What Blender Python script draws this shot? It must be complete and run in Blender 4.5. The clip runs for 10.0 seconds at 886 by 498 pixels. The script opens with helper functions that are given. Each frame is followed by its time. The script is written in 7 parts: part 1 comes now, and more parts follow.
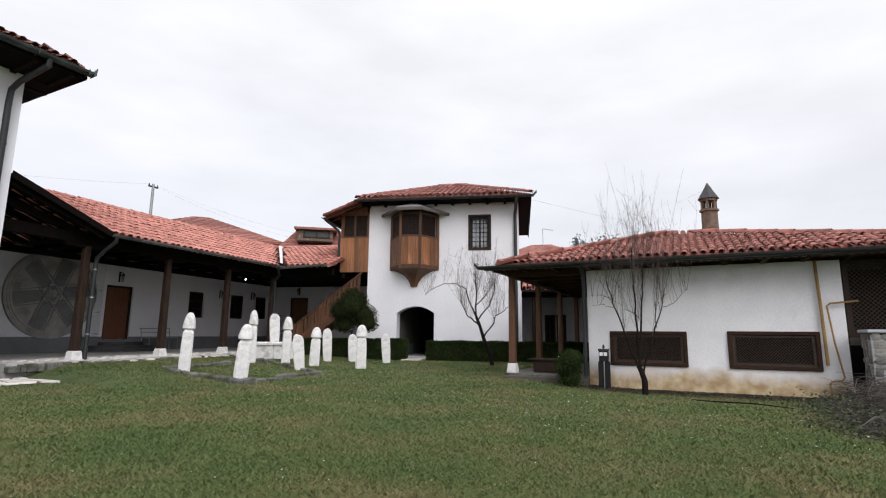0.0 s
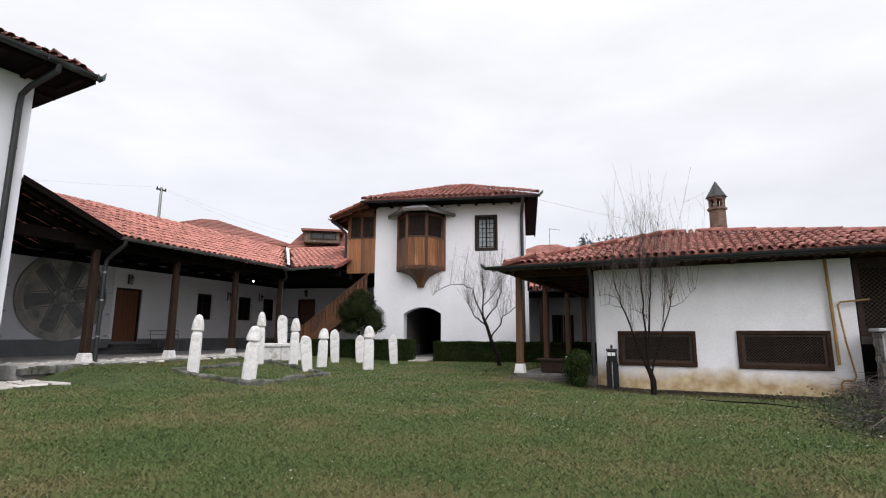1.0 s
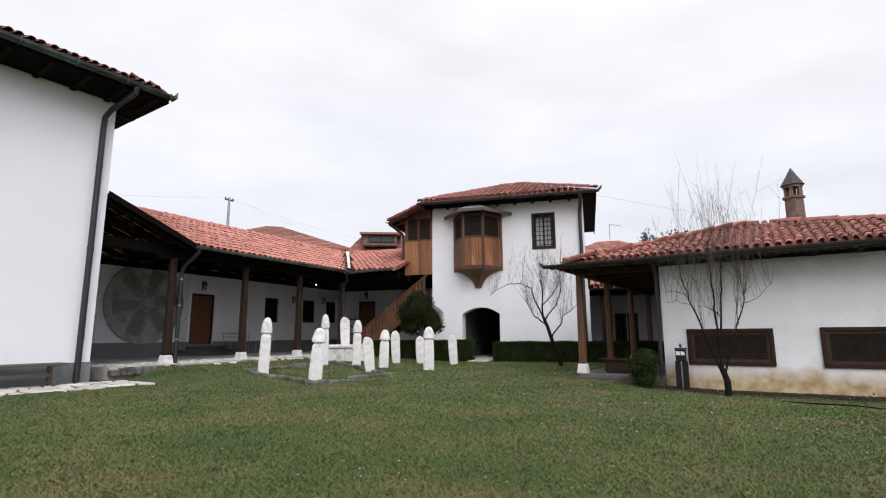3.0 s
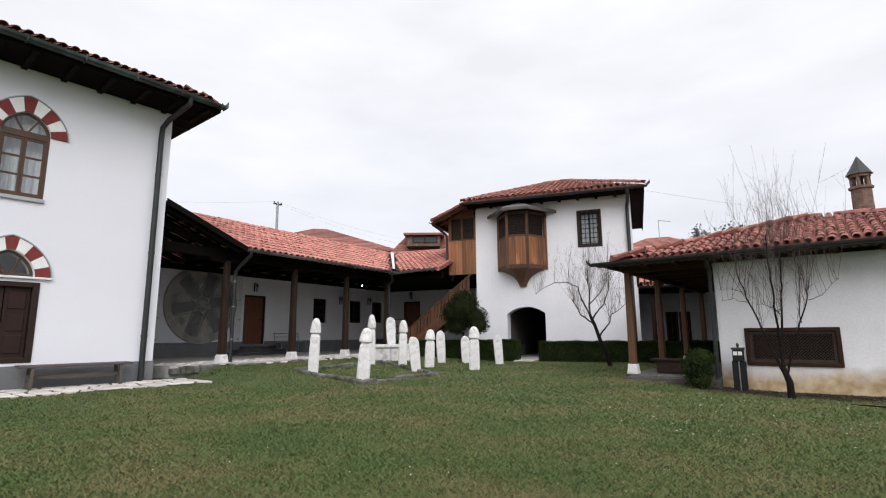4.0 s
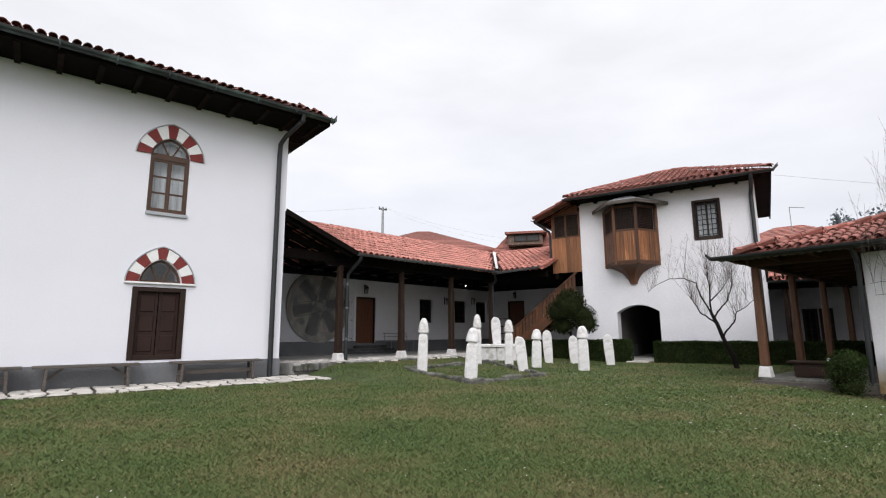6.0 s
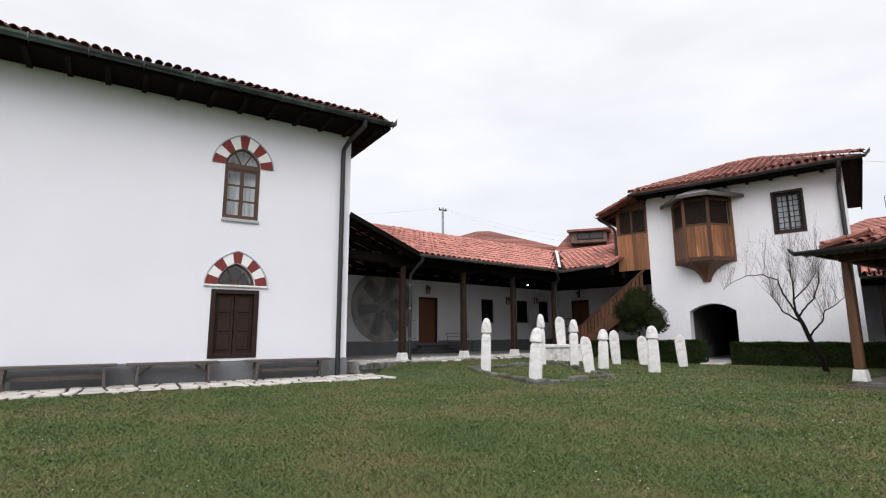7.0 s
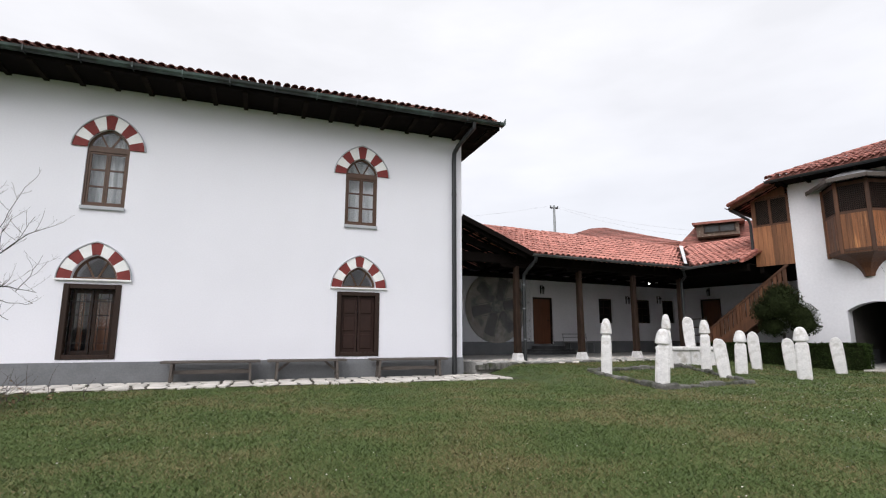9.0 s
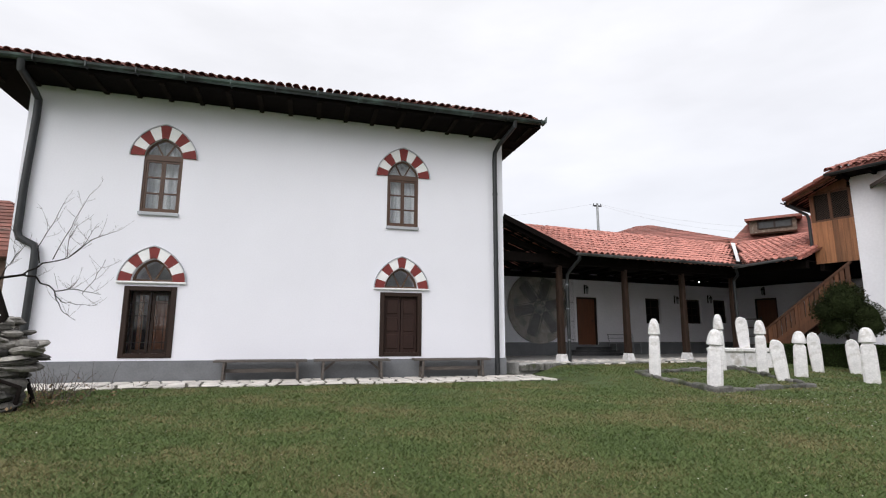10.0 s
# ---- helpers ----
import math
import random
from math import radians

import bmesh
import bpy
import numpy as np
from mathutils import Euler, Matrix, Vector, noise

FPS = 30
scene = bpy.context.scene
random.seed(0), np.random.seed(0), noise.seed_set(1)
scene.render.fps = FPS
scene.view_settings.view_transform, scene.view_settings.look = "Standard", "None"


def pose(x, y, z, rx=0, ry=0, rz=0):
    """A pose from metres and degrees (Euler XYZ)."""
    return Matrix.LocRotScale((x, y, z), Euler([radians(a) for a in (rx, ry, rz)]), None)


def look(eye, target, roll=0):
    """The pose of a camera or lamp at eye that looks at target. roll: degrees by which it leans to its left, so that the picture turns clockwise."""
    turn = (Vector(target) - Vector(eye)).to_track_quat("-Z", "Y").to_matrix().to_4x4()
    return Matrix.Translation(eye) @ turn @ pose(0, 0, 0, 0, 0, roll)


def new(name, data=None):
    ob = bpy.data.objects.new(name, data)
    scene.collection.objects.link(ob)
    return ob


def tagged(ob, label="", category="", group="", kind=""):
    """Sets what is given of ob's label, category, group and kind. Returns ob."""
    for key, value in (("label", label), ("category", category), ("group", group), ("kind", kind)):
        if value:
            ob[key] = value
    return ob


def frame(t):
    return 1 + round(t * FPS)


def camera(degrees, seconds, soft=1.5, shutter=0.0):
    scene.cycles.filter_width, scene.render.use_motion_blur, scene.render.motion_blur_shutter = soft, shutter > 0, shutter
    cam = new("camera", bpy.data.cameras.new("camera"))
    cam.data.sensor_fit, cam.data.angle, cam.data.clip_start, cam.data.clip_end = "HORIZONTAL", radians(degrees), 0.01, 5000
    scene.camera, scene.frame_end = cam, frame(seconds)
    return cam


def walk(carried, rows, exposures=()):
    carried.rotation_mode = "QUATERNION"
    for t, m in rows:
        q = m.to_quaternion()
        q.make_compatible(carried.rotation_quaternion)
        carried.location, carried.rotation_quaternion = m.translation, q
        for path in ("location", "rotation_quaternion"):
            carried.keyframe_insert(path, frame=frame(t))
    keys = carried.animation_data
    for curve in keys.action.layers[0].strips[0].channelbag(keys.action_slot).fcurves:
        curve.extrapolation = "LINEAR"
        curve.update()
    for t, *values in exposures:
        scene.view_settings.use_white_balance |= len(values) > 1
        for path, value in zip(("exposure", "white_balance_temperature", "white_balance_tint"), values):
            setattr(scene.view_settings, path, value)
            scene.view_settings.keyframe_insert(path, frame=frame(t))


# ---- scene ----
cam = camera(81.65, 10.0, soft=1.15)
EYE, ARM = 1.0, 0.249
# seconds, yaw, pitch, roll; the lens sits ARM metres ahead of the pan head's axis
TURNS = [
    (0.0, -62.34, 9.39, 0.51),
    (0.5, -62.06, 9.43, 0.37),
    (1.0, -61.61, 9.46, 0.25),
    (1.5, -60.81, 9.49, 0.18),
    (2.0, -59.38, 9.50, -0.01),
    (2.5, -57.50, 9.50, -0.19),
    (4.0, -50.40, 9.50, -0.41),
    (4.5, -47.93, 9.50, -0.43),
    (5.0, -45.07, 9.50, -0.48),
    (5.5, -42.18, 9.52, -0.45),
    (7.0, -32.19, 9.59, -0.33),
    (7.5, -28.92, 9.60, -0.24),
    (8.0, -25.60, 9.63, -0.15),
    (8.5, -22.65, 9.66, -0.08),
    (9.0, -19.71, 9.67, 0.04),
    (9.5, -17.30, 9.69, 0.10),
    (10.0, -15.10, 9.70, 0.16),
]


def turned(yaw, pitch, roll):
    ahead = Euler((radians(90 + pitch), 0, radians(yaw))).to_matrix() @ Vector((0, 0, -1))
    eye = Vector((ARM * ahead.x, ARM * ahead.y, EYE))
    return look(eye, eye + ahead, roll)


walk(cam, [(t, turned(y, p, r)) for t, y, p, r in TURNS])

# ---- light ----
world = bpy.data.worlds.new("overcast")
scene.world = world
world.use_nodes = True
wn, wl = world.node_tree.nodes, world.node_tree.links
wn.clear()
SUN_EL, SUN_AZ = 34.0, 220.0
w_out, w_bg = wn.new("ShaderNodeOutputWorld"), wn.new("ShaderNodeBackground")
w_sky = wn.new("ShaderNodeTexSky")
w_sky.sky_type, w_sky.sun_disc = "NISHITA", False
w_sky.sun_elevation, w_sky.sun_rotation = radians(SUN_EL), radians(SUN_AZ)
w_co, w_sep = wn.new("ShaderNodeTexCoord"), wn.new("ShaderNodeSeparateXYZ")
w_grad = wn.new("ShaderNodeValToRGB")
w_grad.color_ramp.elements[0].position, w_grad.color_ramp.elements[0].color = 0.0, (0.75, 0.74, 0.785, 1)
w_grad.color_ramp.elements[1].position, w_grad.color_ramp.elements[1].color = 1.0, (1.9, 1.9, 1.93, 1)
w_mid = w_grad.color_ramp.elements.new(0.3)
w_mid.color = (0.855, 0.845, 0.875, 1)
w_high = w_grad.color_ramp.elements.new(0.66)
w_high.color = (1.0, 0.992, 1.012, 1)
w_map, w_cloud = wn.new("ShaderNodeMapping"), wn.new("ShaderNodeTexNoise")
w_map.inputs["Scale"].default_value = (2.2, 2.2, 7.0)
w_cloud.inputs["Scale"].default_value, w_cloud.inputs["Detail"].default_value = 1.3, 5.0
w_rng = wn.new("ShaderNodeMapRange")
w_rng.inputs["From Min"].default_value, w_rng.inputs["From Max"].default_value = 0.3, 0.7
w_rng.inputs["To Min"].default_value, w_rng.inputs["To Max"].default_value = 0.90, 1.06
w_mul = wn.new("ShaderNodeMix")
w_mul.data_type, w_mul.blend_type = "RGBA", "MULTIPLY"
w_mul.inputs["Factor"].default_value = 1.0
w_mix = wn.new("ShaderNodeMix")
w_mix.data_type = "RGBA"
w_mix.inputs["Factor"].default_value = 0.02
wl.new(w_co.outputs["Generated"], w_sep.inputs[0])
wl.new(w_sep.outputs["Z"], w_grad.inputs["Fac"])
wl.new(w_co.outputs["Generated"], w_map.inputs["Vector"])
wl.new(w_map.outputs["Vector"], w_cloud.inputs["Vector"])
wl.new(w_cloud.outputs["Fac"], w_rng.inputs["Value"])
wl.new(w_grad.outputs["Color"], w_mul.inputs["A"])
wl.new(w_rng.outputs["Result"], w_mul.inputs["B"])
wl.new(w_mul.outputs["Result"], w_mix.inputs["A"])
wl.new(w_sky.outputs["Color"], w_mix.inputs["B"])
wl.new(w_mix.outputs["Result"], w_bg.inputs["Color"])
w_bg.inputs["Strength"].default_value = 1.0
wl.new(w_bg.outputs["Background"], w_out.inputs["Surface"])

sun = new("sun", bpy.data.lights.new("sun", "SUN"))
sun.data.energy, sun.data.angle, sun.data.color = 1.5, radians(40), (1.0, 0.995, 0.99)
_e, _a = radians(SUN_EL), radians(SUN_AZ)
sun.matrix_world = look((0, 0, 30), Vector((0, 0, 30)) - Vector((math.sin(_a) * math.cos(_e), math.cos(_a) * math.cos(_e), math.sin(_e))))
scene.view_settings.exposure = 0.06


# ---- materials ----
def material(name, base, rough=0.8, metal=0.0, vary=0.12, scale=3.0, fine=40.0, bump=0.15, bump_dist=0.01,
             second=None, second_at=(0.55, 0.7), second_scale=1.2, stretch=(1, 1, 1), island=0.0, obj=0.0, spec=0.5, coords="Object"):
    """A surface with variation at a large and a fine scale, an optional second colour in patches, and relief."""
    m = bpy.data.materials.new(name)
    m.use_nodes = True
    n, l = m.node_tree.nodes, m.node_tree.links
    b = n["Principled BSDF"]
    b.inputs["Roughness"].default_value, b.inputs["Metallic"].default_value = rough, metal
    b.inputs["Specular IOR Level"].default_value = spec
    tc, mp = n.new("ShaderNodeTexCoord"), n.new("ShaderNodeMapping")
    mp.inputs["Scale"].default_value = stretch
    l.new(tc.outputs[coords], mp.inputs["Vector"])

    def tex(s, detail):
        t = n.new("ShaderNodeTexNoise")
        t.inputs["Scale"].default_value, t.inputs["Detail"].default_value = s, detail
        l.new(mp.outputs["Vector"], t.inputs["Vector"])
        return t.outputs["Fac"]

    def ranged(v, lo, hi, a=0.3, c=0.7):
        r = n.new("ShaderNodeMapRange")
        r.inputs["From Min"].default_value, r.inputs["From Max"].default_value = a, c
        r.inputs["To Min"].default_value, r.inputs["To Max"].default_value = lo, hi
        l.new(v, r.inputs["Value"])
        return r.outputs["Result"]

    def mixed(kind, fac, a, c):
        x = n.new("ShaderNodeMix")
        x.data_type, x.blend_type = "RGBA", kind
        for key, v in (("Factor", fac), ("A", a), ("B", c)):
            s = x.inputs[key] if key == "Factor" else [i for i in x.inputs if i.name == key and i.type == "RGBA"][0]
            if hasattr(v, "is_output"):
                l.new(v, s)
            else:
                s.default_value = v if key == "Factor" else (*v, 1)
        return [o for o in x.outputs if o.type == "RGBA"][0]

    big, small = tex(scale, 4), tex(fine, 5)
    col = mixed("MIX", 0.0, base, base)
    if second:
        patch = ranged(tex(second_scale, 6), 0.0, 1.0, *second_at)
        col = mixed("MIX", patch, base, second)
    col = mixed("MULTIPLY", 1.0, col, ranged(big, 1 - vary, 1 + vary))
    col = mixed("MULTIPLY", 1.0, col, ranged(small, 1 - vary * 0.8, 1 + vary * 0.8))
    if obj:
        oi = n.new("ShaderNodeObjectInfo")
        col = mixed("MULTIPLY", 1.0, col, ranged(oi.outputs["Random"], 1 - obj, 1 + obj, 0, 1))
    if island:
        ge = n.new("ShaderNodeNewGeometry")
        col = mixed("MULTIPLY", 1.0, col, ranged(ge.outputs["Random Per Island"], 1 - island, 1 + island, 0, 1))
    l.new(col, b.inputs["Base Color"])
    if bump:
        bp = n.new("ShaderNodeBump")
        bp.inputs["Strength"].default_value, bp.inputs["Distance"].default_value = bump, bump_dist
        l.new(small, bp.inputs["Height"])
        l.new(bp.outputs["Normal"], b.inputs["Normal"])
    return m


def stained_wall():
    """White lime wash with ochre damp stains that climb unevenly from the ground."""
    m = material("limewash_stained", (0.80, 0.785, 0.815), 0.9, vary=0.06, scale=1.5, fine=25, bump=0.3, second=(0.62, 0.61, 0.60), second_at=(0.60, 0.80))
    n, l = m.node_tree.nodes, m.node_tree.links
    b = n["Principled BSDF"]
    old = b.inputs["Base Color"].links[0].from_socket
    tc, sp, no = n.new("ShaderNodeTexCoord"), n.new("ShaderNodeSeparateXYZ"), n.new("ShaderNodeTexNoise")
    no.inputs["Scale"].default_value, no.inputs["Detail"].default_value = 2.2, 6
    l.new(tc.outputs["Object"], sp.inputs[0])
    l.new(tc.outputs["Object"], no.inputs["Vector"])
    ad = n.new("ShaderNodeMath")
    ad.operation = "MULTIPLY_ADD"
    ad.inputs[1].default_value = -0.55
    l.new(no.outputs["Fac"], ad.inputs[0])
    l.new(sp.outputs["Z"], ad.inputs[2])
    ra = n.new("ShaderNodeValToRGB")
    e = ra.color_ramp.elements
    e[0].position, e[0].color = 0.02, (1, 1, 1, 1)
    e[1].position, e[1].color = 0.34, (0, 0, 0, 1)
    add = n.new("ShaderNodeMath")
    add.operation = "ADD"
    add.inputs[1].default_value = 0.22
    l.new(ad.outputs[0], add.inputs[0])
    l.new(add.outputs[0], ra.inputs["Fac"])
    st = n.new("ShaderNodeValToRGB")
    st.color_ramp.elements[0].position, st.color_ramp.elements[0].color = 0.35, (0.40, 0.27, 0.14, 1)
    st.color_ramp.elements[1].position, st.color_ramp.elements[1].color = 0.7, (0.62, 0.50, 0.33, 1)
    n2 = n.new("ShaderNodeTexNoise")
    n2.inputs["Scale"].default_value = 5
    l.new(tc.outputs["Object"], n2.inputs["Vector"])
    l.new(n2.outputs["Fac"], st.inputs["Fac"])
    x = n.new("ShaderNodeMix")
    x.data_type = "RGBA"
    l.new(ra.outputs["Color"], x.inputs["Factor"])
    l.new(old, [i for i in x.inputs if i.name == "A" and i.type == "RGBA"][0])
    l.new(st.outputs["Color"], [i for i in x.inputs if i.name == "B" and i.type == "RGBA"][0])
    l.new([o for o in x.outputs if o.type == "RGBA"][0], b.inputs["Base Color"])
    return m


PLASTER = material("white_plaster", (0.81, 0.805, 0.865), 0.85, vary=0.02, scale=0.6, fine=30, bump=0.12)
PLASTER_OLD = material("lime_plaster", (0.80, 0.79, 0.83), 0.9, vary=0.04, scale=0.9, fine=14, bump=0.15, bump_dist=0.012)
STAINED = stained_wall()
GREY_PAINT = material("grey_plinth_paint", (0.16, 0.165, 0.175), 0.75, vary=0.12, scale=2, fine=30, bump=0.15)
TILE = material("clay_tile", (0.285, 0.108, 0.086), 0.85, vary=0.3, scale=6, fine=60, bump=0.3, obj=0.28, second=(0.15, 0.085, 0.065), second_at=(0.55, 0.75), second_scale=3.0)
TILE_JOINED = material("clay_tile_far", (0.285, 0.108, 0.086), 0.85, vary=0.3, scale=6, fine=60, bump=0.3, island=0.28, second=(0.15, 0.085, 0.065), second_at=(0.55, 0.75), second_scale=3.0)
TILE_NEW = material("new_clay_tile", (0.46, 0.188, 0.150), 0.8, vary=0.22, scale=6, fine=60, bump=0.25, obj=0.22, second=(0.27, 0.11, 0.085), second_at=(0.54, 0.76), second_scale=2.0)
TILE_NEW_JOINED = material("new_clay_tile_far", (0.46, 0.188, 0.150), 0.8, vary=0.22, scale=6, fine=60, bump=0.25, island=0.22, second=(0.27, 0.11, 0.085), second_at=(0.54, 0.76), second_scale=2.0)
TILE_BROWN = material("weathered_brown_tile", (0.21, 0.085, 0.066), 0.9, vary=0.25, scale=5, fine=50, bump=0.3, obj=0.25, second=(0.10, 0.07, 0.06), second_at=(0.5, 0.7), second_scale=2.5)
TILE_BROWN_JOINED = material("weathered_brown_tile_far", (0.21, 0.085, 0.066), 0.9, vary=0.25, scale=5, fine=50, bump=0.3, island=0.25, second=(0.10, 0.07, 0.06), second_at=(0.5, 0.7), second_scale=2.5)
# Near-black base colours, set low to keep roof undersides dark
DARK_WOOD = material("near_black_wood", (0.008, 0.006, 0.0055), 0.9, spec=0.05, vary=0.25, scale=3, fine=40, bump=0.3, stretch=(6, 6, 1))
RAFTER = material("dark_rafter_wood", (0.016, 0.012, 0.010), 0.9, spec=0.05, vary=0.25, scale=3, fine=40, bump=0.2)
SHED_POST = material("reddish_post_wood", (0.115, 0.048, 0.022), 0.6, vary=0.25, scale=4, fine=40, bump=0.3, stretch=(5, 5, 0.6))
SHED_CEIL = material("red_brown_ceiling_wood", (0.055, 0.026, 0.015), 0.8, spec=0.15, vary=0.3, scale=3, fine=40, bump=0.3, stretch=(1, 6, 6))
POST_WOOD = material("brown_post_wood", (0.030, 0.017, 0.0115), 0.75, spec=0.2, vary=0.4, scale=4, fine=40, bump=0.3, stretch=(5, 5, 0.6))
PLANK = material("larch_plank", (0.25, 0.105, 0.045), 0.65, vary=0.25, scale=3, fine=30, bump=0.25, stretch=(8, 8, 0.5), obj=0.42, second=(0.20, 0.085, 0.035), second_at=(0.5, 0.75), second_scale=2)
PLANK_RED = material("reddish_plank", (0.19, 0.072, 0.026), 0.55, vary=0.32, scale=3, fine=30, bump=0.2, stretch=(8, 8, 0.5), obj=0.5, second=(0.36, 0.16, 0.06), second_at=(0.55, 0.75), second_scale=2)
STAIR_WOOD = material("stair_wood", (0.10, 0.040, 0.018), 0.65, vary=0.25, scale=3, fine=30, bump=0.25, stretch=(8, 8, 0.5), obj=0.4)
DOOR_WOOD = material("brown_door_wood", (0.15, 0.052, 0.022), 0.45, vary=0.18, scale=3, fine=30, bump=0.15, stretch=(6, 6, 0.6))
FRAME_DARK = material("dark_brown_frame_paint", (0.026, 0.014, 0.010), 0.55, spec=0.25, vary=0.15, scale=4, fine=30, bump=0.1)
SASH = material("brown_sash_wood", (0.075, 0.034, 0.017), 0.45, vary=0.15, scale=4, fine=40, bump=0.1, stretch=(4, 4, 1))
LATTICE = material("lattice_wood", (0.050, 0.036, 0.029), 0.8, spec=0.2, vary=0.2, scale=5, fine=40, bump=0.2)
LATTICE_FRAME = material("lattice_frame_wood", (0.034, 0.016, 0.0095), 0.75, spec=0.2, vary=0.25, scale=4, fine=40, bump=0.25, stretch=(1, 4, 4))
GREY_WOOD = material("weathered_grey_wood", (0.10, 0.085, 0.075), 0.85, vary=0.25, scale=4, fine=30, bump=0.4, stretch=(1, 6, 6))
RED_BRICK = material("red_voussoir_paint", (0.19, 0.027, 0.024), 0.75, vary=0.12, scale=8, fine=50, bump=0.1)
WHITE_BRICK = material("white_voussoir_paint", (0.82, 0.82, 0.82), 0.8, vary=0.04, scale=8, fine=50, bump=0.1)
LEDGE = material("grey_sill_stone", (0.42, 0.43, 0.46), 0.8, vary=0.08, scale=5, fine=50, bump=0.1)
GUTTER = material("patinated_gutter", (0.030, 0.036, 0.036), 0.5, metal=0.3, vary=0.2, scale=4, fine=30, bump=0.1, second=(0.075, 0.11, 0.10), second_at=(0.45, 0.65), second_scale=2.5)
# Paler zinc with dark patches, for the porch and wing gutters
GUTTER_PALE = material("pale_zinc_gutter", (0.15, 0.15, 0.155), 0.5, metal=0.3, vary=0.25, scale=4, fine=30, bump=0.1, second=(0.05, 0.05, 0.05), second_at=(0.5, 0.7), second_scale=2)
GUTTER_GREY = material("dark_zinc_gutter", (0.024, 0.026, 0.028), 0.5, metal=0.2, vary=0.15, scale=4, fine=30, bump=0.1)
ZINC = material("light_zinc", (0.30, 0.30, 0.315), 0.45, metal=0.5, vary=0.15, scale=3, fine=30, bump=0.1)
MARBLE = material("white_tombstone", (0.73, 0.71, 0.71), 0.9, vary=0.12, scale=5, fine=30, bump=0.3, bump_dist=0.012, second=(0.34, 0.31, 0.27), second_at=(0.54, 0.76), second_scale=4.5)
FLASHING = material("pale_painted_flashing", (0.66, 0.66, 0.67), 0.6, vary=0.15, scale=4, fine=30, bump=0.2)
# East wing's porch shade is put into this grey; the rubble core shares it
SHADE_GREY_RENDER = material("shade_grey_render", (0.36, 0.36, 0.38), 0.9, vary=0.12, scale=2, fine=20, bump=0.2)
KERB = material("grey_kerb_stone", (0.13, 0.125, 0.115), 0.95, vary=0.35, scale=5, fine=30, bump=0.8, second=(0.055, 0.062, 0.035), second_at=(0.5, 0.65), second_scale=3, obj=0.2)
PAVING = material("pale_flagstone", (0.62, 0.58, 0.54), 0.85, vary=0.12, scale=3, fine=30, bump=0.4, obj=0.18, second=(0.42, 0.38, 0.33), second_at=(0.58, 0.75), second_scale=2.5)
FLOOR_STONE = material("porch_floor_stone", (0.46, 0.445, 0.43), 0.85, vary=0.2, scale=5, fine=25, bump=0.5)
MORTAR = material("sandy_joint", (0.060, 0.052, 0.038), 0.95, vary=0.2, scale=6, fine=40, bump=0.5)
RUBBLE = material("rubble_stone", (0.19, 0.18, 0.165), 0.9, vary=0.25, scale=4, fine=30, bump=0.7, second=(0.16, 0.15, 0.14), second_at=(0.46, 0.62), second_scale=3, obj=0.5)
# Dark of the heap's hollow is put into this stone colour
RUBBLE_DARK = material("hollow_shade_stone", (0.07, 0.065, 0.058), 0.9, vary=0.3, scale=4, fine=30, bump=0.7, second=(0.03, 0.03, 0.026), second_at=(0.46, 0.62), second_scale=3, obj=0.5)
DISC_STONE = material("carved_grey_stone", (0.34, 0.30, 0.255), 0.85, vary=0.3, scale=5, fine=30, bump=0.6, second=(0.10, 0.098, 0.09), second_at=(0.5, 0.68), second_scale=2.5)
DISC_DARK = material("carved_dark_stone", (0.115, 0.105, 0.095), 0.85, vary=0.3, scale=6, fine=40, bump=0.8)
BARK = material("grey_brown_bark", (0.014, 0.011, 0.010), 0.95, spec=0.1, vary=0.3, scale=8, fine=50, bump=0.6)
TWIG = material("twig_bark", (0.085, 0.066, 0.060), 0.9, vary=0.3, scale=8, fine=50, bump=0.2)
LEAF = material("hedge_leaf", (0.026, 0.042, 0.012), 0.85, spec=0.05, vary=0.3, scale=4, fine=30, bump=0, island=0.45)
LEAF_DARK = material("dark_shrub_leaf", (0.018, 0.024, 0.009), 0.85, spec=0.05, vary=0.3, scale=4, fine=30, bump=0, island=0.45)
IRON = material("black_iron", (0.02, 0.02, 0.022), 0.5, metal=0.6, vary=0.15, scale=5, fine=40, bump=0.1)
GALV = material("galvanised_steel", (0.30, 0.31, 0.32), 0.5, metal=0.6, vary=0.12, scale=5, fine=40, bump=0.1)
YELLOW_PIPE = material("ochre_gas_pipe_paint", (0.29, 0.17, 0.055), 0.6, vary=0.15, scale=5, fine=40, bump=0.1)
BRICK_OLD = material("old_chimney_brick", (0.15, 0.10, 0.078), 0.9, vary=0.3, scale=8, fine=40, bump=0.5, second=(0.30, 0.26, 0.22), second_at=(0.56, 0.70), second_scale=6.0)
LEAD = material("lead_sheet", (0.05, 0.05, 0.053), 0.6, metal=0.3, vary=0.2, scale=5, fine=30, bump=0.2)
CURTAIN = material("pale_curtain", (0.62, 0.62, 0.63), 0.9, vary=0.12, scale=2, fine=20, bump=0.2, stretch=(10, 1, 0.5))
# Near-black colour imitates the unlit depth behind windows and lattices
NIGHT = material("unlit_depth_black", (0.012, 0.011, 0.011), 0.9, vary=0.1, scale=2, fine=20, bump=0, spec=0.1)
# Passage and end walls carry the indoor shade in this dark colour
SHADE_INT = material("interior_wall_shade_toned", (0.10, 0.09, 0.085), 0.9, vary=0.15, scale=1, fine=10, bump=0)
BROWN_PANEL = material("varnished_panel", (0.028, 0.013, 0.010), 0.6, spec=0.25, vary=0.15, scale=3, fine=30, bump=0.1)


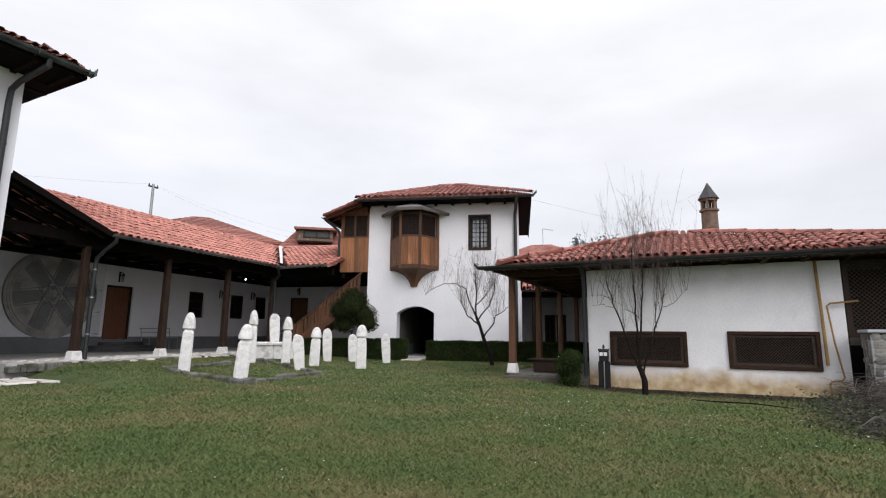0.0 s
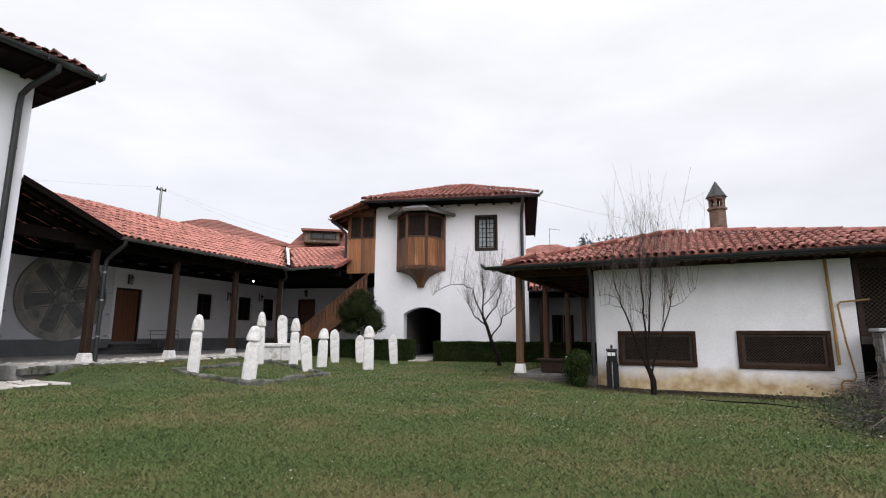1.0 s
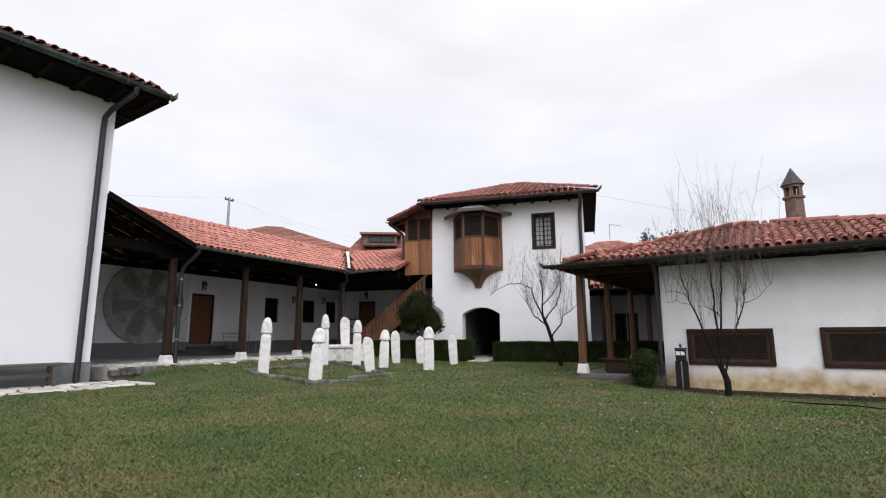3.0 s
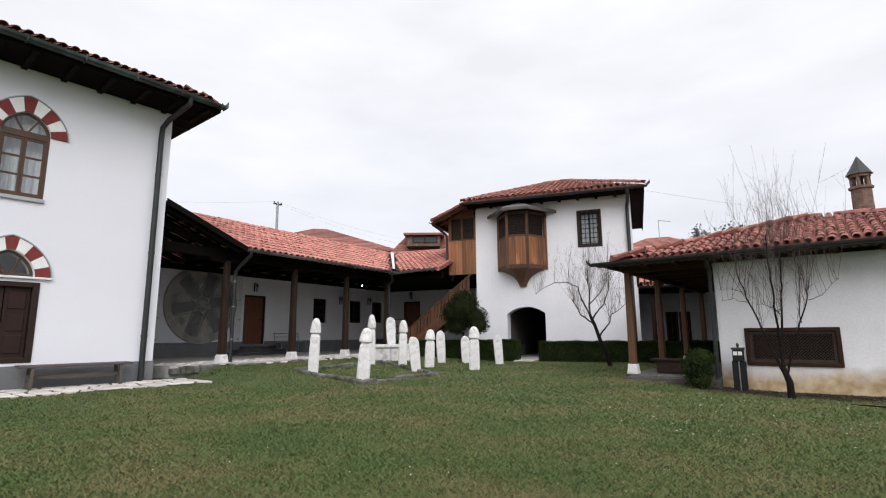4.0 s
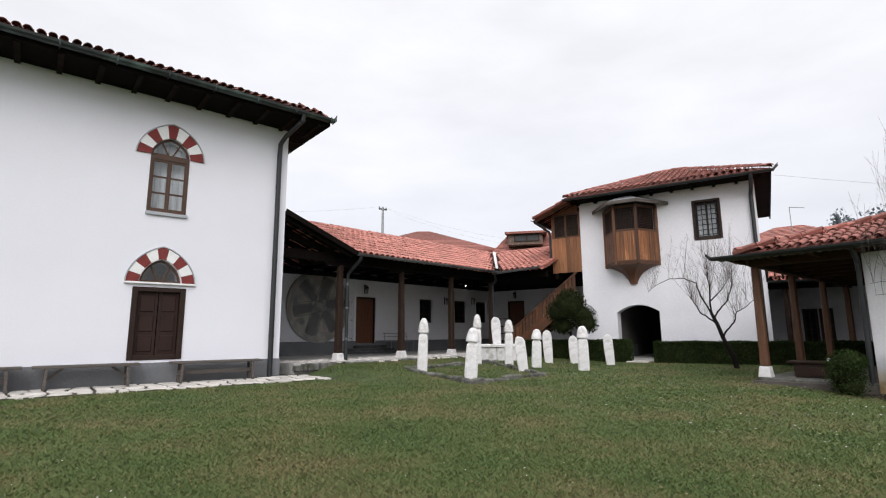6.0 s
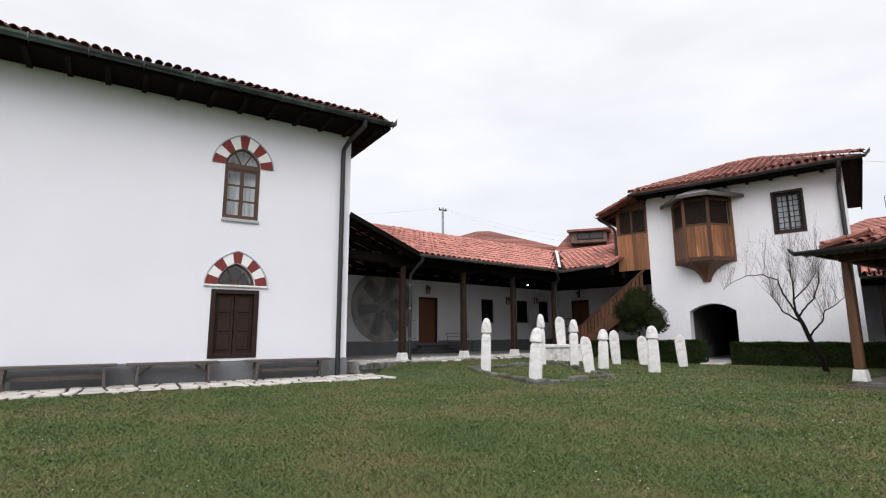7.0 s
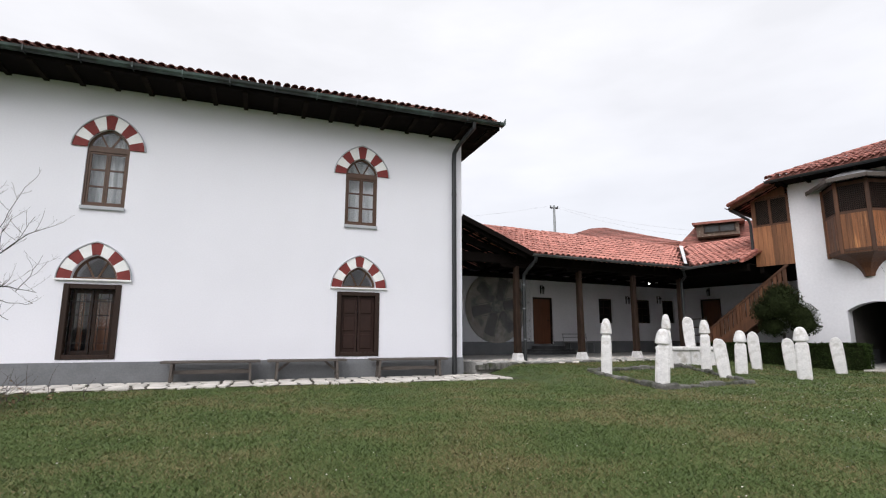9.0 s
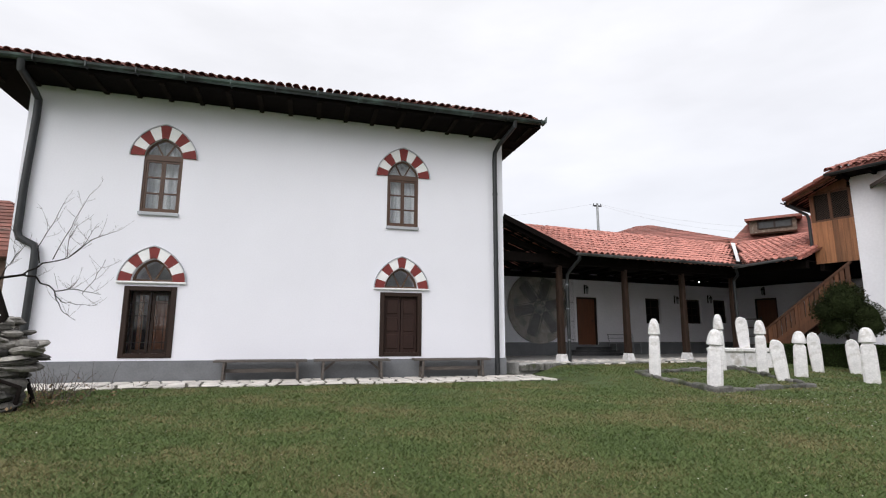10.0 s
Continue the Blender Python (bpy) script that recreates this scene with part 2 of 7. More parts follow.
def glass():
    m = bpy.data.materials.new("window_glass")
    m.use_nodes = True
    b = m.node_tree.nodes["Principled BSDF"]
    b.inputs["Base Color"].default_value = (0.9, 0.93, 0.95, 1)
    b.inputs["Roughness"].default_value = 0.03
    b.inputs["Transmission Weight"].default_value = 1.0
    b.inputs["IOR"].default_value = 1.45
    return m


GLASS = glass()


# ---- builders ----
class Mesher:
    """Gathers vertices and faces of one mesh."""

    def __init__(self):
        self.v, self.f = [], []

    def add(self, vs, fs):
        o = len(self.v)
        self.v += [tuple(p) for p in vs]
        self.f += [tuple(i + o for i in q) for q in fs]
        return self

    def box(self, x0, x1, y0, y1, z0, z1):
        return self.add([(x0, y0, z0), (x1, y0, z0), (x1, y1, z0), (x0, y1, z0), (x0, y0, z1), (x1, y0, z1), (x1, y1, z1), (x0, y1, z1)],
                        [(0, 3, 2, 1), (4, 5, 6, 7), (0, 1, 5, 4), (1, 2, 6, 5), (2, 3, 7, 6), (3, 0, 4, 7)])

    def hull(self, low, high):
        """A solid between two outlines with the same number of points."""
        n = len(low)
        fs = [tuple(reversed(range(n))), tuple(range(n, 2 * n))]
        fs += [(i, (i + 1) % n, n + (i + 1) % n, n + i) for i in range(n)]
        return self.add(list(low) + list(high), fs)

    def slab(self, poly, y0, y1):
        """An outline in x and z, between y0 and y1."""
        return self.hull([(x, y0, z) for x, z in poly], [(x, y1, z) for x, z in poly])

    def bar(self, a, b, w, h):
        """A square bar from a to b."""
        a, b = Vector(a), Vector(b)
        d = (b - a).normalized()
        side = d.cross(Vector((0, 0, 1)))
        side = side.normalized() if side.length > 1e-3 else Vector((1, 0, 0))
        up = side.cross(d)
        q = [side * sx * w / 2 + up * sz * h / 2 for sx, sz in ((-1, -1), (1, -1), (1, 1), (-1, 1))]
        return self.hull([a + o for o in q], [b + o for o in q])

    def tube(self, pts, radii, n=8, cap=True):
        pts = [Vector(p) for p in pts]
        if not hasattr(radii, "__len__"):
            radii = [radii] * len(pts)
        o, ref = len(self.v), None
        for i, p in enumerate(pts):
            d = (pts[min(i + 1, len(pts) - 1)] - pts[max(i - 1, 0)]).normalized()
            if ref is None:
                ref = d.orthogonal().normalized()
            ref = (ref - d * ref.dot(d)).normalized()
            bi = d.cross(ref)
            self.v += [tuple(p + (ref * math.cos(a) + bi * math.sin(a)) * radii[i]) for a in [2 * math.pi * k / n for k in range(n)]]
        for i in range(len(pts) - 1):
            self.f += [(o + i * n + k, o + i * n + (k + 1) % n, o + (i + 1) * n + (k + 1) % n, o + (i + 1) * n + k) for k in range(n)]
        if cap:
            self.f += [tuple(o + k for k in reversed(range(n))), tuple(o + (len(pts) - 1) * n + k for k in range(n))]
        return self

    def lathe(self, prof, n=16, cx=0, cy=0):
        """A turned form from rows of radius and height."""
        o = len(self.v)
        for r, z in prof:
            self.v += [(cx + r * math.cos(2 * math.pi * k / n), cy + r * math.sin(2 * math.pi * k / n), z) for k in range(n)]
        for i in range(len(prof) - 1):
            self.f += [(o + i * n + k, o + i * n + (k + 1) % n, o + (i + 1) * n + (k + 1) % n, o + (i + 1) * n + k) for k in range(n)]
        self.f += [tuple(o + k for k in reversed(range(n))), tuple(o + (len(prof) - 1) * n + k for k in range(n))]
        return self

    def panel(self, x0, x1, z0, z1, y0, y1, holes=()):
        """A wall between y0 and y1 with openings (x0, x1, z0, z1) right through it."""
        xs = sorted({x0, x1, *[h[0] for h in holes], *[h[1] for h in holes]})
        zs = sorted({z0, z1, *[h[2] for h in holes], *[h[3] for h in holes]})
        solid = {(i, k) for i in range(len(xs) - 1) for k in range(len(zs) - 1)
                 if not any(h[0] <= xs[i] < h[1] and h[2] <= zs[k] < h[3] for h in holes)}
        for i, k in solid:
            a, b, c, d = xs[i], xs[i + 1], zs[k], zs[k + 1]
            fs = [(0, 1, 5, 4), (2, 3, 7, 6)]
            fs += [(3, 0, 4, 7)] if (i - 1, k) not in solid else []
            fs += [(1, 2, 6, 5)] if (i + 1, k) not in solid else []
            fs += [(0, 3, 2, 1)] if (i, k - 1) not in solid else []
            fs += [(4, 5, 6, 7)] if (i, k + 1) not in solid else []
            self.add([(a, y0, c), (b, y0, c), (b, y1, c), (a, y1, c), (a, y0, d), (b, y0, d), (b, y1, d), (a, y1, d)], fs)
        return self

    def mesh(self, name, mat, bevel=0.0, smooth=False, weld=True):
        me = bpy.data.meshes.new(name)
        me.from_pydata(self.v, [], self.f)
        if weld or bevel:
            bm = bmesh.new()
            bm.from_mesh(me)
            if weld and not bevel:
                bmesh.ops.remove_doubles(bm, verts=bm.verts, dist=1e-5)
            bmesh.ops.recalc_face_normals(bm, faces=bm.faces)
            if bevel:
                bmesh.ops.bevel(bm, geom=[e for e in bm.edges if len(e.link_faces) == 2 and e.calc_face_angle(0) > 0.6], offset=bevel, segments=1, affect="EDGES", clamp_overlap=True)
            bm.to_mesh(me)
            bm.free()
        if smooth:
            me.polygons.foreach_set("use_smooth", [True] * len(me.polygons))
            me.set_sharp_from_angle(angle=radians(40))
        me.materials.append(mat)
        return me


def part(name, ms, mat, parent, label="", bevel=0.0, smooth=False, m=None, kind=""):
    """One mesh under a thing or under a part."""
    ob = new(name, ms.mesh(name, mat, bevel, smooth) if isinstance(ms, Mesher) else ms)
    ob.parent = parent
    if m is not None:
        ob.matrix_basis = m
    return tagged(ob, label=label, kind=kind)


def thing(name, label, category, m, group="", kind=""):
    ob = new(name)
    ob.empty_display_size = 0.2
    ob.matrix_basis = m
    return tagged(ob, label, category, group, kind)


def solid(name, ms, mat, label, category, m=None, group="", kind="", bevel=0.0, smooth=False):
    """A thing of one mesh."""
    ob = new(name, ms.mesh(name, mat, bevel, smooth))
    if m is not None:
        ob.matrix_basis = m
    return tagged(ob, label, category, group, kind)


def smooth_step(a, b, x):
    t = min(1.0, max(0.0, (x - a) / (b - a)))
    return t * t * (3 - 2 * t)


# The four fronts: origin on the ground line of each and the angle of its run
PORT_O, PORT_A = (7.5, 13.95), 7.5
WING_O, WING_A = (14.6, 14.9), -74.0
GATE_O, GATE_A = (16.95, 9.75), -71.0
SHED_O, SHED_A = (12.0, 1.5), -88.0
MOSQUE_M = pose(0, 13, 0)
PORT_M = pose(*PORT_O, 0, 0, 0, PORT_A)
WING_M = pose(*WING_O, 0, 0, 0, WING_A)
GATE_M = pose(*GATE_O, 0, 0, 0, GATE_A)
SHED_M = pose(*SHED_O, 0, 0, 0, SHED_A)


def gz(x, y):
    """The lawn's height: it rises a little to the porch and the gate and falls to the low house."""
    a = radians(PORT_A)
    s = -(x - PORT_O[0]) * math.sin(a) + (y - PORT_O[1]) * math.cos(a)
    g = radians(GATE_A)
    q = -(x - GATE_O[0]) * math.sin(g) + (y - GATE_O[1]) * math.cos(g)
    up = max(0.235 * smooth_step(-7, -0.5, s) * smooth_step(5.95, 6.9, x), 0.08 * smooth_step(-6, -1.2, q))
    return up - 0.14 * smooth_step(8.5, 11.3, x) * (1 - smooth_step(1.6, 4.4, y))


# ---- roof tiles ----
def barrel(r0, r1, length, n=6, thick=0.014, hollow=False):
    """A half-round clay tile along +y, wider at its lower end; hollow turns it over."""
    ms, sg = Mesher(), (-1 if hollow else 1)
    for r, y in ((r0, 0), (r1, length)):
        for rr in (r, r - thick):
            ms.v += [(-rr * math.cos(math.pi * k / n), y, sg * rr * math.sin(math.pi * k / n) * 0.85) for k in range(n + 1)]
    m = n + 1
    for k in range(n):
        ms.f += [(k, k + 1, 2 * m + k + 1, 2 * m + k), (m + k + 1, m + k, 3 * m + k, 3 * m + k + 1), (k + 1, k, m + k, m + k + 1)]
    return ms


TILE_MESH = {}


def tile_mesh(mat):
    if mat.name not in TILE_MESH:
        TILE_MESH[mat.name] = barrel(0.088, 0.07, 0.42).mesh("roof_tile", mat, smooth=True, weld=False)
    return TILE_MESH[mat.name]


def tile_field(roof, origin, along, up, inside, size, mat, mat_joined, pitch=0.215, course=0.33, most=300, rank=None, lift=0.048):
    """Courses of barrel tiles over a slope. inside(u, v) tells whether a place, in metres along the eave and up the slope, is covered."""
    u, v = Vector(along).normalized(), Vector(up).normalized()
    w = u.cross(v)
    size_k = pitch / 0.215
    rng = random.Random(int(origin[0] * 100) + 7)
    spots = []
    for i in range(int(size[0] / pitch) + 1):
        for k in range(int(size[1] / course) + 1):
            uu, vv = (i + 0.5) * pitch, k * course
            if inside(uu, vv):
                spots.append((uu, vv))
    spots.sort(key=rank or (lambda p: p[1]))
    cover, pan = barrel(0.088, 0.07, 0.42), barrel(0.085, 0.1, 0.42, n=4, hollow=True)
    cv, pv = np.array(cover.v), np.array(pan.v)
    rest, pans = Mesher(), Mesher()
    for j, (uu, vv) in enumerate(spots):
        turn = rng.gauss(0, 0.022)
        a = (u * math.cos(turn) + v * math.sin(turn))
        b = (v * math.cos(turn) - u * math.sin(turn)) * math.cos(0.035) + w * math.sin(-0.035)
        c = a.cross(b)
        at = Vector(origin) + u * (uu + rng.gauss(0, 0.008)) + v * (vv + rng.gauss(0, 0.012)) + w * (lift * size_k + rng.gauss(0, 0.004))
        mat4 = Matrix((a * size_k, b, c * size_k)).transposed().to_4x4()
        mat4.translation = at
        if j < most:
            part("roof_tile", tile_mesh(mat), None, roof, m=mat4)
        else:
            r3 = np.array(mat4.to_3x3())
            rest.add((cv @ r3.T + np.array(at)).tolist(), cover.f)
        mat4.translation = at - w * 0.02 + u * (pitch / 2)
        r3 = np.array(mat4.to_3x3())
        pans.add((pv @ r3.T + np.array(mat4.translation)).tolist(), pan.f)
    for nm, ms in (("tile_field", rest), ("pan_tiles", pans)):
        if ms.v:
            part(nm, ms.mesh(nm, mat_joined, smooth=True, weld=False), None, roof, kind="stuff")


def ridge_row(roof, a, b, mat, lift=0.05, step=0.34):
    """Large half-round tiles along a ridge or hip from a up to b."""
    a, b = Vector(a), Vector(b)
    v = (b - a).normalized()
    u = v.cross(Vector((0, 0, 1))).normalized()
    w = u.cross(v)
    key = "ridge" + mat.name
    if key not in TILE_MESH:
        TILE_MESH[key] = barrel(0.115, 0.095, 0.42).mesh("ridge_tile", mat, smooth=True, weld=False)
    rng = random.Random(5)
    for k in range(int((b - a).length / step)):
        m4 = Matrix((u, v, w)).transposed().to_4x4()
        m4.translation = a + v * (k * step) + w * (lift + rng.gauss(0, 0.006)) + u * rng.gauss(0, 0.01)
        part("ridge_tile", TILE_MESH[key], None, roof, m=m4)


def half_gutter(a, b, r=0.075, n=6):
    """A half-round gutter from a to b, open above."""
    a, b = Vector(a), Vector(b)
    d = (b - a).normalized()
    s = d.cross(Vector((0, 0, 1))).normalized()
    ms = Mesher()
    for p in (a, b):
        for rr in (r, r - 0.008):
            ms.v += [tuple(p + s * rr * math.cos(math.pi * k / n) - Vector((0, 0, 1)) * rr * math.sin(math.pi * k / n)) for k in range(n + 1)]
    m = n + 1
    for k in range(n):
        ms.f += [(k, k + 1, 2 * m + k + 1, 2 * m + k), (m + k + 1, m + k, 3 * m + k, 3 * m + k + 1), (k, m + k, m + k + 1, k + 1), (2 * m + k, 2 * m + k + 1, 3 * m + k + 1, 3 * m + k)]
    for o in (0, n):
        ms.f += [(o, 2 * m + o, 3 * m + o, m + o)]
    return ms


def planks(parent, x0, x1, z0, z1, y0, y1, width, mat, name="plank", lean=None, seed=1):
    """Upright boards side by side, each an object; lean(x) gives the lower and upper end."""
    rng = random.Random(seed)
    n = max(1, round((x1 - x0) / width))
    w = (x1 - x0) / n
    for i in range(n):
        a, b = x0 + i * w + 0.003, x0 + (i + 1) * w - 0.003
        la, ha = (z0, z1) if lean is None else lean(a)
        lb, hb = (z0, z1) if lean is None else lean(b)
        off = rng.uniform(-0.004, 0.004)
        ms = Mesher().slab([(a, la), (b, lb), (b, hb), (a, ha)], y0 + off, y1 + off)
        part(name, ms, mat, parent)


def lattice(parent, x0, x1, z0, z1, y, pitch, w=0.022, mat=None, name="lattice_slat"):
    """Diagonal slats both ways, clipped to a rectangle, each an object."""
    mat = mat or LATTICE
    for sgn, dy in ((1, 0.0), (-1, 0.014)):
        c = -(z1 - z0)
        while c < (x1 - x0):
            pts = []
            for (px, pz) in ((x0 + c, z0), (x0 + c + (z1 - z0), z1)):
                pts.append([px, pz])
            (ax, az), (bx, bz) = pts
            if ax < x0:
                az, ax = az + (x0 - ax), x0
            if bx > x1:
                bz, bx = bz - (bx - x1), x1
            if bx - ax > 0.03:
                if sgn < 0:
                    az, bz = z0 + z1 - az, z0 + z1 - bz
                part(name, Mesher().bar((ax, y + dy, az), (bx, y + dy, bz), 0.012, w), mat, parent)
            c += pitch
    return parent


# ---- ground ----
def ground():
    near = np.linspace(-14, 26, 121)
    far = np.array([30, 36, 45, 60, 90, 150, 300, 700, 1600])
    xs = np.concatenate([-14 - (far[::-1] - 26), near, far])
    ys = np.concatenate([-14 - (far[::-1] - 26), near, far])
    vs = []
    for y in ys:
        for x in xs:
            z = gz(x, y)
            if -14 < x < 26 and -14 < y < 26:
                z += 0.008 * noise.noise(Vector((x * 0.9, y * 0.9, 0))) - 0.01 + 0.012 * noise.noise(Vector((x * 0.25, y * 0.25, 3)))
            vs.append((x, y, z))
    n = len(xs)
    fs = [(j * n + i, j * n + i + 1, (j + 1) * n + i + 1, (j + 1) * n + i) for j in range(len(ys) - 1) for i in range(n - 1)]
    me = bpy.data.meshes.new("ground")
    me.from_pydata(vs, [], fs)
    me.polygons.foreach_set("use_smooth", [True] * len(fs))
    me.materials.append(LAWN)
    tagged(new("ground", me), "mown green lawn with brownish worn patches", "lawn", kind="structure")


LAWN = material("lawn_soil", (0.062, 0.092, 0.028), 0.95, vary=0.3, scale=1.6, fine=60, bump=0.8, bump_dist=0.03, second=(0.082, 0.070, 0.034), second_at=(0.55, 0.72), second_scale=0.7)
ground()


# ---- mosque ----
def pointed(hw, h, n=24, sharp=0.2):
    """Points of a slightly pointed arch from left to right, springing at z 0."""
    return [(-hw * math.cos(a), h * ((1 - sharp) * math.sin(a) + sharp * (1 - abs(math.cos(a))))) for a in [math.pi * k / n for k in range(n + 1)]]


def hood(parent, cx, z, ihw, ih, ohw, oh, ledge):
    """Nine voussoirs, red and white in turn, round an arch."""
    arch = part("arch_hood", Mesher().box(cx - ohw + 0.02, cx - ohw + 0.04, -0.02, 0.0, z + 0.01, z + 0.03), RED_BRICK, parent, "red and white striped pointed arch")
    n = 36
    inner, outer = pointed(ihw, ih, n), pointed(ohw, oh, n)
    for s in range(9):
        a, b = s * 4, s * 4 + 4
        poly = [inner[i] for i in range(a, b + 1)] + [outer[i] for i in range(b, a - 1, -1)]
        ms = Mesher().slab([(cx + x, z + q) for x, q in poly], -0.035, 0.01)
        part("voussoir", ms, RED_BRICK if s % 2 == 0 else WHITE_BRICK, arch)
    rim = Mesher()
    op = [(cx + x * 1.012, z + q * 1.015) for x, q in outer]
    rim.slab(op + [(cx + x * 1.04, z + q * 1.045) for x, q in reversed(outer)], -0.05, 0.01)
    part("arch_edge", rim, LEDGE, arch)
    if ledge:
        part("arch_ledge", Mesher().box(cx - ohw - 0.03, cx + ohw + 0.03, -0.07, 0.0, z - 0.045, z - 0.003), WHITE_BRICK, arch, bevel=0.006)
    return arch


def fan_light(parent, cx, z, hw, h, y, panes_mat):
    """A half-round light with two slanting bars."""
    w = part("fan_light", Mesher().slab([(cx + x, z + q) for x, q in pointed(hw, h)] + [(cx + x, z + q) for x, q in reversed(pointed(hw - 0.05, h - 0.05))], y, y + 0.05), SASH, parent)
    for s in (-1, 1):
        part("glazing_bar", Mesher().bar((cx + s * 0.03, y + 0.02, z + 0.02), (cx + s * hw * 0.52, y + 0.02, z + h * 0.8), 0.03, 0.035), panes_mat, w)
    part("bottom_rail", Mesher().box(cx - hw + 0.01, cx + hw - 0.01, y - 0.004, y + 0.05, z, z + 0.05), SASH, w)
    g = part("pane", Mesher().slab([(cx + x, z + q) for x, q in pointed(hw - 0.03, h - 0.03)], y + 0.025, y + 0.031), GLASS, w)
    g.visible_shadow = False
    return w


def arch_filler(ms, cx, z, hw, h, top, y0, y1):
    """Wall over an arch, up to top, inside a square opening."""
    p = pointed(hw, h)
    for i in range(len(p) - 1):
        (ax, az), (bx, bz) = p[i], p[i + 1]
        ms.slab([(cx + ax, z + az), (cx + bx, z + bz), (cx + bx, top), (cx + ax, top)], y0, y1)


def mosque():
    mo = thing("mosque", "white plastered mosque with striped window arches and tiled roof", "building", MOSQUE_M)
    X0, X1, TOP = -6.05, 5.20, 6.62
    cols = (-3.25, 2.42)
    holes = []
    for c in cols:
        holes += [(c - 0.53, c + 0.53, 0.52, 2.09), (c - 0.42, c + 0.42, 2.20, 2.72), (c - 0.41, c + 0.41, 3.79, 5.62)]
    wall = Mesher().panel(X0, X1, -0.1, TOP, 0, 0.55, holes)
    for c in cols:
        arch_filler(wall, c, 2.20, 0.42, 0.52, 2.72, 0, 0.55)
        arch_filler(wall, c, 5.12, 0.41, 0.45, 5.62, 0, 0.55)
    part("front_wall", wall, PLASTER, mo)
    part("side_wall", Mesher().box(X1 - 0.55, X1, 0.552, 10, -0.1, TOP), PLASTER, mo)
    part("side_wall", Mesher().box(X0, X0 + 0.55, 0.552, 10, -0.1, TOP), PLASTER, mo)
    part("back_wall", Mesher().box(X0 + 0.55, X1 - 0.55, 9.5, 10, -0.1, TOP), PLASTER, mo)
    part("inner_floor", Mesher().box(X0 + 0.55, X1 - 0.55, 0.56, 9.5, 0.0, 0.3), BROWN_PANEL, mo)
    part("plinth", Mesher().box(X0 - 0.02, X1 + 0.02, -0.025, 0.0, -0.05, 0.46).box(X1 + 0.0, X1 + 0.025, 0.0, 9, -0.05, 0.46), GREY_PAINT, mo, "grey painted plinth")
    for k, c in enumerate(cols):
        hood(mo, c, 2.20, 0.43, 0.53, 0.675, 0.78, True)
        hood(mo, c, 5.12, 0.41, 0.45, 0.69, 0.765, False)
        fan_light(mo, c, 2.20, 0.42, 0.52, 0.10, SASH)
        # upper window
        up = part("upper_window", Mesher().panel(c - 0.41, c + 0.41, 3.79, 5.12, 0.03, 0.12, [(c - 0.36, c + 0.36, 3.84, 5.03)]), SASH, mo, "brown six-pane casement under a fan light", bevel=0.006)
        for s in (-1, 1):
            xa, xb = (c - 0.36, c - 0.003) if s < 0 else (c + 0.003, c + 0.36)
            lights = [(xa + 0.04, xb - 0.04, z0, z1) for z0, z1 in ((3.89, 4.23), (4.265, 4.61), (4.645, 4.985))]
            part("casement", Mesher().panel(xa, xb, 3.84, 5.03, 0.05, 0.10, lights), SASH, up)
            for x0, x1, z0, z1 in lights:
                g = part("pane", Mesher().box(x0, x1, 0.072, 0.078, z0, z1), GLASS, up)
                g.visible_shadow = False
        fan_light(mo, c, 5.12, 0.41, 0.45, 0.05, SASH)
        part("window_sill", Mesher().box(c - 0.425, c + 0.425, -0.06, 0.05, 3.71, 3.788), LEDGE, up, bevel=0.01)
        # curtain runs on behind the fan light to imitate its pale sky reflection
        cur = Mesher()
        for q in range(20):
            xa, xb = c - 0.39 + q * 0.039, c - 0.39 + (q + 1) * 0.039
            ya, yb = 0.30 + 0.02 * math.sin(q * 1.9), 0.30 + 0.02 * math.sin((q + 1) * 1.9)
            cur.hull([(xa, ya, 3.8), (xb, yb, 3.8), (xb, yb + 0.004, 3.8), (xa, ya + 0.004, 3.8)], [(xa, ya, 5.6), (xb, yb, 5.6), (xb, yb + 0.004, 5.6), (xa, ya + 0.004, 5.6)])
        part("curtain", cur, CURTAIN, up)
        # lower window
        fr = Mesher().box(c - 0.53, c - 0.42, -0.03, 0.14, 0.52, 2.09).box(c + 0.42, c + 0.53, -0.03, 0.14, 0.52, 2.09).box(c - 0.42, c + 0.42, -0.03, 0.14, 1.99, 2.09).box(c - 0.42, c + 0.42, -0.03, 0.14, 0.52, 0.62)
        lo = part("lower_window", fr, FRAME_DARK, mo, "dark brown window with an iron grille" if k == 0 else "dark brown window with closed panelled shutters", bevel=0.01)
        for s in (-1, 1):
            if k == 0:
                part("casement", Mesher().box(c + s * 0.2 - 0.19, c + s * 0.2 - 0.13, 0.16, 0.21, 0.62, 1.99).box(c + s * 0.2 + 0.13, c + s * 0.2 + 0.19, 0.16, 0.21, 0.62, 1.99).box(c + s * 0.2 - 0.13, c + s * 0.2 + 0.13, 0.16, 0.21, 0.62, 0.70).box(c + s * 0.2 - 0.13, c + s * 0.2 + 0.13, 0.16, 0.21, 1.90, 1.99), FRAME_DARK, lo)
                g = part("pane", Mesher().box(c + s * 0.2 - 0.13, c + s * 0.2 + 0.13, 0.18, 0.186, 0.70, 1.90), GLASS, lo)
                g.visible_shadow = False
            else:
                sh = part("shutter", Mesher().box(c + s * 0.21 - 0.20, c + s * 0.21 + 0.20, 0.07, 0.10, 0.62, 1.99), BROWN_PANEL, lo)
                for z0, z1 in ((0.70, 1.05), (1.13, 1.48), (1.56, 1.91)):
                    part("shutter_panel", Mesher().box(c + s * 0.21 - 0.14, c + s * 0.21 + 0.14, 0.05, 0.072, z0, z1), BROWN_PANEL, sh, bevel=0.012)
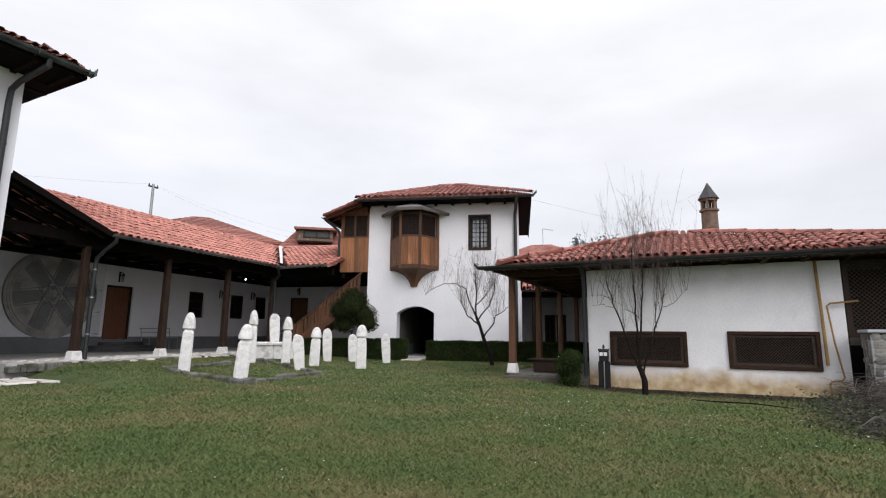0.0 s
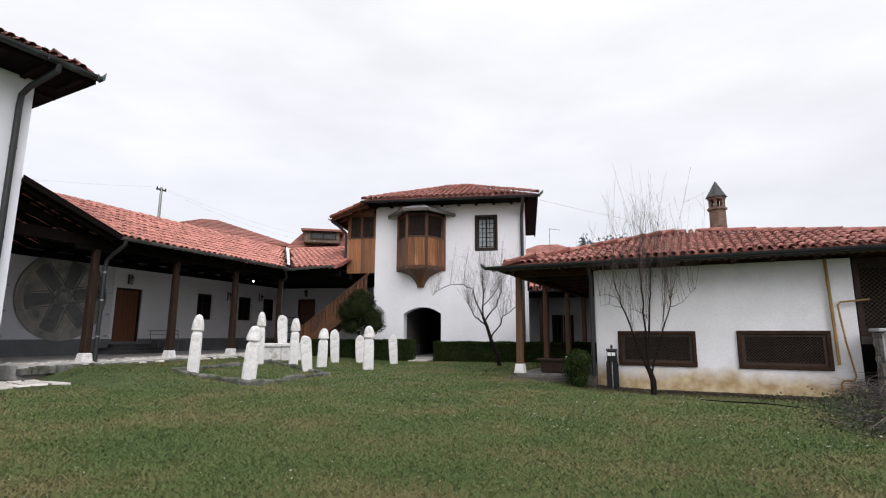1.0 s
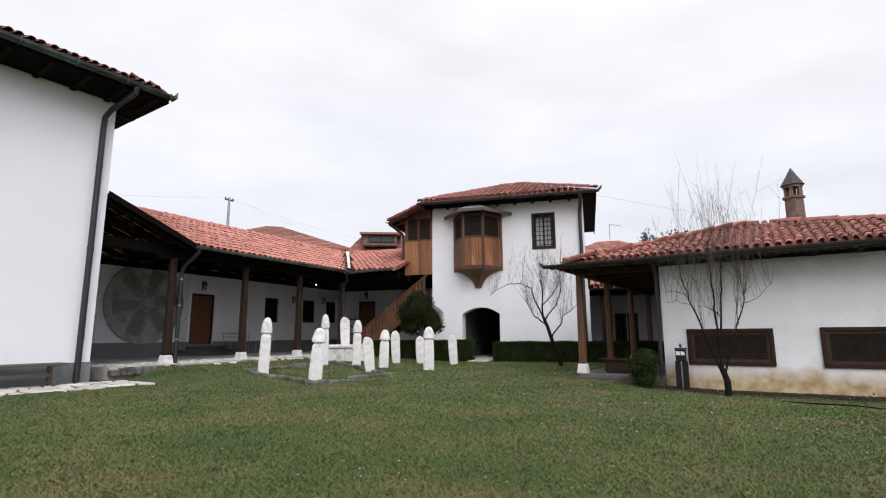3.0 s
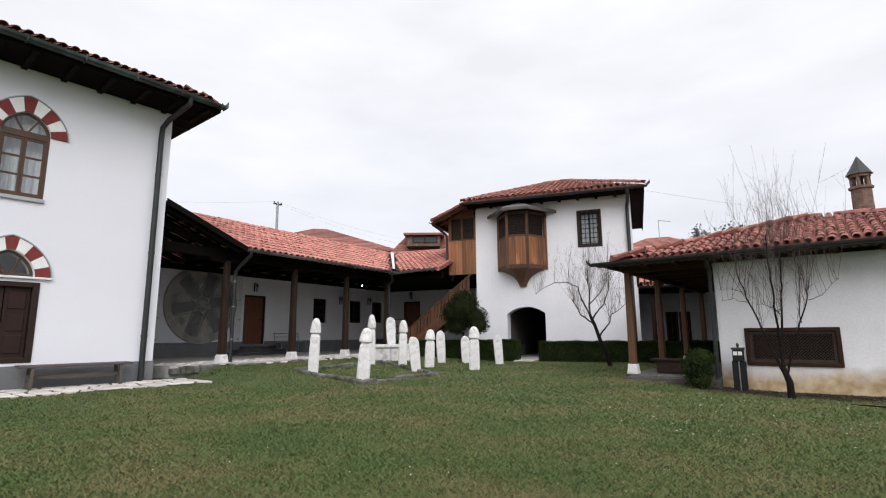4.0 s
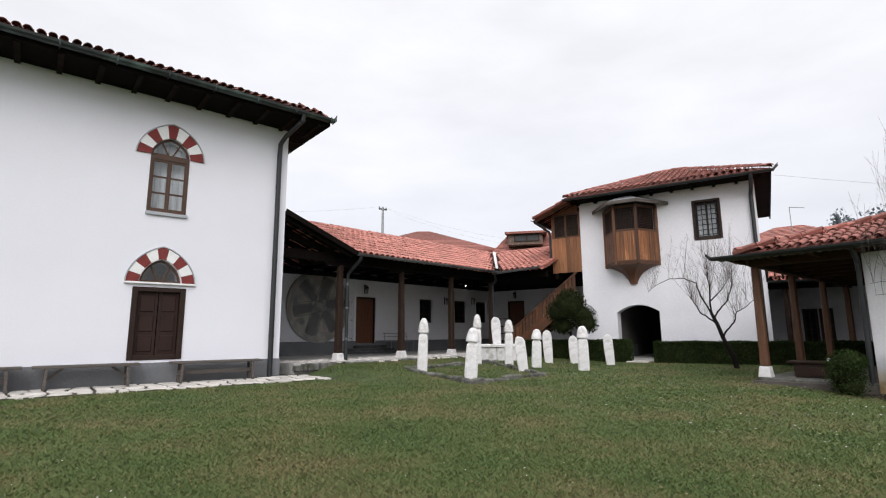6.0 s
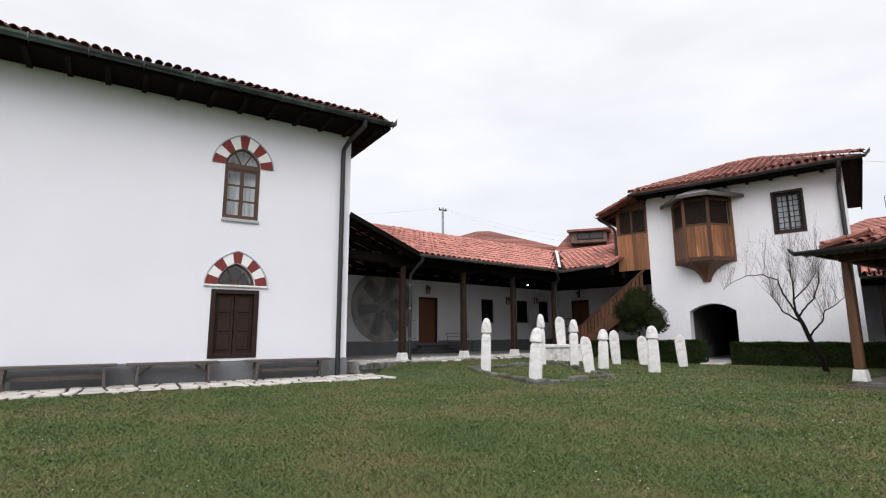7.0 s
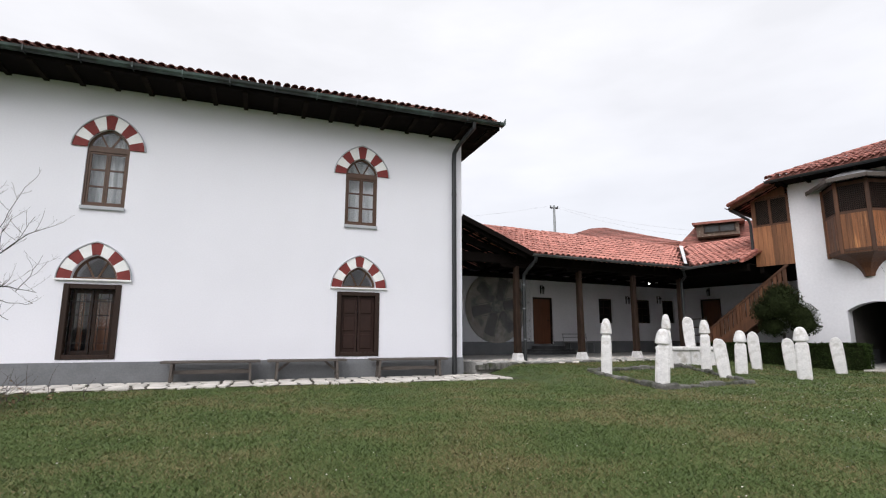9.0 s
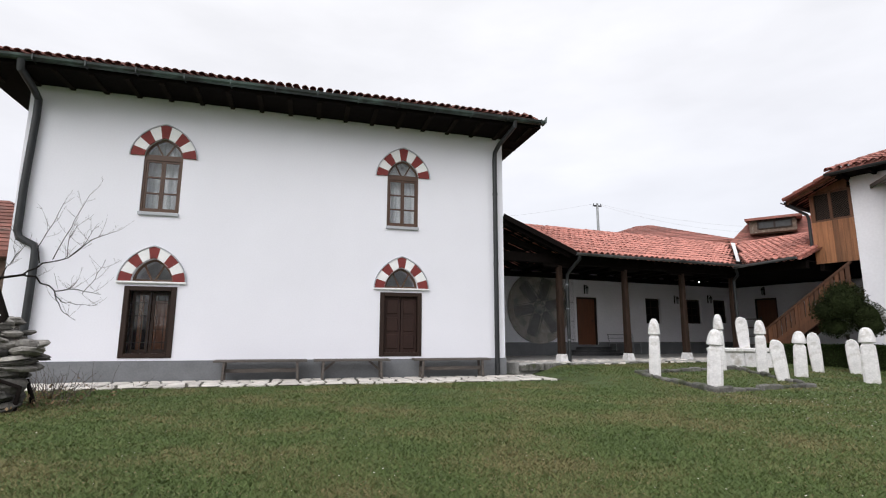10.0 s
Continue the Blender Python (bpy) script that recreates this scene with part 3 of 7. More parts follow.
        for q in range(4 if k == 0 else 0):
            part("grille_bar", Mesher().box(c - 0.42, c + 0.42, 0.045, 0.06, 0.85 + q * 0.29, 0.865 + q * 0.29), IRON, lo)
        for q in range(5 if k == 0 else 0):
            part("grille_bar", Mesher().tube([(c - 0.30 + q * 0.15, 0.055, 0.62), (c - 0.30 + q * 0.15, 0.055, 1.99)], 0.008, 6), IRON, lo)
        if k == 0:
            part("inner_curtain", Mesher().box(c - 0.30, c - 0.20, 0.34, 0.36, 0.62, 1.99).box(c + 0.0, c + 0.34, 0.40, 0.42, 0.62, 1.80), DOOR_WOOD, lo)
    # eaves, roof; the eave sinks a little towards the porch to fit the camera's view
    EY, XL, XR = -0.98, -6.9, 5.88
    dip = lambda x: 0.09 * (x - XL) / (XR - XL)
    zs = lambda x: 6.585 - 0.14 * (x - XL) / (XR - XL)
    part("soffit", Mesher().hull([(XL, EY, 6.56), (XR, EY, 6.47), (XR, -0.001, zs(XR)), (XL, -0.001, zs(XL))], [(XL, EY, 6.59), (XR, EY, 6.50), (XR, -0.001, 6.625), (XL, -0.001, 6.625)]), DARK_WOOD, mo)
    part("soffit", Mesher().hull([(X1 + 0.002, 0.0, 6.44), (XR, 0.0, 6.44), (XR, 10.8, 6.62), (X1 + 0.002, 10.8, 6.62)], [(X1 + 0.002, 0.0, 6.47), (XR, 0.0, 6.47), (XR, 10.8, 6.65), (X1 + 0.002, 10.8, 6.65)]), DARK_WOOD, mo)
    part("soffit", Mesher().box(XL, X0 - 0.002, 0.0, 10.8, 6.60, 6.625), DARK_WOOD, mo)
    for i in range(19):
        x = XL + 0.3 + i * 0.68
        za, zb = 6.56 - dip(x), zs(x)
        part("rafter", Mesher().hull([(x - 0.05, EY + 0.02, za - 0.06), (x + 0.05, EY + 0.02, za - 0.06), (x + 0.05, EY + 0.02, za), (x - 0.05, EY + 0.02, za)], [(x - 0.05, -0.002, zb - 0.05), (x + 0.05, -0.002, zb - 0.05), (x + 0.05, -0.002, zb + 0.01), (x - 0.05, -0.002, zb + 0.01)]), RAFTER, mo)
    for i in range(4):
        y = 0.6 + i * 0.8
        part("rafter", Mesher().box(X1 + 0.001, XR - 0.02, y - 0.05, y + 0.05, 6.40 + 0.0167 * y, 6.445 + 0.0167 * y), RAFTER, mo)
    part("fascia", Mesher().hull([(XL, EY - 0.03, 6.54), (XR + 0.03, EY - 0.03, 6.45), (XR + 0.03, EY, 6.45), (XL, EY, 6.54)], [(XL, EY - 0.03, 6.70), (XR + 0.03, EY - 0.03, 6.61), (XR + 0.03, EY, 6.61), (XL, EY, 6.70)]), DARK_WOOD, mo)
    part("fascia", Mesher().hull([(XR, EY + 0.002, 6.45), (XR + 0.03, EY + 0.002, 6.45), (XR + 0.03, 10.8, 6.58), (XR, 10.8, 6.58)], [(XR, EY + 0.002, 6.61), (XR + 0.03, EY + 0.002, 6.61), (XR + 0.03, 10.8, 6.74), (XR, 10.8, 6.74)]), DARK_WOOD, mo)
    apex_y, rz = 4.9, 9.2
    W = XR - XL
    sl = (rz - 6.76) / (apex_y - EY)
    lo = [(XL, EY, 6.76), (XR, EY, 6.67), (XR, 10.8, 6.95), (XL, 10.8, 6.95)]
    rf = part("roof", Mesher().hull([(x, y, z - 0.02) for x, y, z in lo], lo).hull(lo, [(XL + 5.9, apex_y, rz), (XR - 5.9, apex_y, rz), (XR - 5.9, apex_y + 0.02, rz), (XL + 5.9, apex_y + 0.02, rz)]), TILE_BROWN_JOINED, mo, "hipped roof of dark red barrel tiles")
    up = Vector((0, 1, sl)).normalized()
    tile_field(rf, (XL, EY - 0.09, 6.755), (1, 0, -0.09 / W), up, lambda u, v: v * up.y < min(u, W - 0.28 - u) * 1.04 and u < W - 0.28, (W, 6.5), TILE_BROWN, TILE_BROWN_JOINED, pitch=0.185, most=290)
    side_up = Vector((-1, 0, sl)).normalized()
    tile_field(rf, (XR - 0.05, EY, 6.66), (0, 1, 0), side_up, lambda u, v: v * -side_up.x < min(u, 9) * 0.96, (6, 5), TILE_BROWN, TILE_BROWN_JOINED, pitch=0.225, most=0)
    gut = part("gutter", half_gutter((XL - 0.05, EY - 0.12, 6.70), (XR + 0.08, EY - 0.12, 6.60), 0.10), GUTTER, mo, "dark gutter with green patina")
    gx, gy = XR + 0.08, EY - 0.12
    part("gutter_end", Mesher().hull([(gx, gy - 0.09, 6.50), (gx, gy + 0.09, 6.50), (gx, gy + 0.09, 6.62), (gx, gy - 0.09, 6.62)], [(gx + 0.08, gy - 0.02, 6.58), (gx + 0.08, gy + 0.02, 6.58), (gx + 0.09, gy + 0.02, 6.76), (gx + 0.09, gy - 0.02, 6.76)]), GUTTER, gut)
    for i in range(14):
        x = XL + 0.4 + i * 0.95
        z = 6.70 - dip(x)
        part("gutter_bracket", Mesher().box(x - 0.012, x + 0.012, gy - 0.11, EY - 0.02, z - 0.115, z - 0.101).box(x - 0.012, x + 0.012, gy - 0.112, gy - 0.102, z - 0.101, z + 0.01), GUTTER, gut)
    p = part("downpipe", Mesher().tube([(5.14, gy, 6.55), (5.14, gy + 0.02, 6.40), (5.0, -0.30, 6.16), (4.95, -0.11, 6.0), (4.94, -0.1, 5.7), (4.94, -0.1, 0.02)], 0.062, 10), GUTTER_GREY, mo, smooth=True)
    for z in (1.0, 2.9, 4.8):
        part("pipe_clip", Mesher().tube([(4.94, -0.1, z), (4.94, -0.1, z + 0.04)], 0.072, 10), GUTTER_GREY, p)
    part("downpipe", Mesher().tube([(-5.78, gy, 6.6), (-5.78, gy + 0.02, 6.42), (-5.83, -0.4, 6.3), (-5.84, -0.11, 6.18), (-5.84, -0.1, 5.8), (-5.885, -0.1, 4.2), (-5.885, -0.1, 3.2), (-5.84, -0.1, 3.05), (-5.55, -0.1, 2.9), (-5.51, -0.1, 2.75), (-5.51, -0.1, 2.3), (-5.53, -0.1, 0.02)], 0.075, 10), GUTTER_GREY, mo, smooth=True)


mosque()


def wall_bench(x0, x1, braced, group):
    b = thing("wall_bench", "weathered grey wooden bench with " + ("slanting braced legs" if braced else "a low stretcher") + " by the grey plinth", "bench", pose((x0 + x1) / 2, 12.68, 0.03), group)
    w = (x1 - x0) / 2
    part("seat", Mesher().box(-w, w, -0.19, 0.19, 0.40, 0.45), GREY_WOOD, b, bevel=0.008)
    for s in (-1, 1):
        for y in (-0.14, 0.14):
            part("leg", Mesher().bar((s * (w - 0.2), y, 0.0), (s * (w - 0.22), y, 0.40), 0.07, 0.05), GREY_WOOD, b)
        if braced:
            part("brace", Mesher().bar((s * (w - 0.22), 0, 0.18), (s * (w - 0.48), 0, 0.40), 0.05, 0.05), GREY_WOOD, b)
            part("crosspiece", Mesher().box(s * (w - 0.21) - 0.02, s * (w - 0.21) + 0.02, -0.13, 0.13, 0.12, 0.2), GREY_WOOD, b)
    if not braced:
        part("stretcher", Mesher().box(-w + 0.2, w - 0.2, -0.02, 0.02, 0.17, 0.25), GREY_WOOD, b)
        for s in (-1, 1):
            part("crosspiece", Mesher().box(s * (w - 0.21) - 0.02, s * (w - 0.21) + 0.02, -0.13, 0.13, 0.16, 0.26), GREY_WOOD, b)


for _x0, _x1, _br in ((-1.78, 0.2, False), (0.34, 2.1, True), (2.68, 4.62, False)):
    wall_bench(_x0, _x1, _br, "benches along the mosque wall")


# ---- porch with the carved disc ----
EAVE_Y, EAVE_Z, RIDGE_Y, RIDGE_Z = -0.6, 3.38, 2.35, 4.78
SL = (RIDGE_Z - EAVE_Z) / (RIDGE_Y - EAVE_Y)
CORNER_X = 6.9
VAL, VAL_WING = 1.27, 0.57


def post(parent, x, y, z0, z1, w=0.19, base=True, mat=None):
    mat = mat or POST_WOOD
    zb = z0 + 0.21 if base else z0
    p = part("post", Mesher().hull([(x - w / 2, y - w / 2, zb), (x + w / 2, y - w / 2, zb), (x + w / 2, y + w / 2, zb), (x - w / 2, y + w / 2, zb)], [(x - w * 0.42, y - w * 0.42, z1), (x + w * 0.42, y - w * 0.42, z1), (x + w * 0.42, y + w * 0.42, z1), (x - w * 0.42, y + w * 0.42, z1)]), mat, parent, bevel=0.025)
    if base:
        a, b = w * 0.74, w * 0.57
        part("post_base", Mesher().hull([(x - a, y - a, z0), (x + a, y - a, z0), (x + a, y + a, z0), (x - a, y + a, z0)], [(x - b, y - b, zb + 0.004), (x + b, y - b, zb + 0.004), (x + b, y + b, zb + 0.004), (x - b, y + b, zb + 0.004)]), MARBLE, p, "white tapered stone foot", bevel=0.01)
    return p


def dark_window(parent, x0, x1, z0, z1, y, label=""):
    """A deep-set dark window with a plain frame and a cross bar."""
    w = part("window", Mesher().panel(x0, x1, z0, z1, y - 0.01, y + 0.07, [(x0 + 0.07, x1 - 0.07, z0 + 0.07, z1 - 0.07)]), FRAME_DARK, parent, label or "dark framed window in the porch wall", bevel=0.008)
    xm, zm = (x0 + x1) / 2, (z0 + z1) / 2
    part("glazing_bar", Mesher().box(xm - 0.02, xm + 0.02, y + 0.03, y + 0.06, z0 + 0.07, z1 - 0.07), FRAME_DARK, w)
    for q in (-1, 1):
        part("glazing_bar", Mesher().box(x0 + 0.07, xm - 0.02, y + 0.03, y + 0.06, zm + q * 0.16 - 0.012, zm + q * 0.16 + 0.012).box(xm + 0.02, x1 - 0.07, y + 0.03, y + 0.06, zm + q * 0.16 - 0.012, zm + q * 0.16 + 0.012), FRAME_DARK, w)
        # near-black leaves stand in for the dark seen behind the bars
        part("shutter", Mesher().box(min(xm, xm + q * ((x1 - x0) / 2 - 0.07)), max(xm, xm + q * ((x1 - x0) / 2 - 0.07)), y + 0.062, y + 0.075, z0 + 0.07, z1 - 0.07), NIGHT, w)


def plank_door(parent, x0, x1, z0, z1, y, mat, label):
    d = part("door", Mesher().panel(x0, x1, z0, z1, y - 0.02, y + 0.1, [(x0 + 0.07, x1 - 0.07, z0, z1 - 0.07)]), FRAME_DARK, parent, label, bevel=0.008)
    n = 6
    w = (x1 - x0 - 0.14) / n
    for i in range(n):
        part("door_board", Mesher().box(x0 + 0.07 + i * w + 0.003, x0 + 0.07 + (i + 1) * w - 0.003, y + 0.03, y + 0.07, z0, z1 - 0.07), mat, d)
    part("door_handle", Mesher().tube([(x1 - 0.16, y + 0.02, z0 + 0.95), (x1 - 0.16, y - 0.03, z0 + 0.95), (x1 - 0.28, y - 0.03, z0 + 0.95)], 0.012, 6), IRON, d)


def porch():
    po = thing("porch", "long tiled porch on brown wooden posts with white back wall", "building", PORT_M)
    BY = 4.48
    doors = (3.80, 4.82, 0.70, 2.60)
    wins = ((7.41, 8.24, 1.58, 2.66), (9.79, 10.66, 1.61, 2.68), (11.46, 12.29, 1.64, 2.70))
    part("back_wall", Mesher().panel(-1.85, 13.6, 0.2, 3.75, BY, BY + 0.5, [doors, *wins]), PLASTER_OLD, po)
    # black sheet added behind the openings in place of dark rooms
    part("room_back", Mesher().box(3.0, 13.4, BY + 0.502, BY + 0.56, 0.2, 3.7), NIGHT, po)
    part("skirting", Mesher().panel(-1.85, 13.6, 0.28, 0.72, BY - 0.025, BY, [(doors[0], doors[1], 0.70, 0.8)]), GREY_PAINT, po, "grey painted skirting")
    part("floor", Mesher().box(-1.85, 7.4, -0.42, BY, 0.0, 0.30).hull([(7.4, -0.42, 0.0), (7.4, BY, 0.0), (13.6, BY, 0.0), (9.6, 0.2, 0.0)], [(7.4, -0.42, 0.30), (7.4, BY, 0.30), (13.6, BY, 0.30), (9.6, 0.2, 0.30)]), FLOOR_STONE, po, "rough pale stone floor")
    plank_door(po, *doors, BY + 0.06, DOOR_WOOD, "closed brown wooden door")
    for w in wins:
        dark_window(po, *w, BY + 0.1)
    for x in (-0.18, 2.27, 4.68, 7.02):
        post(po, x, 0.0, 0.30, 3.10)
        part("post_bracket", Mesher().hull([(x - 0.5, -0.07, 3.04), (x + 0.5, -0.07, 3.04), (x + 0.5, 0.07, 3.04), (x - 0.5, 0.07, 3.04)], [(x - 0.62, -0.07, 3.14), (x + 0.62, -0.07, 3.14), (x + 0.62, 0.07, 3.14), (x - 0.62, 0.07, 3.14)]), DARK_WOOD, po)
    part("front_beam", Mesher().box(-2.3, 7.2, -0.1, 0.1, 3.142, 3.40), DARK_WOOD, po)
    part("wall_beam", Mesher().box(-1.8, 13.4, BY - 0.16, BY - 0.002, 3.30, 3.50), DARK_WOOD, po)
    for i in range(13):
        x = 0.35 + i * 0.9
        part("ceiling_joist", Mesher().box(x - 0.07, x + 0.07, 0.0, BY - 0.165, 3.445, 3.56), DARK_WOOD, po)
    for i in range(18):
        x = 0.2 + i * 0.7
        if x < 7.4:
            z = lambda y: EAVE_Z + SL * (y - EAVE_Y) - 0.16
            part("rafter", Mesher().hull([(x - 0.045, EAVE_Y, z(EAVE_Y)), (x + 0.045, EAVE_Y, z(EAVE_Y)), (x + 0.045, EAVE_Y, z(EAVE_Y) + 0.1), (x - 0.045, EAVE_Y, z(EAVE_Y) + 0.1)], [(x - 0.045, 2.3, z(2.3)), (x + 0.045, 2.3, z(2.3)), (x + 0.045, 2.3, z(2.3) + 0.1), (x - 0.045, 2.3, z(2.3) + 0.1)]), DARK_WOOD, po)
    # dark boards added to shut out the sky above the joists
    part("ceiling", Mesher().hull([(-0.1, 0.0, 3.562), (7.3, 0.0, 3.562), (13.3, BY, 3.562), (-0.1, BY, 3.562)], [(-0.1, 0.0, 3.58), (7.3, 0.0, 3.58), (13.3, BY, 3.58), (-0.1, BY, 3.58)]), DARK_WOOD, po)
    # roof: front slope up to the ridge, back slope behind it, and the taller part that runs on behind the mosque
    ex = CORNER_X - 0.3
    t = 0.06
    zf = lambda y: EAVE_Z + SL * (y - EAVE_Y)
    rx = ex + VAL * (RIDGE_Y - EAVE_Y)
    PX = -0.12
    deck = Mesher()
    deck.hull([(PX, EAVE_Y, EAVE_Z - t), (ex, EAVE_Y, EAVE_Z - t), (rx, RIDGE_Y, RIDGE_Z - t), (PX, RIDGE_Y, RIDGE_Z - t)], [(PX, EAVE_Y, EAVE_Z), (ex, EAVE_Y, EAVE_Z), (rx, RIDGE_Y, RIDGE_Z), (PX, RIDGE_Y, RIDGE_Z)])
    by, bz = 5.3, RIDGE_Z - SL * (5.3 - RIDGE_Y)
    bx = ex + VAL * (by - EAVE_Y)
    deck.hull([(PX, RIDGE_Y, RIDGE_Z - t), (rx, RIDGE_Y, RIDGE_Z - t), (bx, by, bz - t), (PX, by, bz - t)], [(PX, RIDGE_Y, RIDGE_Z), (rx, RIDGE_Y, RIDGE_Z), (bx, by, bz), (PX, by, bz)])
    rf = part("roof", deck, DARK_WOOD, po, "salmon red barrel tile roof on dark boards")
    up = Vector((0, 1, SL)).normalized()
    tile_field(rf, (PX + 0.02, EAVE_Y - 0.05, EAVE_Z - 0.02), (1, 0, 0), up, lambda u, v: v < 3.2 and u < (ex - 0.12) + VAL * v * up.y, (rx + 1, 3.4), TILE_NEW, TILE_NEW_JOINED, most=300)
    ridge_row(rf, (PX + 0.1, RIDGE_Y, RIDGE_Z - 0.04), (rx, RIDGE_Y, RIDGE_Z), TILE_NEW)
    # gable front beside the mosque: its roof falls to the side, down to the end of the long eave
    gs, gy0, gy1 = 0.37, -0.68, 4.44
    gzz = lambda x: EAVE_Z + 0.02 + gs * (-0.08 - x)
    gl0, gl1 = -2.40, -1.82
    low = [(-0.08, gy0), (gl0, gy0), (gl1, gy1), (-0.08, gy1)]
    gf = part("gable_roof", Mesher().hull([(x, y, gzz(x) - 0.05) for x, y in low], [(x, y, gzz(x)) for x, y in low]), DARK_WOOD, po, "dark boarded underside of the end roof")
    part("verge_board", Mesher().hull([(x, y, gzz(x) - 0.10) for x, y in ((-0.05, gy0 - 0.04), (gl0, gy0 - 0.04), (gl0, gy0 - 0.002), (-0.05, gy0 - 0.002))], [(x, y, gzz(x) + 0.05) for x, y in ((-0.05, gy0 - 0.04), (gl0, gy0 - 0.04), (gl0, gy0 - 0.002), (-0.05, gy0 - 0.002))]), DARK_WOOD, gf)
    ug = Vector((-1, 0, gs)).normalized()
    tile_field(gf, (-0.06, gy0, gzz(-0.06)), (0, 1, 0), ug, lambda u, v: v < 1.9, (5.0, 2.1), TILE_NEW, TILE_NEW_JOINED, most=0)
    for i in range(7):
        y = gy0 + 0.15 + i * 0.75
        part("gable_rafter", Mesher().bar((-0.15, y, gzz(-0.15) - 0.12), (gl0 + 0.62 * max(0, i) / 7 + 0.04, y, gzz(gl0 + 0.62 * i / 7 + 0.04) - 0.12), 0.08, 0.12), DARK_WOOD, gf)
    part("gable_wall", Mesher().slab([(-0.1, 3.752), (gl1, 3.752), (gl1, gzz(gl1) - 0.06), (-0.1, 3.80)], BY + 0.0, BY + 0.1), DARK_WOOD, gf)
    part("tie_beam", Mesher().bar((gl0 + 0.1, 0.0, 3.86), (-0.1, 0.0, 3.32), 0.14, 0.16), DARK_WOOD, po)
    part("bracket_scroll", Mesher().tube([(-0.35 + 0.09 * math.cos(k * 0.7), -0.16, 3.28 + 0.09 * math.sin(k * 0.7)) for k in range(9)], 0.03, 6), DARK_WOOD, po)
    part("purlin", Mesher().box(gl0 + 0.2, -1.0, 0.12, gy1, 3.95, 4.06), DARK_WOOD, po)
    gut = part("gutter", half_gutter((-0.1, EAVE_Y - 0.12, EAVE_Z + 0.0), (ex + 0.1, EAVE_Y - 0.12, EAVE_Z + 0.03), 0.075), GUTTER_PALE, po, "dark metal gutter")
    pipe = part("downpipe", Mesher().tube([(0.04, EAVE_Y - 0.12, 3.32), (0.04, EAVE_Y - 0.1, 3.2), (0.02, -0.35, 2.98), (0.01, -0.15, 2.82), (0.0, -0.13, 2.6), (0.0, -0.13, 0.2)], 0.05, 10), GUTTER_GREY, po, smooth=True)
    for z in (0.9, 1.8, 2.5):
        part("pipe_clip", Mesher().tube([(0.0, -0.13, z), (0.0, -0.13, z + 0.035)], 0.06, 10), GALV, pipe)
    part("valley_flashing", Mesher().hull([(ex - 0.08, EAVE_Y - 0.06, EAVE_Z + 0.15), (ex + 0.13, EAVE_Y - 0.02, EAVE_Z + 0.15), (rx + 0.12, RIDGE_Y, RIDGE_Z + 0.15), (rx - 0.12, RIDGE_Y, RIDGE_Z + 0.15)], [(ex - 0.08, EAVE_Y - 0.06, EAVE_Z + 0.165), (ex + 0.13, EAVE_Y - 0.02, EAVE_Z + 0.165), (rx + 0.12, RIDGE_Y, RIDGE_Z + 0.165), (rx - 0.12, RIDGE_Y, RIDGE_Z + 0.165)]), FLASHING, rf, "pale metal valley flashing")
    return po


porch()


def carved_disc():
    d = thing("carved_disc", "large round carved grey stone disc with interlaced star", "relief", PORT_M @ pose(1.99, 4.47, 2.14))
    R = 1.39

    def ring(r0, r1, y0, y1, n=72):
        ms = Mesher()
        for k in range(n):
            a, b = 2 * math.pi * k / n, 2 * math.pi * (k + 1) / n
            ms.slab([(r0 * math.cos(a), r0 * math.sin(a)), (r1 * math.cos(a), r1 * math.sin(a)), (r1 * math.cos(b), r1 * math.sin(b)), (r0 * math.cos(b), r0 * math.sin(b))], y0, y1)
        return ms

    part("disc", Mesher().slab([(R * math.cos(2 * math.pi * k / 72), R * math.sin(2 * math.pi * k / 72)) for k in range(72)], -0.07, 0.005), DISC_STONE, d)
    for r0, r1, y in ((R - 0.05, R + 0.005, -0.095), (R - 0.12, R - 0.09, -0.088), (R - 0.22, R - 0.16, -0.10)):
        part("moulding_ring", ring(r0, r1, y, -0.068), DISC_STONE, d)
    inn = R - 0.22
    for k in range(6):
        a = math.pi / 3 * k + 0.18
        c, s = math.cos(a), math.sin(a)

        def at(r, q):
            return (r * c - q * s, r * s + q * c)

        part("dark_ray", Mesher().slab([at(0.30, -0.17), at(inn, -0.21), at(inn, 0.21), at(0.30, 0.17)], -0.082, -0.069), DISC_DARK, d)
        if k < 3:
            for q in (-0.24, 0.24):
                part("star_line", Mesher().slab([at(0.02 - inn, q - 0.011), at(inn - 0.02, q - 0.011), at(inn - 0.02, q + 0.011), at(0.02 - inn, q + 0.011)], -0.094, -0.083), LEAD, d)
        a2 = a + math.pi / 6
        c, s = math.cos(a2), math.sin(a2)
        part("petal_relief", Mesher().slab([at(0.42, 0.0), at(0.8, -0.13), at(inn - 0.08, -0.2), at(inn - 0.03, 0.0), at(inn - 0.08, 0.2), at(0.8, 0.13)], -0.080, -0.069), DISC_STONE, d)
    for k in range(9):
        a = 2 * math.pi * k / 8
        r = 0.19 if k < 8 else 0.0
        part("rosette_petal", Mesher().slab([(r * math.cos(a) + 0.065 * math.cos(q * math.pi / 6), r * math.sin(a) + 0.065 * math.sin(q * math.pi / 6)) for q in range(12)], -0.105, -0.075), RUBBLE, d)


carved_disc()


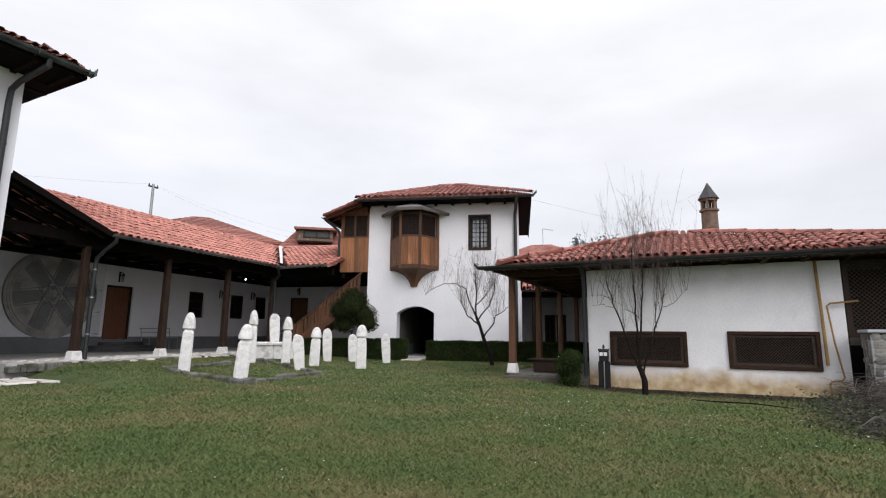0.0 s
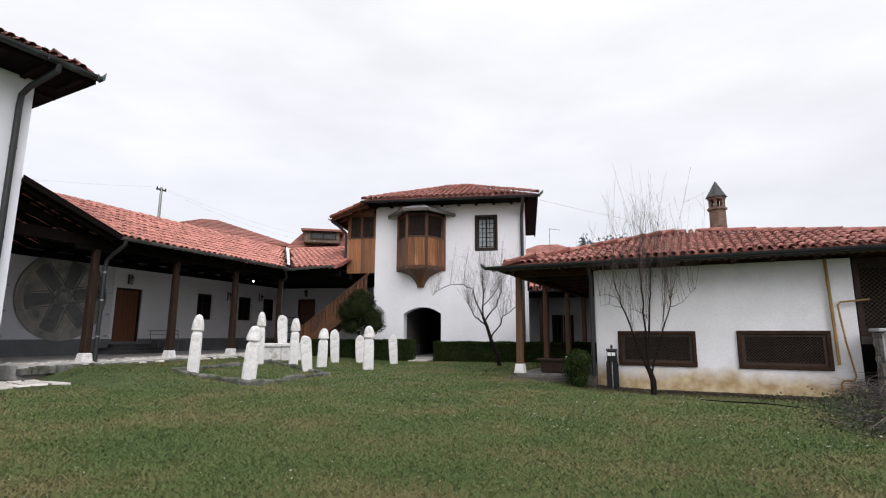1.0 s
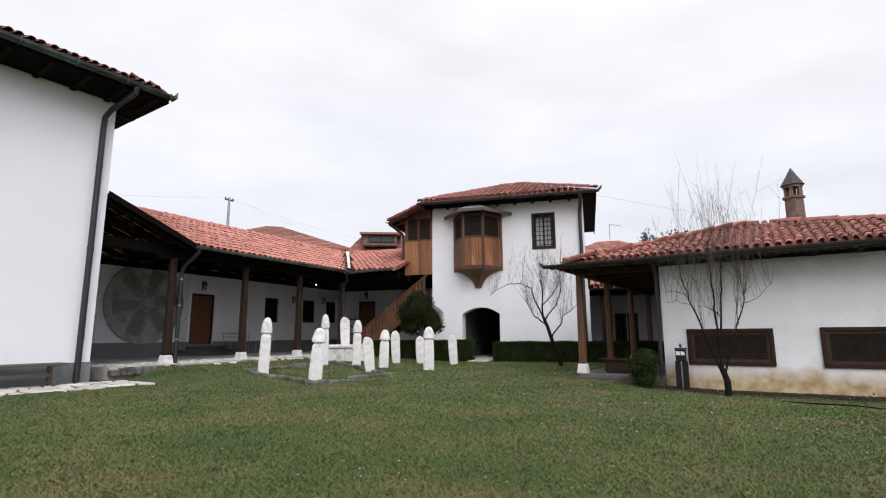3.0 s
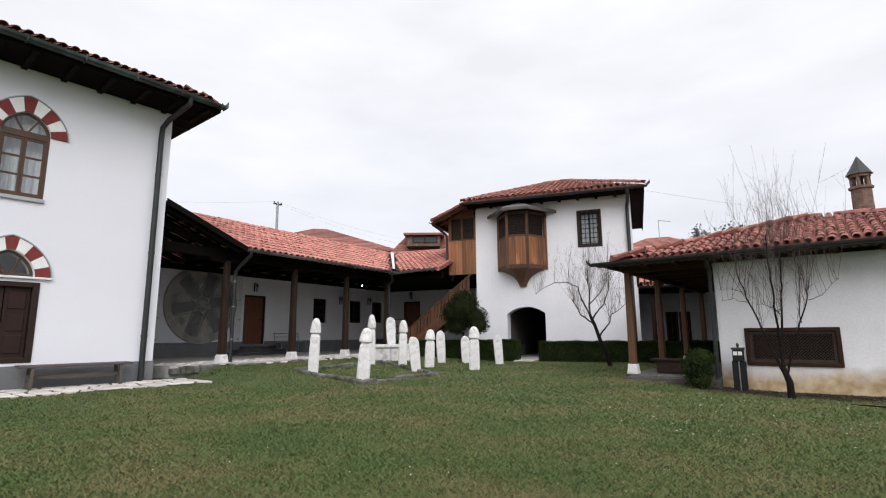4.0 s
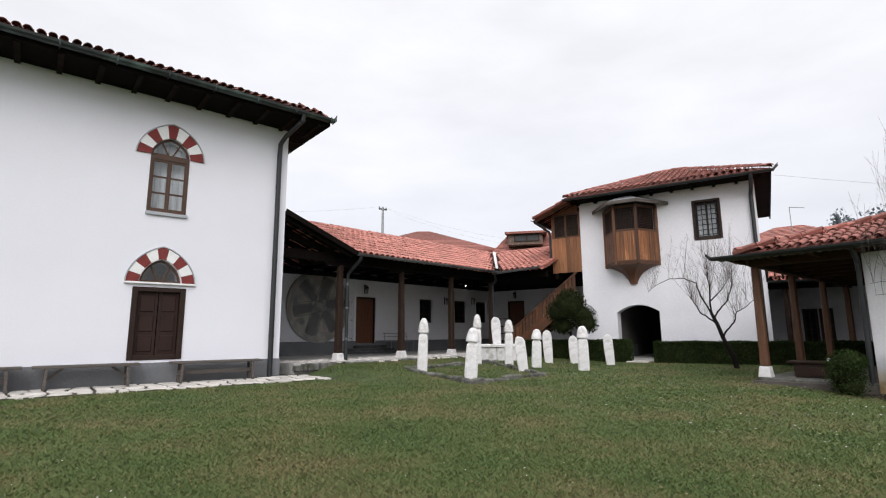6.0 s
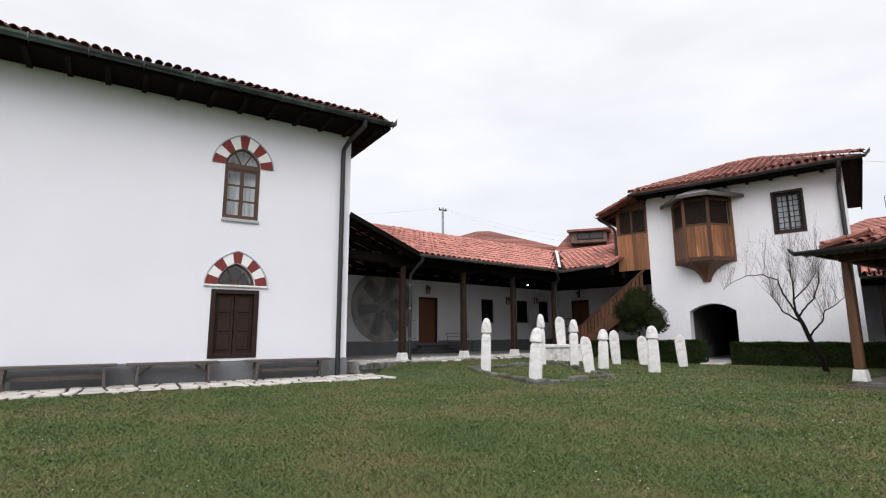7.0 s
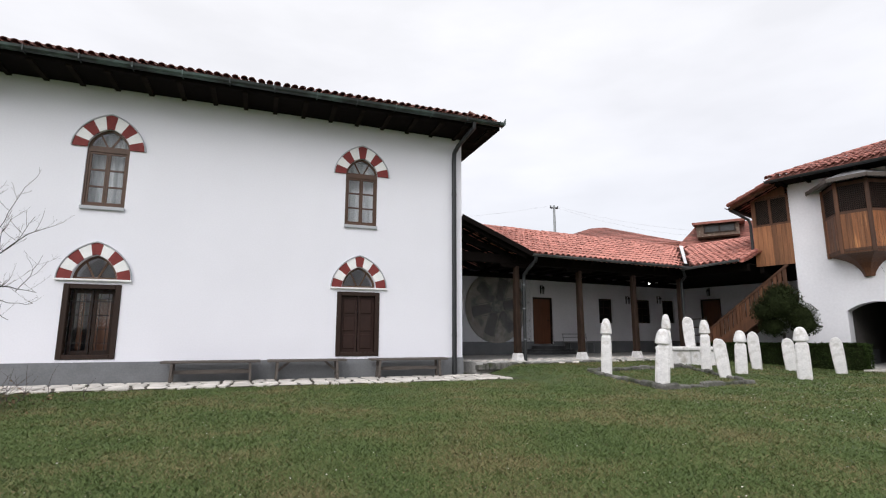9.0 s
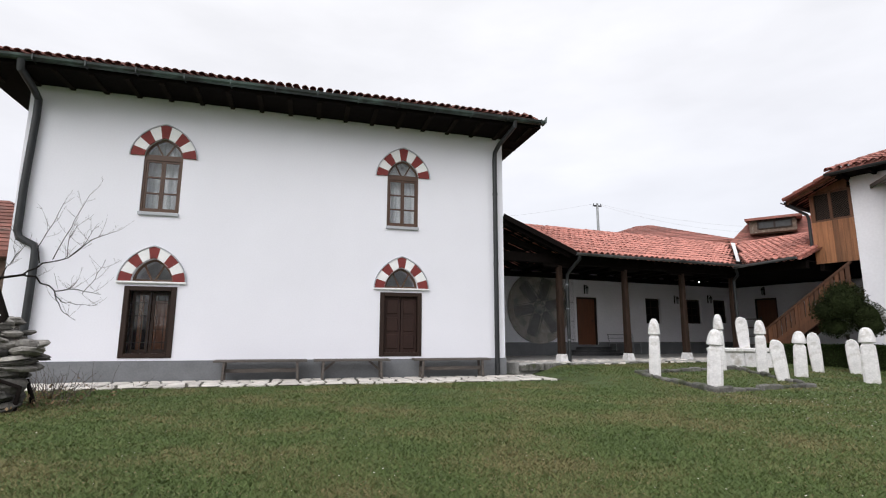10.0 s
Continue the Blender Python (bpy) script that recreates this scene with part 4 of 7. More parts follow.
# ---- wing between the porch and the gatehouse ----
def wing():
    wi = thing("wing", "short tiled wing with white wall beside the gatehouse", "building", WING_M)
    BY, EY, EZ, RY, RZ = 6.3, -0.65, 3.38, 3.5, 4.78
    sl = (RZ - EZ) / (RY - EY)
    XE = 2.36
    x0 = 0.52
    door = (-2.68, -1.72, 0.72, 2.74)
    part("back_wall", Mesher().panel(-3.75, 3.3, 0.2, 3.75, BY, BY + 0.4, [door]), PLASTER_OLD, wi)
    part("skirting", Mesher().panel(-3.6, 3.3, 0.28, 0.72, BY - 0.025, BY), GREY_PAINT, wi)
    part("floor", Mesher().hull([(0.2, 0.0, 0), (3.3, 0.0, 0), (3.3, BY, 0), (-3.5, BY, 0)], [(0.2, 0.0, 0.296), (3.3, 0.0, 0.296), (3.3, BY, 0.296), (-3.5, BY, 0.296)]), FLOOR_STONE, wi)
    plank_door(wi, *door, BY + 0.06, DOOR_WOOD, "closed dark brown door")
    part("front_beam", Mesher().box(0.15, 2.36, -0.1, 0.1, 3.142, 3.36), DARK_WOOD, wi)
    part("wall_beam", Mesher().box(-3.5, 3.2, BY - 0.16, BY - 0.002, 3.30, 3.50), DARK_WOOD, wi)
    part("ceiling", Mesher().hull([(0.1, 0.0, 3.37), (2.36, 0.0, 3.37), (2.36, BY, 3.37), (-3.6, BY, 3.37)], [(0.1, 0.0, 3.40), (2.36, 0.0, 3.40), (2.36, BY, 3.40), (-3.6, BY, 3.40)]), DARK_WOOD, wi)
    t = 0.06
    lx = lambda y: x0 - VAL_WING * (y - EY)
    deck = Mesher().hull([(lx(EY), EY, EZ - t), (XE, EY, EZ - t), (XE, RY, RZ - t), (lx(RY), RY, RZ - t)], [(lx(EY), EY, EZ), (XE, EY, EZ), (XE, RY, RZ), (lx(RY), RY, RZ)])
    by = 6.8
    bz = RZ - sl * (by - RY)
    deck.hull([(lx(RY), RY, RZ - t), (XE, RY, RZ - t), (XE, by, bz - t), (lx(by), by, bz - t)], [(lx(RY), RY, RZ), (XE, RY, RZ), (XE, by, bz), (lx(by), by, bz)])
    rf = part("roof", deck, DARK_WOOD, wi, "salmon red barrel tile roof")
    up = Vector((0, 1, sl)).normalized()
    ox = lx(RY)
    tile_field(rf, (ox, EY - 0.05, EZ), (1, 0, 0), up, lambda u, v: v < 4.3 and ox + u > lx(EY + v * up.y) + 0.12, (XE - ox, 4.5), TILE_NEW, TILE_NEW_JOINED, most=200)
    ridge_row(rf, (lx(RY), RY, RZ), (XE, RY, RZ), TILE_NEW)
    part("gutter", half_gutter((lx(EY) - 0.05, EY - 0.12, EZ - 0.03), (2.4, EY - 0.12, EZ + 0.07), 0.075), GUTTER_PALE, wi)
    part("downpipe", Mesher().tube([(lx(EY), EY - 0.1, EZ - 0.1), (lx(EY) - 0.05, EY + 0.1, EZ - 0.3), (0.12, -0.2, 2.95), (0.12, -0.15, 0.3)], 0.05, 8), GUTTER_GREY, wi, smooth=True)


wing()


def stair():
    st = thing("wooden_stair", "brown wooden stair with boarded side rising to the gatehouse", "stair", WING_M)
    z_at = lambda x: 0.60 + (x - 0.75) * 0.76
    for i in range(17):
        x = 0.73 + i * 0.15
        w = 0.115 if i % 6 else 0.14
        part("baluster_board", Mesher().hull([(x, 0.50, z_at(x) + 0.02), (x + w, 0.50, z_at(x + w) + 0.02), (x + w, 0.54, z_at(x + w) + 0.02), (x, 0.54, z_at(x) + 0.02)], [(x, 0.50, z_at(x) + 0.71), (x + w, 0.50, z_at(x + w) + 0.71), (x + w, 0.54, z_at(x + w) + 0.71), (x, 0.54, z_at(x) + 0.71)]), STAIR_WOOD, st)
    part("lower_rail", Mesher().bar((0.66, 0.52, z_at(0.66) + 0.08), (3.3, 0.52, z_at(3.3) + 0.08), 0.07, 0.14), STAIR_WOOD, st)
    part("landing_post", Mesher().box(1.62, 1.72, 0.47, 0.56, z_at(1.67) - 0.1, z_at(1.67) + 0.76), STAIR_WOOD, st)
    part("handrail", Mesher().bar((0.66, 0.52, z_at(0.66) + 0.74), (3.3, 0.52, z_at(3.3) + 0.74), 0.09, 0.07), STAIR_WOOD, st)
    part("stringer", Mesher().bar((0.66, 0.52, z_at(0.66) - 0.14), (3.3, 0.52, z_at(3.3) - 0.14), 0.07, 0.24), STAIR_WOOD, st)
    part("stringer", Mesher().bar((0.66, 1.45, z_at(0.66) - 0.14), (3.3, 1.45, z_at(3.3) - 0.14), 0.07, 0.24), STAIR_WOOD, st)
    part("newel", Mesher().box(0.6, 0.71, 0.46, 0.57, 0.296, z_at(0.66) + 0.8), STAIR_WOOD, st)
    for i in range(11):
        z = 0.45 + i * 0.185
        x = 0.75 + (z - 0.60) / 0.76
        part("tread", Mesher().box(x, x + 0.27, 0.56, 1.41, z, z + 0.04), STAIR_WOOD, st)


stair()


# ---- gatehouse ----
def gatehouse():
    ga = thing("gatehouse", "white two-storey gatehouse with wooden oriel over an arched passage", "building", GATE_M)
    X0, X1, TOP, D = -2.14, 3.62, 5.92, 6.0
    arch = (-0.96, 0.46)
    cx, hw = -0.25, 0.71
    win = (1.74, 2.60, 4.10, 5.47)
    wall = Mesher().panel(X0, X1, -0.1, TOP, 0, 0.5, [(arch[0], arch[1], -0.1, 2.02), win])
    n = 16
    pts = [(-hw + 2 * hw * k / n, 1.76 + 0.25 * (1 - ((-1 + 2 * k / n) ** 2))) for k in range(n + 1)]
    for i in range(n):
        (ax, az), (bx, bz) = pts[i], pts[i + 1]
        wall.slab([(cx + ax, az), (cx + bx, bz), (cx + bx, 2.02), (cx + ax, 2.02)], 0, 0.5)
    part("front_wall", wall, PLASTER_OLD, ga)
    part("side_wall", Mesher().box(X1 - 0.5, X1, 0.502, D, -0.1, TOP), PLASTER_OLD, ga)
    part("side_wall", Mesher().box(X0, X0 + 0.5, 0.502, D, -0.1, TOP), PLASTER_OLD, ga)
    part("back_wall", Mesher().box(X0 + 0.5, X1 - 0.5, D - 0.5, D, -0.1, TOP), PLASTER_OLD, ga)
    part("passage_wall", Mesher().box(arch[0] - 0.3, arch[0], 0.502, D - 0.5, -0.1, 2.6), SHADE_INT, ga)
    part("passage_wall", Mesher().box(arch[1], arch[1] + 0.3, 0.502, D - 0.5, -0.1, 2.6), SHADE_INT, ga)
    part("passage_ceiling", Mesher().box(arch[0], arch[1], 0.502, D - 0.5, 2.3, 2.4), DARK_WOOD, ga)
    # dark panel added at the far end to keep the passage black
    part("passage_gate", Mesher().box(arch[0], arch[1], D - 0.62, D - 0.51, 0.1, 2.3), DARK_WOOD, ga, "dark panel closing the passage")
    part("upper_floor", Mesher().box(X0 + 0.5, X1 - 0.5, 0.502, D - 0.5, 2.62, 2.8), DARK_WOOD, ga)
    part("passage_floor", Mesher().box(arch[0], arch[1], -0.02, D - 0.62, -0.05, 0.14), FLOOR_STONE, ga)
    part("dado", Mesher().box(arch[0] + 0.002, arch[0] + 0.02, 0.51, 3, 0.14, 0.6), GREY_PAINT, ga)
    x0, x1, z0, z1 = win
    w = part("window", Mesher().panel(x0, x1, z0, z1, -0.03, 0.1, [(x0 + 0.08, x1 - 0.08, z0 + 0.08, z1 - 0.08)]), FRAME_DARK, ga, "dark framed upper window with an iron grid", bevel=0.01)
    for k in range(5):
        x = x0 + 0.08 + (x1 - x0 - 0.16) * (k + 0.5) / 5
        part("grille_bar", Mesher().box(x - 0.012, x + 0.012, 0.0, 0.02, z0 + 0.08, z1 - 0.08), IRON, w)
    for k in range(7):
        z = z0 + 0.08 + (z1 - z0 - 0.16) * (k + 0.5) / 7
        part("grille_bar", Mesher().box(x0 + 0.08, x1 - 0.08, 0.021, 0.035, z - 0.012, z + 0.012), IRON, w)
    part("casement", Mesher().panel(x0 + 0.08, x1 - 0.08, z0 + 0.08, z1 - 0.08, 0.12, 0.16, [(x0 + 0.14, (x0 + x1) / 2 - 0.03, z0 + 0.14, z1 - 0.14), ((x0 + x1) / 2 + 0.03, x1 - 0.14, z0 + 0.14, z1 - 0.14)]), FRAME_DARK, w)
    for a, b in ((x0 + 0.14, (x0 + x1) / 2 - 0.03), ((x0 + x1) / 2 + 0.03, x1 - 0.14)):
        g = part("pane", Mesher().box(a, b, 0.137, 0.143, z0 + 0.14, z1 - 0.14), GLASS, w)
        g.visible_shadow = False
    part("curtain", Mesher().box(x0 + 0.1, x1 - 0.1, 0.3, 0.31, z0 + 0.1, z1 - 0.1), CURTAIN, w)
    # boarded bay
    bay = part("wooden_bay", Mesher().box(-3.22, X0 - 0.002, 0.06, 3.0, 3.36, 3.46).box(-3.22, -3.16, 0.06, 3.0, 3.46, 5.6).box(-3.22, X0 - 0.002, 2.94, 3.0, 3.46, 5.6), DARK_WOOD, ga, "boarded wooden bay with lattice openings")
    planks(bay, -3.27, X0 - 0.004, 3.32, 4.66, -0.02, 0.02, 0.135, PLANK, seed=4)
    for a, b in ((-3.27, -3.15), (-2.75, -2.67), (-2.22, X0 - 0.003)):
        part("bay_post", Mesher().box(a, b, -0.015, 0.055, 4.665, 5.62), STAIR_WOOD, bay)
    for z in (4.665, 5.56):
        part("bay_rail", Mesher().box(-3.15, -2.75, -0.012, 0.05, z, z + 0.06).box(-2.67, -2.22, -0.012, 0.05, z, z + 0.06), STAIR_WOOD, bay)
    lattice(bay, -3.15, -2.75, 4.725, 5.56, 0.01, 0.075, 0.014)
    lattice(bay, -2.67, -2.22, 4.725, 5.56, 0.01, 0.075, 0.014)
    part("bay_panel", Mesher().slab([(-3.15, 5.632), (-2.22, 5.632), (-2.22, 5.95), (-3.15, 5.645)], 0.0, 0.03), STAIR_WOOD, bay)
    # added black sheet keeps the bay dark behind its lattice
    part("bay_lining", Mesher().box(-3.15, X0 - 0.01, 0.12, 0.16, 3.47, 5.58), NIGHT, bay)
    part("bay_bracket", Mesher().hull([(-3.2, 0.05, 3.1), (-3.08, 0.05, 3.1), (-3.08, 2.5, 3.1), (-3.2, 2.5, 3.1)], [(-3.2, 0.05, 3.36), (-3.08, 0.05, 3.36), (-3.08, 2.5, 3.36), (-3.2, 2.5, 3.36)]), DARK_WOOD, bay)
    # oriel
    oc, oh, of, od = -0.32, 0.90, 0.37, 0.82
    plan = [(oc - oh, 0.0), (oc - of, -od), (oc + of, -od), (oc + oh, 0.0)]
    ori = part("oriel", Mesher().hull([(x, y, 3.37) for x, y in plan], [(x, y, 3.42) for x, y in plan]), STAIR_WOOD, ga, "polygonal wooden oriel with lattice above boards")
    # added black core, so the oriel looks unlit inside
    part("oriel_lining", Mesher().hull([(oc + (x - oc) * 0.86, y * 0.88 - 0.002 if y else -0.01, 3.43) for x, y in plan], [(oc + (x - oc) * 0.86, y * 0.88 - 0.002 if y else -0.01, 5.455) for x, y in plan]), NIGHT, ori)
    part("oriel_ceiling", Mesher().hull([(x, y, 5.46) for x, y in plan], [(x, y, 5.52) for x, y in plan]), DARK_WOOD, ori)
    for (ax, ay), (bx, by) in zip(plan, plan[1:]):
        ln = math.hypot(bx - ax, by - ay)
        ang = math.degrees(math.atan2(by - ay, bx - ax))
        face = part("oriel_side", Mesher().box(0.03, ln - 0.03, -0.02, 0.02, 4.52, 4.60).box(0.03, ln - 0.03, -0.02, 0.02, 5.36, 5.46).box(0.03, ln - 0.03, -0.022, 0.02, 3.42, 3.50), STAIR_WOOD, ori, m=pose(ax, ay, 0, 0, 0, ang))
        planks(face, 0.04, ln - 0.04, 3.50, 4.52, -0.015, 0.015, 0.13, PLANK_RED, seed=int(ln * 10))
        part("lattice_panel", Mesher().panel(0.04, ln - 0.04, 4.60, 5.36, -0.01, 0.01, [(0.04 + a * (ln - 0.08) / 13 + 0.007, 0.04 + (a + 1) * (ln - 0.08) / 13 - 0.007, 4.60 + b * 0.058 + 0.007, 4.60 + (b + 1) * 0.058 - 0.007) for a in range(13) for b in range(13)]), FRAME_DARK, face)
    for x, y in plan:
        part("oriel_post", Mesher().box(x - 0.05, x + 0.05, y - 0.05, y + 0.05, 3.35, 5.48), STAIR_WOOD, ori, bevel=0.01)
    # curved corbel below, narrowing to a drop on the wall
    rows = [(0.95, 3.368), (0.78, 3.32), (0.56, 3.23), (0.38, 3.12), (0.26, 2.99), (0.18, 2.86), (0.14, 2.74)]
    cor = Mesher()
    for (sa, za), (sb, zb) in zip(rows, rows[1:]):
        cor.hull([(oc + (x - oc) * sb, y * sb, zb) for x, y in plan], [(oc + (x - oc) * sa, y * sa, za) for x, y in plan])
    part("corbel", cor, STAIR_WOOD, ori, "curved wooden corbel")
    wide = [(oc - oh - 0.42, 0.0), (oc - oh * 0.95, -0.62), (oc - of - 0.1, -od - 0.36), (oc + of + 0.1, -od - 0.36), (oc + oh * 0.95, -0.62), (oc + oh + 0.42, 0.0)]
    part("oriel_roof", Mesher().hull([(x, y, 5.53) for x, y in wide], [(x, y, 5.57) for x, y in wide]).hull([(x, y, 5.57) for x, y in wide], [(oc + (x - oc) * 0.22, y * 0.25, 5.93) for x, y in wide]), ZINC, ori, "pale metal oriel roof")
    trim = Mesher()
    for (ax, ay), (bx, by) in zip(wide, wide[1:]):
        k = max(2, round(math.hypot(bx - ax, by - ay) / 0.085))
        for i in range(k):
            pa, pb = i / k, (i + 1) / k
            p0, p1 = (ax + (bx - ax) * pa, ay + (by - ay) * pa), (ax + (bx - ax) * pb, ay + (by - ay) * pb)
            pm = ((p0[0] + p1[0]) / 2, (p0[1] + p1[1]) / 2)
            out = Vector((by - ay, ax - bx, 0)).normalized() * 0.02
            f = [(p0[0], p0[1], 5.56), (p0[0], p0[1], 5.47), (pm[0], pm[1], 5.43), (p1[0], p1[1], 5.47), (p1[0], p1[1], 5.56)]
            trim.hull(f, [tuple(Vector(q) + out) for q in f])
    part("scalloped_trim", trim, GREY_WOOD, ori)
    # main roof
    EY, EX0, EX1, EB, EZ = -0.72, -2.45, 4.06, D + 0.72, 5.94
    ax_, ay_, az_ = 0.8, 3.0, 7.5
    part("soffit", Mesher().box(EX0, EX1, EY, -0.002, 5.922, 5.95).box(X1 + 0.002, EX1, 0.0, EB, 5.922, 5.95), DARK_WOOD, ga)
    for i in range(10):
        x = EX0 + 0.3 + i * 0.66
        part("rafter", Mesher().box(x - 0.045, x + 0.045, EY + 0.02, -0.004, 5.85, 5.921), DARK_WOOD, ga)
    base = [(EX0, EY), (EX1, EY), (EX1, EB), (EX0, EB)]
    rd = [(ax_ - 0.25, ay_), (ax_ + 0.25, ay_), (ax_ + 0.25, ay_ + 0.02), (ax_ - 0.25, ay_ + 0.02)]
    rf = part("roof", Mesher().hull([(x, y, 5.952) for x, y in base], [(x, y, EZ + 0.1) for x, y in base]).hull([(x, y, EZ + 0.1) for x, y in base], [(x, y, az_) for x, y in rd]), TILE_JOINED, ga, "hipped roof of red barrel tiles")
    sf = (az_ - EZ - 0.1) / (ay_ - EY)
    up = Vector((0, 1, sf)).normalized()
    W = EX1 - EX0
    k1, k2 = (ax_ - 0.25 - EX0) / (ay_ - EY), (EX1 - ax_ - 0.25) / (ay_ - EY)
    tile_field(rf, (EX0, EY - 0.06, EZ + 0.09), (1, 0, 0), up, lambda u, v: v < 3.9 and u > k1 * v * up.y - 0.05 and W - u > k2 * v * up.y - 0.05, (W, 4.2), TILE, TILE_JOINED, most=300)
    ridge_row(rf, (EX1, EY, EZ + 0.1), (ax_ + 0.25, ay_, az_), TILE)
    ridge_row(rf, (EX0, EY, EZ + 0.1), (ax_ - 0.25, ay_, az_), TILE)
    ridge_row(rf, (ax_ - 0.3, ay_, az_), (ax_ + 0.4, ay_, az_), TILE)
    gut = part("gutter", half_gutter((EX0 - 0.05, EY - 0.12, EZ + 0.02), (EX1 + 0.1, EY - 0.12, EZ + 0.02), 0.08), GUTTER_GREY, ga, "dark metal gutter")
    part("gutter_end", Mesher().hull([(EX1 + 0.1, EY - 0.19, EZ - 0.05), (EX1 + 0.1, EY - 0.03, EZ - 0.05), (EX1 + 0.1, EY - 0.03, EZ + 0.05), (EX1 + 0.1, EY - 0.19, EZ + 0.05)], [(EX1 + 0.22, EY - 0.13, EZ + 0.1), (EX1 + 0.22, EY - 0.09, EZ + 0.1), (EX1 + 0.23, EY - 0.09, EZ + 0.2), (EX1 + 0.23, EY - 0.13, EZ + 0.2)]), GUTTER_GREY, gut)
    part("fascia", Mesher().box(EX1, EX1 + 0.04, EY - 0.02, EB, 5.82, 6.02), DARK_WOOD, ga)
    part("downpipe", Mesher().tube([(3.55, EY - 0.12, 5.92), (3.55, EY - 0.1, 5.8), (3.53, -0.3, 5.62), (3.5, -0.1, 5.45), (3.5, -0.09, 5.3), (3.5, -0.09, 0.05)], 0.06, 10), GUTTER_GREY, ga, smooth=True)
    # lean-to roof over the bay, falling to the side
    a0, a1 = (-2.3, 6.03), (-3.74, 5.42)
    bf = part("bay_roof", Mesher().slab([(a0[0], a0[1] - 0.05), (a1[0], a1[1] - 0.05), a1, a0], -0.5, 3.6), DARK_WOOD, ga, "small lean-to tile roof")
    upb = Vector((a0[0] - a1[0], 0, a0[1] - a1[1])).normalized()
    tile_field(bf, (a1[0], 3.6, a1[1]), (0, -1, 0), upb, lambda u, v: v < 1.5, (4.1, 1.6), TILE, TILE_JOINED, most=120)
    tr = Mesher()
    for i in range(16):
        t0, t1 = i / 16, (i + 1) / 16
        xa, za, xb, zb = a1[0] + (a0[0] - a1[0]) * t0, a1[1] + (a0[1] - a1[1]) * t0, a1[0] + (a0[0] - a1[0]) * t1, a1[1] + (a0[1] - a1[1]) * t1
        tr.slab([(xa, za + 0.03), (xa, za - 0.10), ((xa + xb) / 2, (za + zb) / 2 - 0.15), (xb, zb - 0.10), (xb, zb + 0.03)], -0.53, -0.502)
    part("scalloped_verge", tr, SHED_POST, bf)
    part("bay_gutter", half_gutter((a1[0] - 0.08, 3.6, a1[1] - 0.02), (a1[0] - 0.08, -0.6, a1[1] - 0.02), 0.07), GUTTER_GREY, bf)
    part("bay_downpipe", Mesher().tube([(a1[0] - 0.05, -0.45, a1[1] - 0.1), (a1[0] + 0.15, -0.3, a1[1] - 0.25), (-3.36, -0.05, 4.95), (-3.34, 0.0, 4.8), (-3.34, 0.0, 3.7)], 0.05, 8), GUTTER_GREY, bf, smooth=True)


gatehouse()


